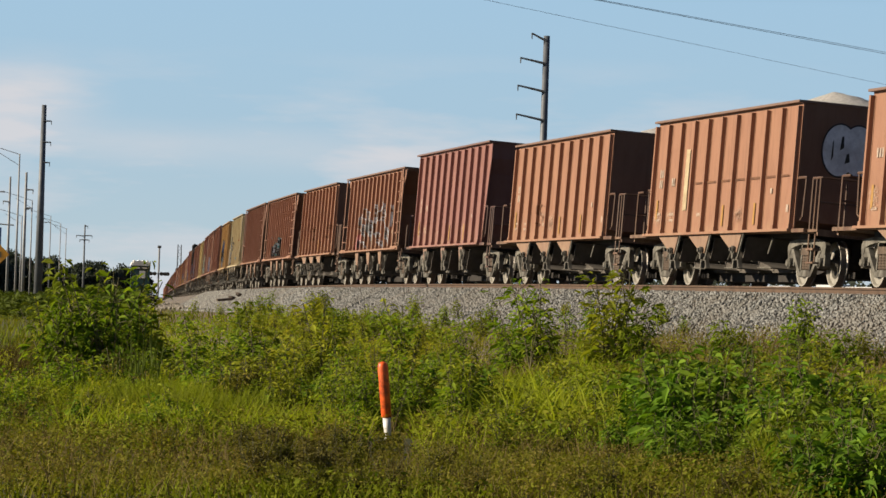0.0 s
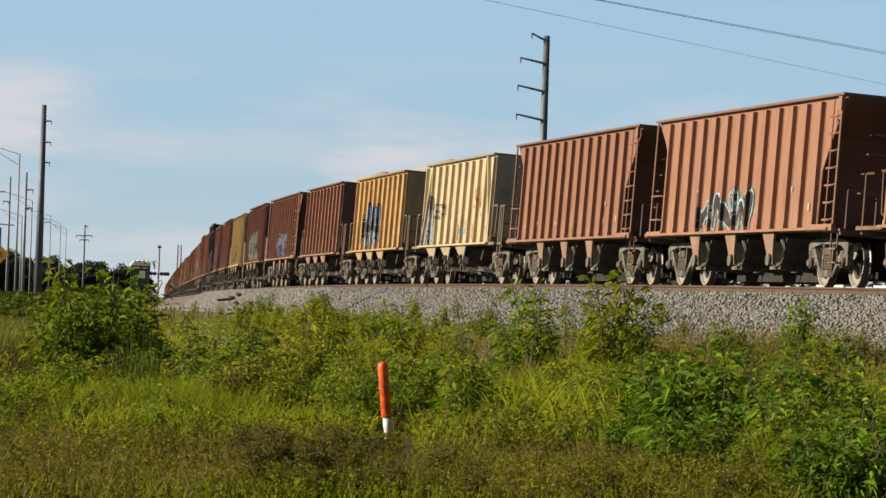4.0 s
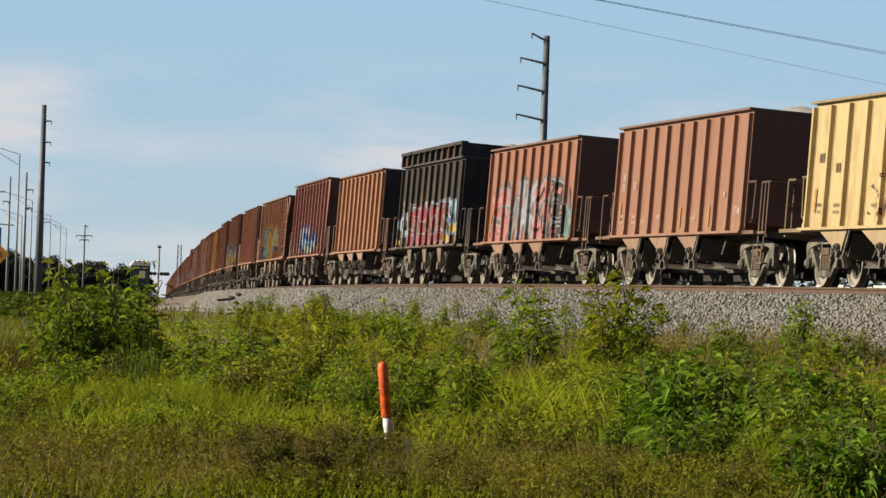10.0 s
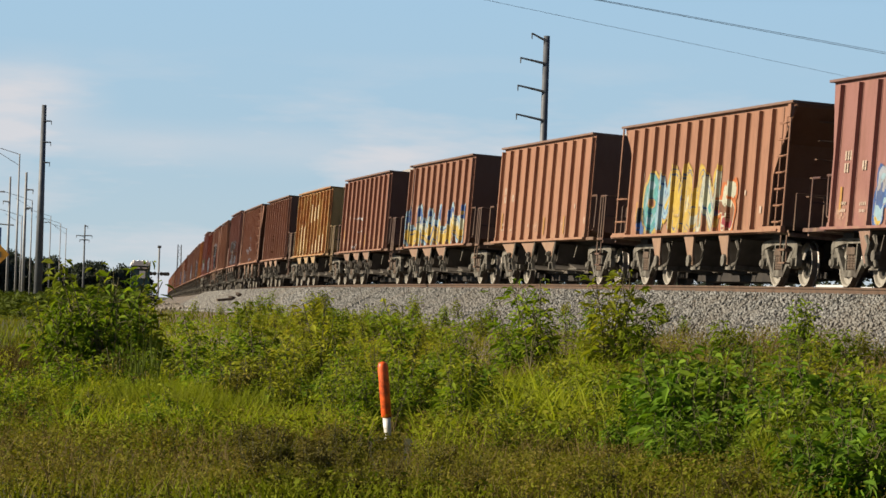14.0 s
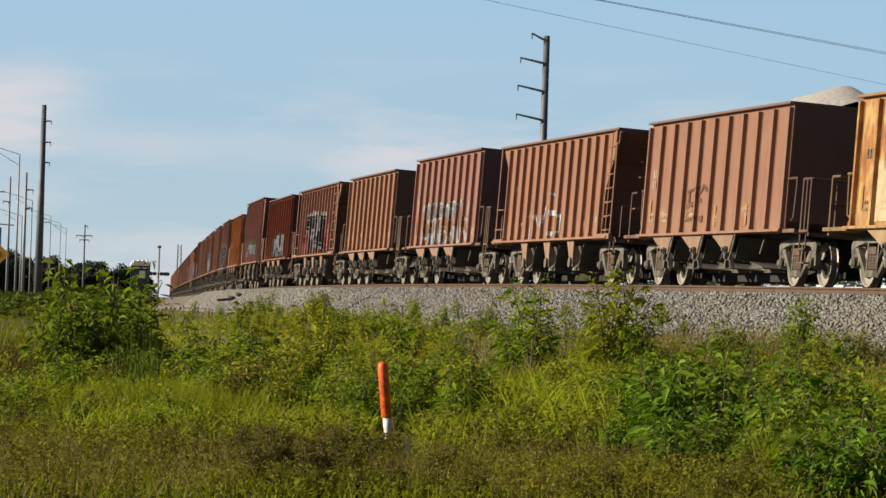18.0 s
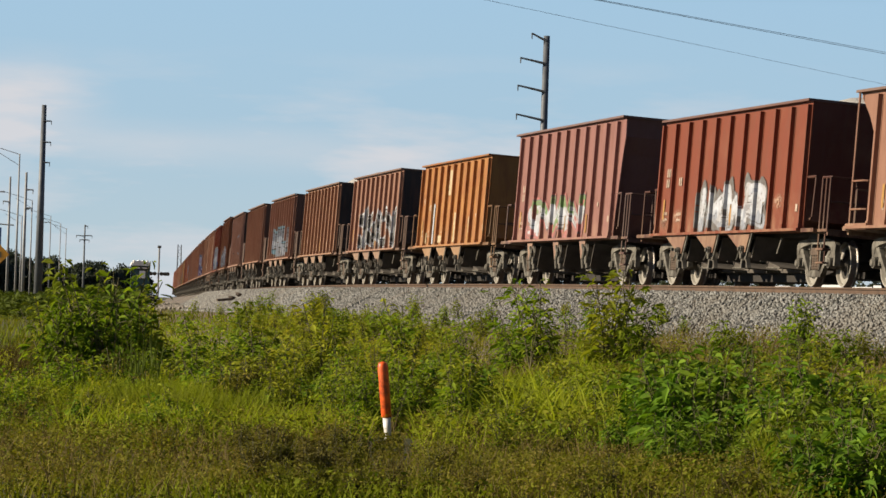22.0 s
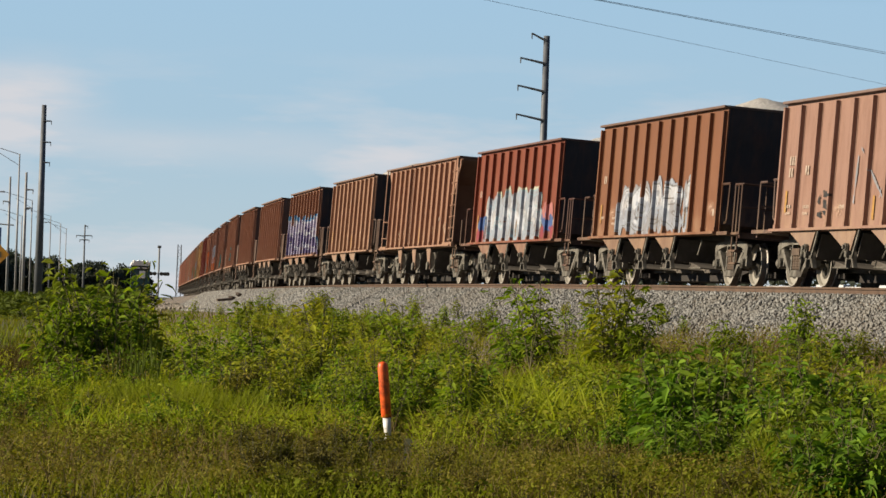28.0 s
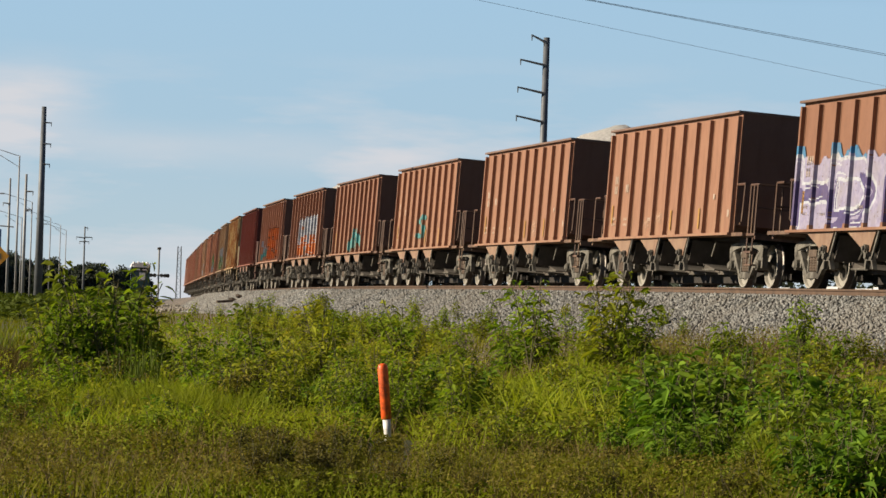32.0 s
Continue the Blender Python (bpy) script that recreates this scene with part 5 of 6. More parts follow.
def car_pose(index, t):
    s = 27.2 + PITCH * index - travelled(t) + 5.0
    (a, _), (b, _) = track(s + 4.72), track(s - 4.72)
    f = (b - a).normalized()
    left = Vector((0, 0, 1)).cross(f).normalized()
    up = f.cross(left)
    m = Matrix((f, left, up)).transposed().to_4x4()
    return Matrix.Translation((a + b) / 2) @ m @ Matrix.Rotation(-CANT, 4, "X")


def motions():
    times = [k * 0.5 for k in range(65)]
    for index, car in CARS:
        walk(car, [(t, car_pose(index, t)) for t in times])
    spin = [k / FPS for k in range(int(SECONDS * FPS) + 1)]
    for wheels, x in ((FRONT_WHEELS, 0.89), (REAR_WHEELS, -0.89)):
        start = travelled(0)
        walk(wheels[0], [(t, pose(x, 0, WHEEL_R, 0, math.degrees((travelled(t) - start) / WHEEL_R) % 360, 0)) for t in spin])
        first = wheels[0].animation_data
        for w in wheels[1:]:
            w.rotation_mode = "QUATERNION"
            keys = w.animation_data_create()
            keys.action = first.action
            keys.action_slot = first.action_slot

# ---- poles, lamps, signs ----


def utility_pole(x, y, height, r0, r1, arms, label, mat=STEEL_POLE):
    p = thing("utility_pole", label, "utility pole", at=pose(x, y, float(field_z(y)) - 0.1))
    part("pole", Form().tube((0, 0, 0), (0, 0, height), r0, 12, r1).mesh("pole", mat, True), p)
    for z, reach, drop in arms:
        f = Form()
        f.tube((0, -r1, z - drop), (reach, -r1, z), 0.11, 6, 0.07)
        f.tube((reach, -r1, z + 0.05), (reach, -r1, z - 0.45), 0.06, 6, 0.04)
        part("crossarm", f.mesh("crossarm", mat), p)
    return p


utility_pole(7.8, 280, 23.35, 0.36, 0.26, [(23.5, -1.2, 0.6), (21.5, -2.05, 0.42), (19.27, -2.2, 0.45), (16.95, -2.25, 0.45)], "tall dark steel power pole with four slanted side arms")
utility_pole(-47.6, 410, 23.6, 0.52, 0.28, [(21.7, 0.95, 0.0), (19.2, 0.95, 0.0), (16.8, 0.9, 0.0)], "tall dark steel power pole beside the road")
utility_pole(-45.8, 380, 14.5, 0.2, 0.13, [(12.6, 0.8, 0.0), (10.6, 0.7, 0.0)], "slim grey power pole", GALV)
utility_pole(-56.3, 450, 16.4, 0.2, 0.12, [(13.2, -0.8, 0.1)], "slim grey power pole", GALV)
utility_pole(-61.9, 600, 14.1, 0.2, 0.12, [(13.9, 0.5, 0.0), (12.25, 1.3, 0.0), (12.25, -1.4, 0.1), (11.5, 0.8, 0.0), (11.5, -0.8, 0.0)], "grey power pole with crossarms over far trees", HAZY_STEEL)


def street_lamp(x, y, height, reach, lift):
    p = thing("street_lamp", "grey galvanised street lamp with a long arm over the road", "street lamp", "street lamps along the road", at=pose(x, y, float(field_z(y)) - 0.1))
    part("pole", Form().tube((0, 0, 0), (0, 0, height), 0.105, 10, 0.06).mesh("pole", GALV, True), p)
    part("arm", Form().path([(0, 0, height - 0.05), (-reach * 0.6, 0, height + lift * 0.6), (-reach, 0, height + lift)], 0.035).path([(0, 0, height - 1.0), (-reach * 0.6, 0, height + lift * 0.6 - 0.35)], 0.028).mesh("arm", GALV), p)
    part("lamp_head", Form().prism([(-reach - 0.7, height + lift - 0.06), (-reach, height + lift - 0.1), (-reach, height + lift + 0.1), (-reach - 0.6, height + lift + 0.06)], -0.14, 0.14).mesh("lamp_head", GALV), p)


for x, y, h in ((-50.6, 417, 10.6), (-36.8, 300, 13.2), (-49.8, 420, 12.6), (-58.8, 520, 13.2), (-61.7, 560, 13.2), (-65.1, 600, 13.4)):
    street_lamp(x, y, h, 3.4, 0.9)

# wires overhead, strung between wooden poles outside the view
for x, y in ((-20.0, 100.0), (30.4, 180.0), (30.4, 200.6)):
    utility_pole(x, y, 14.4, 0.19, 0.13, [(13.95, 0.5, 0.0), (13.95, -0.5, 0.0)], "brown wooden power pole carrying cables", WOOD_POLE)


def span_wire(a, b, sag, r, label):
    a, b = Vector(a), Vector(b)
    pts = []
    for k in range(25):
        u = k / 24
        p = a.lerp(b, u)
        pts.append((p.x, p.y, p.z - sag * 4 * u * (1 - u)))
    thing("power_cable", label, "cable", "cables overhead", kind="structure", data=Form().path(pts, r, 5).mesh("power_cable", CABLE))


span_wire((-20, 100.3, 14.0), (30.4, 200.6, 14.0), 0.0, 0.008, "thin dark power cable high overhead")
span_wire((-20, 100.1, 14.0), (30.4, 179.5, 14.0), 0.0, 0.011, "dark power cable high overhead")
span_wire((-20, 99.7, 14.0), (30.4, 180.6, 14.0), 0.0, 0.011, "dark power cable high overhead")

# portable toilet
booth = thing("portable_toilet", "dark teal portable toilet with a white roof", "portable toilet", at=pose(-20.4, 235, 0.0, 0, 0, 8))
part("wall", Form().box(-0.62, 0.62, -0.6, 0.6, 0.9, 3.3).mesh("wall", TEAL), booth)
part("roof", Form().prism([(-0.68, 3.3), (0.68, 3.3), (0.6, 3.52), (0.2, 3.62), (-0.2, 3.62), (-0.6, 3.52)], -0.66, 0.66).mesh("roof", WHITE_PLASTIC), booth, "white domed roof")
for x in (-0.45, -0.15, 0.15, 0.45):
    part("roof_rib", Form().box(x - 0.05, x + 0.05, -0.69, 0.69, 3.3, 3.66).mesh("roof_rib", WHITE_PLASTIC), booth)
part("header_band", Form().box(-0.63, 0.63, -0.625, -0.6, 3.02, 3.26).mesh("header_band", DARK_STEEL), booth, "dark band with small white letters")
part("header_lettering", Form().box(-0.4, -0.05, -0.632, -0.626, 3.1, 3.18).box(0.05, 0.4, -0.632, -0.626, 3.1, 3.18).mesh("header_lettering", MARK_WHITE), booth)
part("corner_frame", Form().box(-0.66, -0.58, -0.64, -0.56, 0.9, 3.3).mesh("corner_frame", DARK_STEEL), booth)
part("door", Form().box(-0.42, 0.42, -0.64, -0.6, 1.0, 2.98).mesh("door", TEAL), booth)
part("notice", Form().box(-0.1, 0.3, -0.66, -0.64, 2.45, 2.95).mesh("notice", WHITE_PLASTIC), booth, "white notice on the door")
part("trailer", Form().box(-0.8, 0.9, -0.7, 0.7, 0.55, 0.88).tube((-0.1, -0.8, 0.35), (-0.1, -0.65, 0.35), 0.34, 14).tube((-0.1, 0.65, 0.35), (-0.1, 0.8, 0.35), 0.34, 14).tube((0.8, 0, 0.6), (2.0, 0, 0.5), 0.05).tube((1.9, 0, 0.5), (1.9, 0, 0.0), 0.04).mesh("trailer", DARK_STEEL), booth, "dark steel trailer with two wheels")

# crossing mast and crane far down the line
mast = thing("crossing_signal", "level crossing signal mast with crossed arms", "railway signal", at=pose(-36.7, 450, float(field_z(450))))
part("pole", Form().tube((0, 0, 0), (0, 0, 7.9), 0.12, 8).mesh("pole", GALV), mast)
part("lamp_arm", Form().tube((-1.1, 0, 4.4), (1.3, 0, 4.4), 0.07).mesh("lamp_arm", GALV), mast)
for x in (-0.95, -0.5, 0.4, 0.85, 1.2):
    part("signal_lamp", Form().tube((x, -0.2, 4.35), (x, 0.1, 4.35), 0.25, 10).mesh("signal_lamp", DARK_STEEL), mast)
part("bell", Form().tube((0, 0, 7.7), (0, 0, 8.0), 0.25, 8).mesh("bell", DARK_STEEL), mast)
crane = thing("crane", "far lattice crane boom", "crane", at=pose(-60.6, 800, float(field_z(800))))
f = Form()
for x, y in ((-0.9, -0.9), (0.9, -0.9), (0.9, 0.9), (-0.9, 0.9)):
    f.tube((x * 0.6, y * 0.6, 2.5), (x * 0.42, y * 0.42, 15.3), 0.09)
for k in range(9):
    z, w = 2.5 + k * 1.4, 0.54 - k * 0.018
    f.path([(-w, -w, z), (w, -w, z + 0.7), (-w, -w, z + 1.4)], 0.07, 4)
    f.path([(w, -w, z), (w, w, z + 0.7), (w, -w, z + 1.4)], 0.07, 4)
part("boom", f.mesh("boom", HAZY_STEEL), crane)
depot = thing("depot", "far low grey-blue depot building", "building", at=pose(-70.5, 860, float(field_z(860)) - 0.2))
part("wall", Form().box(-3.4, 2.6, -4, 4, 0, 2.6).mesh("wall", HAZY_STEEL), depot)
part("roof", Form().prism([(-3.7, 2.6), (2.9, 2.6), (-0.4, 3.7)], -4.3, 4.3).mesh("roof", GALV), depot)
part("chimney", Form().tube((-1.2, 0, 2.9), (-1.2, 0, 5.6), 0.22, 8).mesh("chimney", HAZY_STEEL), depot)
part("cab", Form().box(-1.6, 1.6, -1.5, 1.5, 0.0, 2.7).box(-1.6, 0.2, -1.3, 1.3, 2.7, 3.3).mesh("cab", GALV), crane)

# road signs beside the road
sign = thing("warning_sign", "yellow diamond road warning sign on a post", "road sign", at=pose(-31.9, 250, 0))
part("post", Form().tube((0, 0, 0), (0, 0, 4.6), 0.04).mesh("post", GALV), sign)
part("plate", Form().prism([(0, 3.15), (0.75, 3.9), (0, 4.65), (-0.75, 3.9)], -0.05, -0.08).mesh("plate", SIGN_YELLOW), sign)
part("symbol", Form().prism([(-0.2, 3.6), (0.2, 3.7), (0.15, 4.1), (-0.25, 4.0)], -0.082, -0.09).mesh("symbol", MARK_BLACK), sign)
bsign = thing("street_name_sign", "blue street sign high on a grey post", "road sign", at=pose(-33.55, 260, 0))
part("post", Form().tube((0, 0, 0), (0, 0, 6.6), 0.06).mesh("post", GALV), bsign)
part("plate", Form().box(-0.5, 0.5, -0.1, -0.06, 4.3, 6.0).mesh("plate", SIGN_BLUE), bsign)
part("arm", Form().tube((-0.4, 0, 6.3), (1.4, 0, 6.2), 0.05).mesh("arm", GALV), bsign)

# marker post in the grass
marker = thing("marker_post", "leaning orange and white plastic marker post in the grass", "marker post", at=pose(-0.52, 37.5, -0.02, 0, -6.1, 0))
rings = [(0.050, 0.26), (0.056, 0.27), (0.057, 0.80), (0.054, 0.825), (0.048, 0.845), (0.030, 0.86), (0.004, 0.866)]
v = [(r * math.cos(math.pi * k / 10), r * math.sin(math.pi * k / 10), z) for r, z in rings for k in range(20)]
fc = [(a * 20 + k, a * 20 + (k + 1) % 20, (a + 1) * 20 + (k + 1) % 20, (a + 1) * 20 + k) for a in range(len(rings) - 1) for k in range(20)]
part("cap", mesh_of("cap", v, fc, ORANGE, smooth=True), marker, "orange sleeve with a rounded top")
part("post", Form().tube((0, 0, 0), (0, 0, 0.27), 0.036, 16, 0.044).mesh("post", MARK_WHITE, True), marker, "white lower post")

# ---- vegetation ----


def blades(seed, pts, height, width, lean, mats, name, label, droop=0.5, segs=2):
    """Many grass blades, joined: pts is an array of x, y, z, height factor."""
    rnd = np.random.RandomState(seed)
    n = len(pts)
    ang, tilt = rnd.uniform(0, 2 * np.pi, n), rnd.uniform(0.2, 1.0, n) * lean
    h = pts[:, 3] * height * rnd.uniform(0.55, 1.15, n)
    w = width * rnd.uniform(0.7, 1.3, n)
    dx, dy = np.cos(ang), np.sin(ang)
    fx, fy = rnd.uniform(-1, 1, n), rnd.uniform(-1, 1, n)
    m = np.hypot(fx, fy) + 1e-6
    fx, fy = fx / m, fy / m
    rows = []
    for k in range(segs + 1):
        u = k / segs
        out = tilt * h * (u ** (1 + droop))
        cx, cy, cz = pts[:, 0] + dx * out, pts[:, 1] + dy * out, pts[:, 2] + h * u * (1 - 0.25 * u * tilt)
        ww = w * (1 - u ** 2) / 2 + 0.001
        rows.append(np.stack([cx - fx * ww, cy - fy * ww, cz], 1))
        rows.append(np.stack([cx + fx * ww, cy + fy * ww, cz], 1))
    v = np.stack(rows, 1).reshape(-1, 3)
    per = 2 * (segs + 1)
    base = (np.arange(n) * per)[:, None]
    quads = np.concatenate([base + np.array([2 * k, 2 * k + 1, 2 * k + 3, 2 * k + 2]) for k in range(segs)], 1).reshape(-1, 4)
    me = bpy.data.meshes.new(name)
    me.vertices.add(len(v))
    me.vertices.foreach_set("co", v.ravel())
    me.loops.add(len(quads) * 4)
    me.loops.foreach_set("vertex_index", quads.ravel())
    me.polygons.add(len(quads))
    me.polygons.foreach_set("loop_start", np.arange(len(quads)) * 4)
    me.materials.append(mats)
    me.update(calc_edges=True)
    return thing(name, label, "grass", kind="stuff", data=me)


def scatter(seed, n, y0, y1, spread=1.1, power=1.0, keep=None):
    """Points on the near ground inside the wedge that the camera sees, evenly per area."""
    rnd = np.random.RandomState(seed)
    y = np.sqrt(rnd.uniform(y0 ** (2 * power), y1 ** (2 * power), n) ** (1 / power))
    x = rnd.uniform(-1, 1, n) * y * 0.1275 * spread
    z, out, s = surface_z(x, y)
    bare = (x / y > 0.008 + 0.006 * np.sin(out * 3)) & (x / y < 0.032) & (out < 5.6 + 0.7 * np.sin(x * 5)) & (rnd.uniform(0, 1, n) < 0.86)
    ok = (out > 3.0) & ~bare & ~((np.abs(x / y + 0.0134) < 0.0066) & (y > 30) & (y < 37.7)) & ~((np.abs(x + 1.4) < 1.05) & (np.abs(y - 37.5) < 0.5))
    if keep is not None:
        ok &= keep(x, y, out, rnd)
    return np.stack([x, y, z, np.ones(n)], 1)[ok]


def patchy(x, y, scale, seed):
    """Smooth random field from -1 to 1."""
    a = np.sin(x / scale * 1.7 + seed) * np.cos(y / scale * 0.9 + seed * 1.3) + np.sin(x / scale * 0.8 - y / scale * 0.6 + seed * 2.1) + 0.5 * np.sin(x / scale * 3.1 + y / scale * 1.4 + seed * 0.7)
    return a / 2.0


pts = scatter(1, 80000, 24, 80, keep=lambda x, y, o, r: r.uniform(0, 1, len(x)) < np.interp(o, (3.4, 5, 7), (0.03, 0.4, 1)))
pts[:, 3] = 0.75 + 0.4 * patchy(pts[:, 0], pts[:, 1], 2.2, 1.0)
blades(2, pts, 0.26, 0.013, 0.8, GRASS, "rough_grass", "rough mixed green and tan field grass")
pts = scatter(4, 52000, 33, 60, keep=lambda x, y, o, r: (patchy(x, y, 1.6, 4.0) > 0.4 + r.normal(0, 0.25, len(x)) - 1.3 * np.exp(-((x / y + 0.078) / 0.024) ** 2 - ((y - 43) / 6) ** 2) - 0.45 * np.exp(-((x / y - 0.03) / 0.025) ** 2 - ((y - 50) / 7) ** 2)) & (o > 6))

blades(5, pts, 0.46, 0.018, 0.9, BRIGHT_GRASS, "fresh_grass", "patches of tall fresh green grass", 0.9, 3)
pts = scatter(6, 20000, 24, 62, keep=lambda x, y, o, r: (patchy(x, y, 1.9, 9.0) > 0.0 - 0.5 * (y < 33)) & (o > 4))
blades(7, pts, 0.34, 0.008, 0.75, SEED_GRASS, "dry_grass", "dry tan seeding grass among the weeds", 0.4)
pts = scatter(8, 30000, 80, 330, spread=1.05, power=0.7, keep=lambda x, y, o, r: o > 5)
blades(9, pts, 0.42, 0.03, 0.6, GRASS, "far_grass", "far rough grass along the railway bank")


def many(name, v, faces_per, mat, label, category, smooth=False):
    """One mesh from an array of equal pieces: v is pieces x vertices x 3, faces_per the faces of one piece."""
    n, k = v.shape[0], v.shape[1]
    size = len(faces_per[0])
    idx = ((np.arange(n) * k)[:, None, None] + np.array(faces_per)[None]).reshape(-1)
    me = bpy.data.meshes.new(name)
    me.vertices.add(n * k)
    me.vertices.foreach_set("co", v.reshape(-1))
    me.loops.add(len(idx))
    me.loops.foreach_set("vertex_index", idx)
    me.polygons.add(len(idx) // size)
    me.polygons.foreach_set("loop_start", np.arange(len(idx) // size) * size)
    me.materials.append(mat)
    me.update(calc_edges=True)
    return thing(name, label, category, kind="stuff", data=me)


def herbs(seed, pts, top, size, mat, name, label):
    """Small leaves at random heights over the ground."""
    rnd = np.random.RandomState(seed)
    n = len(pts)
    c = pts[:, :3].copy()
    c[:, 2] += top * pts[:, 3] * rnd.uniform(0.05, 1, n) ** 0.8
    d = rnd.normal(size=(n, 3)) * (1, 1, 0.45)
    d /= np.linalg.norm(d, axis=1)[:, None]
    q = np.cross(d, rnd.normal(size=(n, 3)) * 0.8 + (0, 0, 0.8))
    q /= np.linalg.norm(q, axis=1)[:, None] + 1e-9
    L = (size * rnd.uniform(0.5, 1.3, n))[:, None]
    v = np.stack([c - d * L / 2, c + q * L * 0.26, c + d * L / 2, c - q * L * 0.26], 1)
    return many(name, v, [(0, 1, 2, 3)], mat, label, "herbs")


pts = scatter(10, 170000, 24, 64, keep=lambda x, y, o, r: (o > 3.6) & (r.uniform(0, 1, len(x)) < np.interp(o, (3.6, 6), (0.25, 1))))
pts[:, 3] = np.clip(0.75 + 0.55 * patchy(pts[:, 0], pts[:, 1], 1.3, 2.5), 0.2, 1.3)
pts = pts[np.random.RandomState(3).uniform(0, 1, len(pts)) > 0.85 * np.exp(-((pts[:, 0] / pts[:, 1] + 0.077) / 0.022) ** 2 - ((pts[:, 1] - 41) / 4) ** 2)]
broad = pts[::3][(patchy(pts[::3, 0], pts[::3, 1], 1.1, 7.0) > -0.15) & (pts[::3, 1] > 33.5)]
herbs(11, broad, 0.38, 0.075, LEAF, "low_herbs", "low leafy green herbs among the grass")
herbs(12, pts[1::3], 0.34, 0.05, GRASS, "mixed_herbs", "fine mixed olive and tan herbs")
herbs(13, pts[2::3], 0.40, 0.032, FEATHER, "feathery_herbs", "fine dull olive-brown feathery herbs")

low = pts[::4][(patchy(pts[::4, 0], pts[::4, 1], 0.9, 3.0) > 0.2) & (pts[::4, 1] < 34)]
herbs(26, low, 0.30, 0.04, LEAF, "low_herbs", "low leafy green herbs in the near grass")
near = scatter(14, 120000, 24, 40, keep=lambda x, y, o, r: r.uniform(0, 1, len(x)) < np.interp(y, (27, 39), (1, 0)) + 0.35 * patchy(x, y, 1.1, 8.2))
near[:, 3] = np.clip(0.8 + 0.5 * patchy(near[:, 0], near[:, 1], 0.9, 5.5), 0.25, 1.3)
near[(np.abs(near[:, 0] / near[:, 1] + 0.0134) < 0.0066) & (near[:, 1] > 26), 3] *= 0.6
herbs(15, near, 0.36, 0.024, FEATHER, "fine_herbs", "very fine fuzzy brown-olive herbs")


def tuft_points(seed, n, share, half, y0, y1):
    """Points of one stand of grass, between two distances round one line of sight."""
    rnd = np.random.RandomState(seed)
    y = rnd.uniform(y0, y1, n)
    x = (share + half * rnd.normal(0, 0.5, n)) * y
    return np.stack([x, y, surface_z(x, y)[0], rnd.uniform(0.6, 1.1, n)], 1)


blades(16, tuft_points(17, 9000, -0.077, 0.026, 38, 45), 0.5, 0.014, 0.75, BRIGHT_GRASS, "fresh_grass", "dense stand of bright fresh green grass", 0.9, 3)
blades(18, tuft_points(19, 800, 0.036, 0.022, 37, 45), 0.78, 0.036, 1.0, BRIGHT_GRASS, "arching_grass", "broad arching blades of fresh green grass", 1.2, 4)
blades(20, tuft_points(21, 3600, -0.126, 0.018, 44, 60), 0.7, 0.012, 0.6, RED_GRASS, "dry_reddish_grass", "tall dry reddish-brown seeding grass", 0.4)
blades(22, tuft_points(23, 110, -0.0865, 0.007, 43, 46), 1.05, 0.024, 0.3, SEDGE, "sedge", "upright dull green sedge blades", 0.4, 3)
blades(24, tuft_points(25, 1500, 0.101, 0.010, 28, 31), 0.6, 0.008, 0.6, GRASS, "dry_tuft", "dry yellow-green grass tuft", 0.5)

wedge = np.random.RandomState(27)
wy = wedge.uniform(31.5, 38, 2600)
wx = (-0.0139 + wedge.uniform(-0.0046, 0.0046, 2600)) * wy
herbs(28, np.stack([wx, wy, surface_z(wx, wy)[0], np.ones(2600)], 1), 0.08, 0.03, FEATHER, "short_herbs", "short trodden herbs round the marker post")
bank = scatter(29, 150000, 40, 110, keep=lambda x, y, o, r: (o > 4.1) & (o < 10) & (x / y < 0.006) & (x / y > -0.09))
bank[:, 3] = np.clip(0.8 + 0.5 * patchy(bank[:, 0], bank[:, 1], 1.4, 6.1), 0.2, 1.3)
herbs(30, bank[::2], 0.36, 0.09, LEAF, "bank_herbs", "green leafy herbs covering the bank")

blades(32, scatter(33, 16000, 44, 64, keep=lambda x, y, o, r: (x / y > 0.045) & (o > 3.5) & (o < 8.5) & (patchy(x, y, 1.2, 6.6) > -0.3)), 0.42, 0.009, 0.8, SEED_GRASS, "dry_bank_grass", "dry tan grass on the bank below the ballast", 0.5)

# stones of the ballast shoulder
srnd = np.random.RandomState(31)
n = 150000
s = -32 + 150 * srnd.uniform(0, 1, n) ** 1.45
out = srnd.uniform(0.95, 3.95, n)
sx, sy, sz, sa = (np.interp(s, S_GRID, g) for g in (TRACK_X, TRACK_Y, TRACK_Z, TURN))
centre = np.stack([sx - np.cos(sa) * out, sy - np.sin(sa) * out, sz + np.interp(out, (0, 1.95, 3.5, 4.2), (-0.14, -0.14, -1.0, -1.09)) + srnd.uniform(-0.01, 0.03, n)], 1)
octa = np.array([(1, 0, 0), (0, 1, 0), (-1, 0, 0), (0, -1, 0), (0, 0, 1), (0, 0, -1)], float)
spin = srnd.normal(size=(n, 3, 3))
spin = np.linalg.qr(spin)[0]
dims = srnd.uniform(0.6, 1.35, (n, 6, 1)) * (srnd.uniform(0.016, 0.043, n) * (1 + 0.3 * (s > 40) + 0.5 * (s > 75)))[:, None, None]
stones = np.einsum("kj,nij->nki", octa, spin) * dims + centre[:, None, :]
STONE = leaf_material("crushed_grey_stone", (0.065, 0.067, 0.064), (0.314, 0.314, 0.300), (0.202, 0.192, 0.172), 0.0, 0.5)
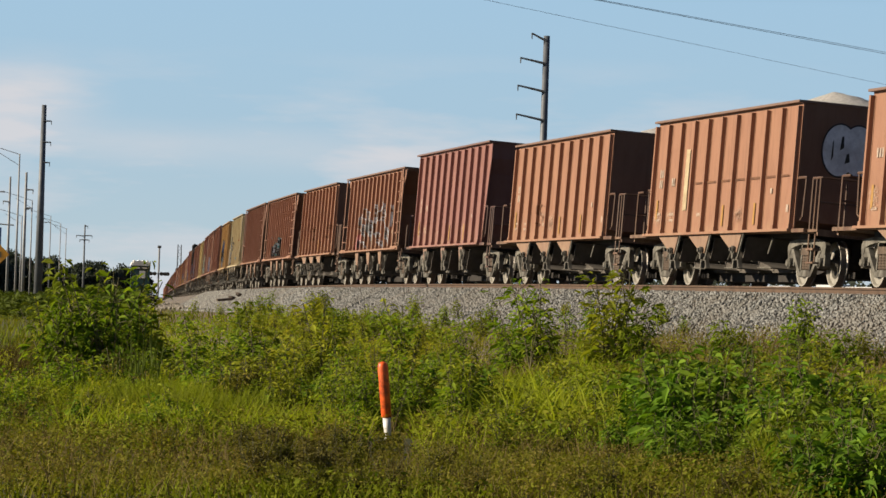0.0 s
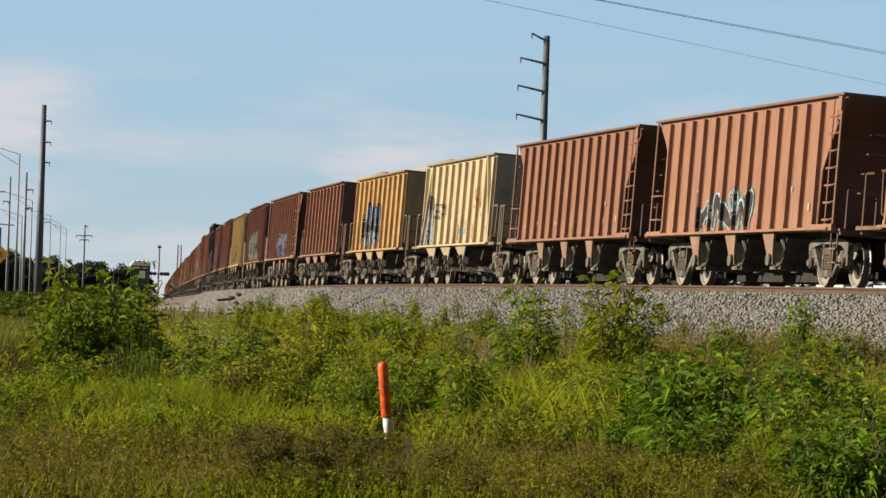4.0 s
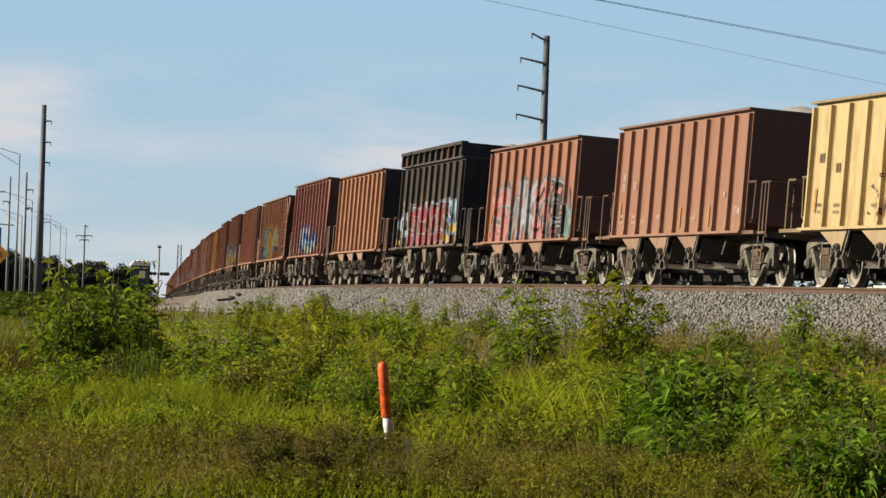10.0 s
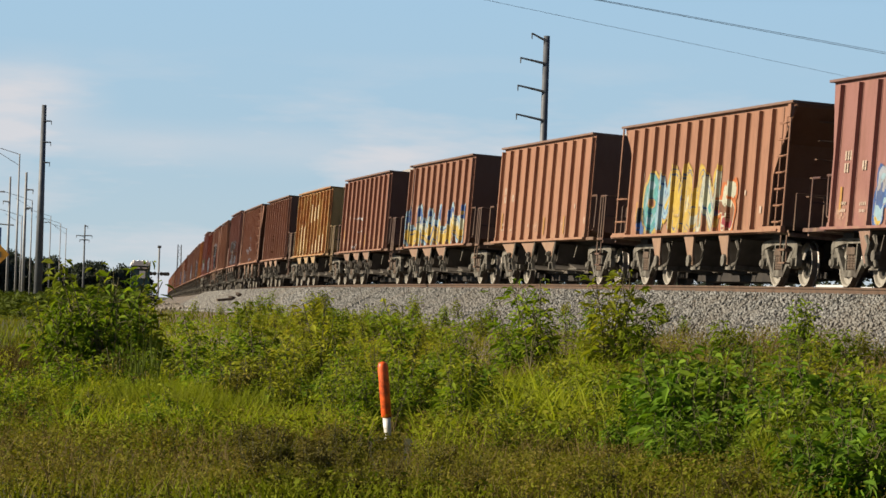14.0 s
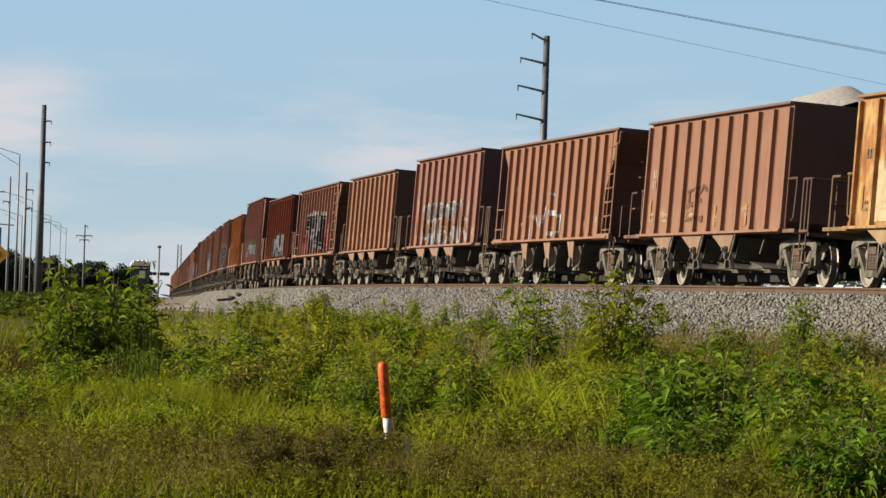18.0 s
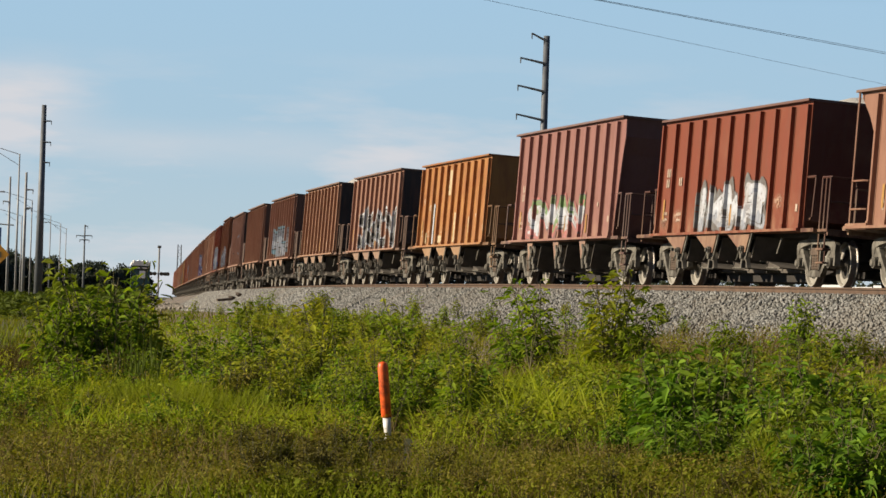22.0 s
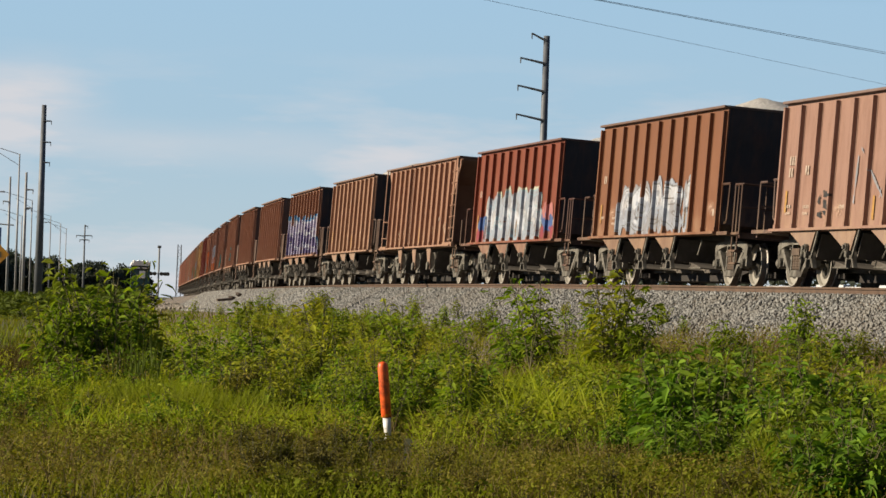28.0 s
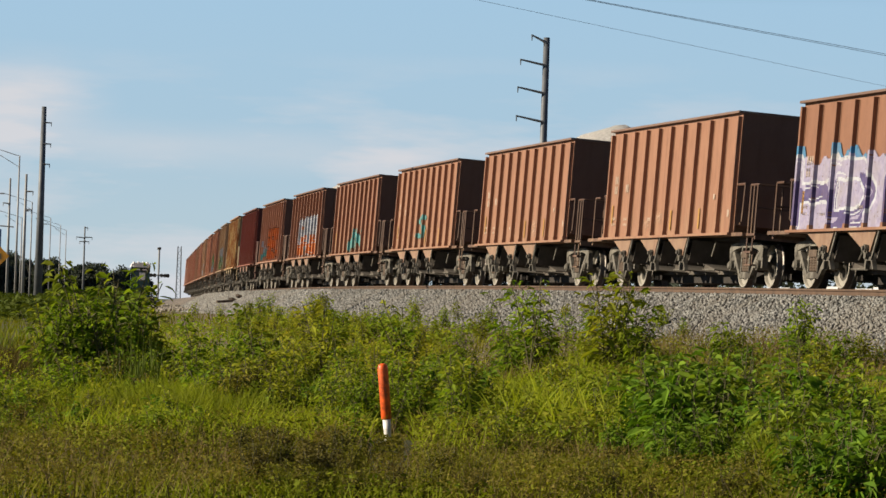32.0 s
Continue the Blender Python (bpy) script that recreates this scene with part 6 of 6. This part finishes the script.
many("ballast_stones", stones, [(0, 1, 4), (1, 2, 4), (2, 3, 4), (3, 0, 4), (1, 0, 5), (2, 1, 5), (3, 2, 5), (0, 3, 5)], STONE, "loose crushed grey ballast stones", "stones")

n = 11000
share, out = srnd.uniform(0.0, 0.04, n), srnd.uniform(3.7, 6.6, n)
ys = np.linspace(40, 90, 2001)
lines = [surface_z(q * ys, ys)[1] for q in np.linspace(0.0, 0.04, 41)]
py = np.array([ys[np.argmin(np.abs(lines[int(round(q * 1000))] - o))] for q, o in zip(share, out)])
px = share * py
centre = np.stack([px, py, surface_z(px, py)[0] + 0.005], 1)
stones = np.einsum("kj,nij->nki", octa, np.linalg.qr(srnd.normal(size=(n, 3, 3)))[0]) * (srnd.uniform(0.6, 1.35, (n, 6, 1)) * srnd.uniform(0.014, 0.05, n)[:, None, None]) + centre[:, None, :]
PINK_STONE = leaf_material("pinkish_earth_and_stone", (0.102, 0.085, 0.066), (0.228, 0.190, 0.150), (0.180, 0.146, 0.113), 0.0, 0.5)
many("loose_stones", stones, [(0, 1, 4), (1, 2, 4), (2, 3, 4), (3, 0, 4), (1, 0, 5), (2, 1, 5), (3, 2, 5), (0, 3, 5)], PINK_STONE, "scattered pinkish stones on bare earth", "stones")


def weed_parts(seed, height, leaf, count, stems, taper=1.0):
    rnd = random.Random(seed)
    st, lf = Form(), Form()
    for _ in range(stems):
        a, t = rnd.uniform(0, 6.28), rnd.uniform(0.05, 0.38)
        h = height * rnd.uniform(0.7, 1.05)
        pts = [Vector((0, 0, 0)) + Vector((math.cos(a) * t * h * u ** 1.4, math.sin(a) * t * h * u ** 1.4, h * u)) + Vector((rnd.uniform(-1, 1), rnd.uniform(-1, 1), 0)) * 0.02 for u in (0, 0.33, 0.66, 1)]
        for p, q, r in zip(pts, pts[1:], (0.011, 0.008, 0.005)):
            st.tube(p, q, r, 4, r * 0.75)
        for k in range(count):
            u = 0.18 + 0.82 * (k + rnd.random()) / count
            i = min(int(u * 3), 2)
            p = pts[i].lerp(pts[i + 1], u * 3 - i)
            b = rnd.uniform(0, 6.28)
            reach = rnd.uniform(0.04, 0.22) * (1.25 - taper * u) * height * (1.0 if taper == 1.0 else 0.55)
            o = Vector((math.cos(b), math.sin(b), rnd.uniform(0.1, 0.7)))
            base = p + o * reach
            if reach > 0.06:
                st.tube(p, base, 0.004, 3)
            L = leaf * rnd.uniform(0.6, 1.25) * (1.15 - 0.45 * u)
            d = Vector((math.cos(b), math.sin(b), rnd.uniform(-0.9, 0.4))).normalized()
            flat, roll = d.cross(Vector((0, 0, 1))).normalized(), rnd.uniform(-1.0, 1.0)
            lift = flat.cross(d)
            side = (flat * math.cos(roll) + lift * math.sin(roll)) * L * rnd.uniform(0.15, 0.23)
            fold = (lift * math.cos(roll) - flat * math.sin(roll)) * L * 0.09
            m1, m2, tip = base + d * L * 0.35, base + d * L * 0.7, base + d * L + Vector((0, 0, -0.18 * L))
            lf.add([base, m1 + side + fold, m2 + side * 0.75 + fold, tip, m2 - side * 0.75 + fold, m1 - side + fold, m1, m2], [(0, 1, 6), (1, 2, 7, 6), (2, 3, 7), (0, 6, 5), (6, 7, 4, 5), (7, 3, 4)])
    return st, lf


WEEDS, WEED_ROWS, TALL_ROWS = [], [], []
WEED_HEIGHT = (1.0, 1.25, 0.8, 1.0, 0.7, 1.4, 0.6, 0.6, 0.45, 0.6, 0.9, 1.5, 1.1)
for k, (h, leaf, count, stems, mat) in enumerate([(1.0, 0.145, 42, 5, LEAF), (1.25, 0.155, 46, 5, LEAF), (0.8, 0.135, 34, 5, LEAF), (1.0, 0.21, 27, 6, LEAF_DARK), (0.7, 0.18, 24, 6, LEAF_DARK), (1.4, 0.15, 36, 4, LEAF), (0.6, 0.13, 24, 6, LEAF),
                                                   (0.6, 0.06, 70, 12, FEATHER), (0.45, 0.05, 60, 14, GRASS), (0.6, 0.06, 80, 12, DULL_LEAF), (0.9, 0.035, 26, 5, DULL_LEAF), (1.5, 0.19, 19, 3, LEAF), (1.1, 0.18, 15, 4, LEAF)]):
    st, lf = weed_parts(40 + k, h, leaf, count, stems, 0.35 if k > 10 else 1.0)
    WEEDS.append((st.mesh("stem", STALK), lf.mesh("foliage", mat), {LEAF: "green leafy weed on the railway bank", LEAF_DARK: "dark broad-leaved weed in rough grass", DULL_LEAF: "dull brown weed with dry seed heads"}.get(mat, "bushy olive-brown feathery weed")))
weed_rnd = random.Random(11)


def weed(kind, x, y, size, spin):
    if abs(x / y + 0.0139) < 0.008 and 26.5 < y < 38.5 or abs(x + 1.5) < 1.4 and abs(y - 37.5) < 0.8 or 0.003 < x / y < 0.034 and y > 43:
        return
    WEED_ROWS.append((kind, x, y, size, spin))


def plant_weed(kind, x, y, size, spin):
    st, lf, label = WEEDS[kind]
    z = float(surface_z(np.array([x]), np.array([y]))[0][0])
    w = thing("weed", label, "weed", "weeds beside the track", at=pose(x, y, z - 0.03, 0, 0, spin))
    w.scale = (size, size, size)
    part("stem", st, w)
    part("foliage", lf, w)


def thicket(rows, label):
    """Many more weeds of the same kinds, joined: rows of kind, x, y, size, turn."""
    for which, name in ((0, "weed_stalks"), (1, "weed_thicket")):
        for kind in sorted({r[0] for r in rows}):
            me = WEEDS[kind][which]
            nv, nl, np_ = len(me.vertices), len(me.loops), len(me.polygons)
            co, li, ls = np.zeros(nv * 3), np.zeros(nl, int), np.zeros(np_, int)
            me.vertices.foreach_get("co", co)
            me.loops.foreach_get("vertex_index", li)
            me.polygons.foreach_get("loop_start", ls)
            co = co.reshape(-1, 3)
            own = [r for r in rows if r[0] == kind]
            out = bpy.data.meshes.new(name)
            vs, lv, starts = [], [], []
            for k, (_, x, y, size, turn) in enumerate(own):
                z = float(surface_z(np.array([x]), np.array([y]))[0][0]) - 0.03
                c, s = math.cos(turn), math.sin(turn)
                vs.append(np.stack([x + size * (co[:, 0] * c - co[:, 1] * s), y + size * (co[:, 0] * s + co[:, 1] * c), z + size * co[:, 2]], 1))
                lv.append(li + k * nv)
                starts.append(ls + k * nl)
            out.vertices.add(nv * len(own))
            out.vertices.foreach_set("co", np.concatenate(vs).ravel())
            out.loops.add(nl * len(own))
            out.loops.foreach_set("vertex_index", np.concatenate(lv))
            out.polygons.add(np_ * len(own))
            out.polygons.foreach_set("loop_start", np.concatenate(starts))
            out.materials.append(me.materials[0])
            out.update(calc_edges=True)
            thing(name, label, "weeds", kind="stuff", data=out)


def weed_band(n, x0, x1, out0, out1, kinds, size0, size1):
    """Weeds between two distances from the track, over a stretch of it."""
    for _ in range(n):
        s, out = weed_rnd.uniform(x0, x1), weed_rnd.uniform(out0, out1)
        p, a = track(s, 0, 0)
        weed(weed_rnd.choice(kinds), p.x - math.cos(a) * out, p.y - math.sin(a) * out, weed_rnd.uniform(size0, size1), weed_rnd.uniform(0, 360))


TIE_MESH = Form().box(-1.3, 1.3, -0.115, 0.115, -0.18, 0.0).mesh("tie", TIE_WOOD)


def weed_stand(n, x0, x1, y0, y1, kinds, low, high):
    """Weeds of given height between two lines of sight and two distances."""
    for _ in range(n):
        y, kind = weed_rnd.uniform(y0, y1), weed_rnd.choice(kinds)
        weed(kind, weed_rnd.uniform(x0, x1) * y, y, weed_rnd.uniform(low, high) / WEED_HEIGHT[kind], weed_rnd.uniform(0, 360))


def weed_patch(n, x0, x1, y0, y1, kinds, size0, size1):
    """Weeds between two lines of sight (x as a share of y) and two distances."""
    for _ in range(n):
        y = weed_rnd.uniform(y0, y1)
        weed(weed_rnd.choice(kinds), weed_rnd.uniform(x0, x1) * y, y, weed_rnd.uniform(size0, size1), weed_rnd.uniform(0, 360))


weed_stand(105, -0.08, 0.004, 45, 60, (0, 1, 2, 1, 5), 0.4, 0.95)      # the middle band
weed_stand(8, -0.112, -0.096, 46, 54, (0, 1, 5, 1, 2), 0.6, 1.25)       # tall clump
weed_stand(11, -0.100, -0.083, 46, 53, (0, 1, 2, 5, 3), 0.6, 1.25)
weed_stand(26, -0.110, -0.05, 43, 47, (0, 2, 6, 9), 0.4, 0.85)
weed_stand(10, -0.112, -0.084, 48, 52, (1, 12, 0), 1.15, 1.6)
weed_patch(22, -0.118, -0.05, 41, 45, (7, 8, 6, 6), 0.8, 1.2)        # feathery skirts before it
weed_stand(14, -0.056, -0.03, 56, 70, (0, 1, 2), 0.4, 0.7)
weed_patch(62, -0.056, -0.018, 25.2, 31.0, (9, 7, 7, 9), 0.35, 0.8)             # dull feathery clump
weed_stand(30, 0.058, 0.09, 33, 39, (3, 4, 3), 0.45, 1.15)
weed_stand(34, 0.09, 0.135, 32, 40, (3, 4, 3, 0), 0.4, 1.1)
weed_stand(3, 0.078, 0.106, 38, 43, (10,), 0.9, 1.2)              # dry seed heads
weed_stand(6, -0.03, 0.13, 40, 50, (10,), 0.7, 1.0)
weed_stand(22, 0.036, 0.135, 40, 49, (0, 2, 3, 6, 4), 0.35, 0.75)
weed_stand(16, 0.063, 0.084, 29.5, 33, (3, 4, 3), 0.35, 0.75)
weed_patch(26, 0.086, 0.137, 28.5, 33, (3, 4, 4), 0.6, 1.0)
weed_patch(26, 0.104, 0.134, 25.0, 29, (3, 4, 4, 2), 0.5, 0.85)
weed_patch(40, -0.02, 0.1, 25.0, 30.0, (9, 7, 8), 0.4, 0.7)
weed_patch(16, -0.03, 0.05, 38, 46, (2, 6, 4), 0.5, 0.8)
weed_patch(18, -0.13, -0.03, 40, 47, (2, 6, 2), 0.5, 0.8)
weed_patch(24, -0.06, 0.06, 28, 37, (7, 8, 7), 0.4, 0.7)               # feathery tufts
weed_patch(12, -0.125, -0.06, 30, 40, (7, 8), 0.5, 0.8)
weed_band(20, -14, 45, 4.2, 7.5, (0, 1, 2, 5, 6), 0.6, 1.0)


def weed_by_ballast(share, out, kind, size):
    """A weed at a distance from the track, on one line of sight."""
    ys = np.linspace(40, 200, 1601)
    y = float(ys[np.argmin(np.abs(surface_z(share * ys, ys)[1] - out))])
    TALL_ROWS.append((kind, share * y, y, size, weed_rnd.uniform(0, 360)))


for share, out, kind, size in ((0.005, 3.4, 5, 0.5), (0.014, 4.0, 2, 0.8), (0.009, 4.6, 6, 0.7), (0.012, 5.2, 2, 0.8), (0.018, 5.6, 6, 0.8), (0.021, 5.0, 6, 0.5), (0.036, 2.9, 6, 0.6), (0.064, 3.1, 6, 0.7), (0.070, 3.4, 2, 0.5),
                               (-0.05, 4.0, 0, 0.8), (-0.034, 3.8, 1, 0.75), (-0.007, 3.7, 0, 0.7)):
    weed_by_ballast(share, out, kind, size)


def weed_clump(n, share, half, far, kinds, high):
    """A few tall weeds round one line of sight, the tallest in the middle."""
    for k in range(n):
        d = 0.0 if n == 1 else -1 + 2 * k / (n - 1) + weed_rnd.uniform(-0.15, 0.15)
        y, kind = far + weed_rnd.uniform(-1.3, 1.3), kinds[(n // 2 + k) % len(kinds)]
        tall = high * (1 - 0.5 * abs(d) ** 1.3) * weed_rnd.uniform(0.94, 1.04)
        TALL_ROWS.append((kind, (share + half * d) * y, y, tall / WEED_HEIGHT[kind], weed_rnd.uniform(0, 360)))


AIRY, LEAFY, BROAD = (12, 11, 0), (0, 12), (1, 3)
for clump in ((5, 0.0255, 0.006, 60, AIRY, 2.0), (6, 0.0505, 0.008, 56, AIRY, 1.95), (4, 0.085, 0.005, 52.5, BROAD, 1.05), (3, 0.1045, 0.003, 52, BROAD, 1.25), (4, 0.12, 0.007, 50, BROAD, 0.8),
              (6, -0.1005, 0.006, 49, AIRY, 2.0), (6, -0.0905, 0.007, 49, AIRY, 2.0), (3, -0.1105, 0.003, 49, LEAFY, 1.45), (3, 0.0045, 0.0035, 62, LEAFY, 1.05), (3, -0.0525, 0.003, 55, AIRY, 1.45),
              (3, -0.0335, 0.003, 55, AIRY, 1.5), (3, -0.009, 0.003, 56, AIRY, 1.5), (3, -0.069, 0.003, 55, LEAFY, 1.25), (2, -0.0225, 0.002, 56, LEAFY, 1.25), (2, -0.043, 0.002, 54, LEAFY, 1.1)):
    weed_clump(*clump)
rows = []
for _ in range(170):
    share, out = weed_rnd.uniform(-0.085, 0.004), weed_rnd.uniform(4.3, 8.5)
    ys = np.linspace(40, 200, 801)
    y = float(ys[np.argmin(np.abs(surface_z(share * ys, ys)[1] - out))])
    if share > -0.057 or out > 7.0:          # the pale service strip stays bare
        rows.append((weed_rnd.choice((0, 1, 2)), share * y, y, weed_rnd.uniform(0.32, 0.62), weed_rnd.uniform(0, 6.28)))
for _ in range(70):
    y = weed_rnd.uniform(60, 120)
    share = weed_rnd.uniform(-0.135, -0.092)
    rows.append((weed_rnd.choice((0, 1, 2)), share * y, y, weed_rnd.uniform(0.7, 1.0) * (1.0 if share > -0.115 else 0.4), weed_rnd.uniform(0, 6.28)))
for _ in range(150):
    y = weed_rnd.uniform(44, 58)
    rows.append((weed_rnd.choice((0, 1, 2, 0)), weed_rnd.uniform(-0.08, 0.02) * y, y, weed_rnd.uniform(0.35, 0.7), weed_rnd.uniform(0, 6.28)))
WEED_ROWS.sort(key=lambda r: r[2])          # the nearest ones are things of their own
for r in TALL_ROWS + WEED_ROWS[:245]:
    plant_weed(*r)
rows += [(k, x, y, size, math.radians(spin)) for k, x, y, size, spin in WEED_ROWS[245:]]
rows = [r for r in rows if not 0.003 < r[1] / r[2] < 0.034]
for _ in range(330):          # small leafy weeds standing in the rough grass
    y, share = weed_rnd.uniform(33, 47), weed_rnd.uniform(-0.13, 0.075)
    if abs(share + 0.077) < 0.022 and 36.5 < y or abs(share + 0.0139) < 0.008 and y < 38.5 or abs(share + 0.045) < 0.02 and y < 36:
        continue
    rows.append((weed_rnd.choice((2, 6, 4, 0, 6)), share * y, y, weed_rnd.uniform(0.35, 0.75), weed_rnd.uniform(0, 6.28)))
for _ in range(110):          # taller ones towards the bank
    share = weed_rnd.choice((weed_rnd.uniform(-0.035, 0.012), weed_rnd.uniform(-0.035, 0.012), weed_rnd.uniform(0.03, 0.065)))
    y = weed_rnd.uniform(39, 49)
    if not (abs(share + 0.0139) < 0.006 and y < 40):
        rows.append((weed_rnd.choice((0, 1, 2, 3)), share * y, y, weed_rnd.uniform(0.5, 0.85), weed_rnd.uniform(0, 6.28)))
rows = [r for r in rows if not (abs(r[1] + 1.5) < 1.4 and abs(r[2] - 37.5) < 0.8)]          # open ground beside the marker
thicket(rows, "thicket of green leafy weeds along the bank")

# loose pale stones along the service strip
n = 7000
ls, lo = srnd.uniform(86, 190, n), srnd.uniform(2.6, 8.6, n)
lx, ly, lz, la = (np.interp(ls, S_GRID, g) for g in (TRACK_X, TRACK_Y, TRACK_Z, TURN))
centre = np.stack([lx - np.cos(la) * lo, ly - np.sin(la) * lo, lz + np.interp(lo, (2.7, 3.4, 4.6, 6.4, 9.2), (-1.0, -0.74, -0.82, -1.32, -2.0)) - 0.18 * np.clip((118 - ls) / 20, 0, 1)], 1)
stones = np.einsum("kj,nij->nki", octa, np.linalg.qr(srnd.normal(size=(n, 3, 3)))[0]) * (srnd.uniform(0.6, 1.35, (n, 6, 1)) * srnd.uniform(0.03, 0.09, n)[:, None, None]) + centre[:, None, :]
many("pale_stones", stones, [(0, 1, 4), (1, 2, 4), (2, 3, 4), (3, 0, 4), (1, 0, 5), (2, 1, 5), (3, 2, 5), (0, 3, 5)], PALE_DIRT, "pale broken stones along the service strip", "stones")

# dark brush and white barriers beyond the track
far_side = np.random.RandomState(51)
n = 20000
bs, bo = far_side.uniform(-35, 150, n), -far_side.uniform(3.3, 4.6, n)
bx, by, bz, ba = (np.interp(bs, S_GRID, g) for g in (TRACK_X, TRACK_Y, TRACK_Z, TURN))
pts = np.stack([bx - np.cos(ba) * bo, by - np.sin(ba) * bo, bz - 0.75, (0.85 + 0.2 * np.sin(bs * 0.7) * np.sin(bs * 0.23)) * np.where((bs > -14) & (bs < 24), 0.52, 1.0)], 1)
herbs(52, pts, 1.45, 0.22, TREE_LEAF, "brush", "dense dark green brush beyond the railway track")
bs, bo = far_side.uniform(10, 75, 9000), -far_side.uniform(14, 15.8, 9000)
bx, by, bz, ba = (np.interp(bs, S_GRID, g) for g in (TRACK_X, TRACK_Y, TRACK_Z, TURN))
herbs(53, np.stack([bx - np.cos(ba) * bo, by - np.sin(ba) * bo, bz - 0.7, np.ones(9000)], 1), 2.3, 0.28, TREE_LEAF, "far_brush", "dark green brush behind white concrete barriers")
for s, length, high in ((18.4, 2.6, 0.40), (21.2, 2.7, 0.46), (24.0, 2.6, 0.42), (26.9, 2.8, 0.48), (29.8, 2.6, 0.38), (32.6, 2.7, 0.45), (35.5, 2.6, 0.41), (38.6, 2.8, 0.46), (41.6, 2.6, 0.36), (44.4, 2.7, 0.42)):
    q, a = track(s)
    barrier = thing("concrete_barrier", "sunlit white concrete barrier beyond the track", "barrier", "white barriers beyond the track", at=pose(q.x + math.cos(a) * 11, q.y + math.sin(a) * 11, q.z - 0.72, 0, 0, math.degrees(a) + 90))
    part("barrier", Form().prism([(-0.3, 0), (0.3, 0), (0.24, 0.12), (0.12, 0.4), (0.1, 0.65 + high), (-0.1, 0.65 + high), (-0.12, 0.4), (-0.24, 0.12)], -length / 2, length / 2).mesh("barrier", WHITE_SLAB), barrier, "", pose(0, 0, 0, 0, 0, 90))

# old timber ties dumped by the ballast
p, a = track(68)
pile = thing("timber_pile", "small pile of dark old timber ties", "timber pile", at=pose(p.x - math.cos(a) * 2.45, p.y - math.sin(a) * 2.45, p.z - 0.5, 0, 0, math.degrees(a)))
for x, y, z, r, tip in ((-0.3, 0, -0.03, 70, 4), (0.1, 0.1, 0.0, 40, -8), (0.35, -0.3, -0.02, 110, 6), (0.0, 0.0, 0.06, 65, 14), (-0.6, -0.5, -0.1, 20, -5), (0.25, 0.4, 0.02, 135, -16)):
    part("timber", Form().box(-0.42, 0.48, -0.06, 0.07, 0, 0.10).mesh("timber", TIE_WOOD), pile, "", pose(x, y, z, 0, tip, r))


# timber ties under the rails
for k in range(240):
    p, a = track(-24 + k * 0.55)
    part("tie", TIE_MESH, railway, "", Matrix.Translation((p.x, p.y, p.z - 0.175)) @ pose(0, 0, 0, 0, 0, math.degrees(a)) @ Matrix.Rotation(CANT, 4, "Y"))

# far trees
def tree(x, y, h, seed):
    rnd = random.Random(seed)
    z = float(field_z(y)) - 0.1
    t = thing("tree", "dark green far broadleaf tree", "tree", "far trees by the road", at=pose(x, y, z))
    st, lf = Form(), Form()
    st.tube((0, 0, 0), (0.1, 0, h * 0.55), 0.25, 7, 0.14)
    for _ in range(6):
        a = rnd.uniform(0, 6.28)
        st.tube((0.1, 0, h * rnd.uniform(0.3, 0.55)), (math.cos(a) * h * 0.3, math.sin(a) * h * 0.3, h * rnd.uniform(0.6, 0.85)), 0.1, 5, 0.04)
    clumps = []
    for _ in range(15):          # an uneven crown of separate clumps
        a, u = rnd.uniform(0, 6.28), rnd.random()
        r = h * 0.36 * math.sqrt(rnd.random()) * (1.15 - 0.7 * u)
        clumps.append((math.cos(a) * r, math.sin(a) * r, h * (0.14 + 0.76 * u), h * rnd.uniform(0.09, 0.17)))
    for cx, cy, cz, size in clumps:
        for _ in range(190):
            d = Vector((rnd.gauss(0, 1), rnd.gauss(0, 1), rnd.gauss(0, 0.75)))
            p = Vector((cx, cy, cz)) + d.normalized() * size * rnd.random() ** 0.4
            d = Vector((rnd.uniform(-1, 1), rnd.uniform(-1, 1), rnd.uniform(-1, 1))).normalized()
            q = d.orthogonal().normalized()
            s = rnd.uniform(0.12, 0.34)
            lf.add([p - d * s, p + q * s * 0.6, p + d * s, p - q * s * 0.6], [(0, 1, 2, 3)])
    part("trunk", st.mesh("trunk", BARK), t)
    part("crown", lf.mesh("crown", TREE_LEAF), t)


tree_rnd = random.Random(21)
for k in range(62):
    u = k / 61
    top = 12.6 - 2.6 * min(u / 0.3, 1) - 1.9 * max(0.0, u - 0.3) / 0.7 + 1.6 * math.exp(-((u - 0.33) / 0.03) ** 2)
    tree(-95 + 37.5 * u + tree_rnd.uniform(-1, 1), 650 + tree_rnd.uniform(-15, 40), top * tree_rnd.uniform(0.78, 1.08), 100 + k)
roadside = np.random.RandomState(61)
ry = roadside.uniform(150, 215, 9000)
rx = roadside.uniform(-0.135, -0.085, 9000) * ry
herbs(62, np.stack([rx, ry, np.zeros(9000), (0.85 + 0.2 * np.sin(rx * 0.9) * np.sin(ry * 0.3)) * np.interp(rx / ry, (-0.117, -0.110), (0.75, 1.0))], 1), 1.75, 0.3, SEDGE, "roadside_brush", "tall green brush along the far road")
motions()
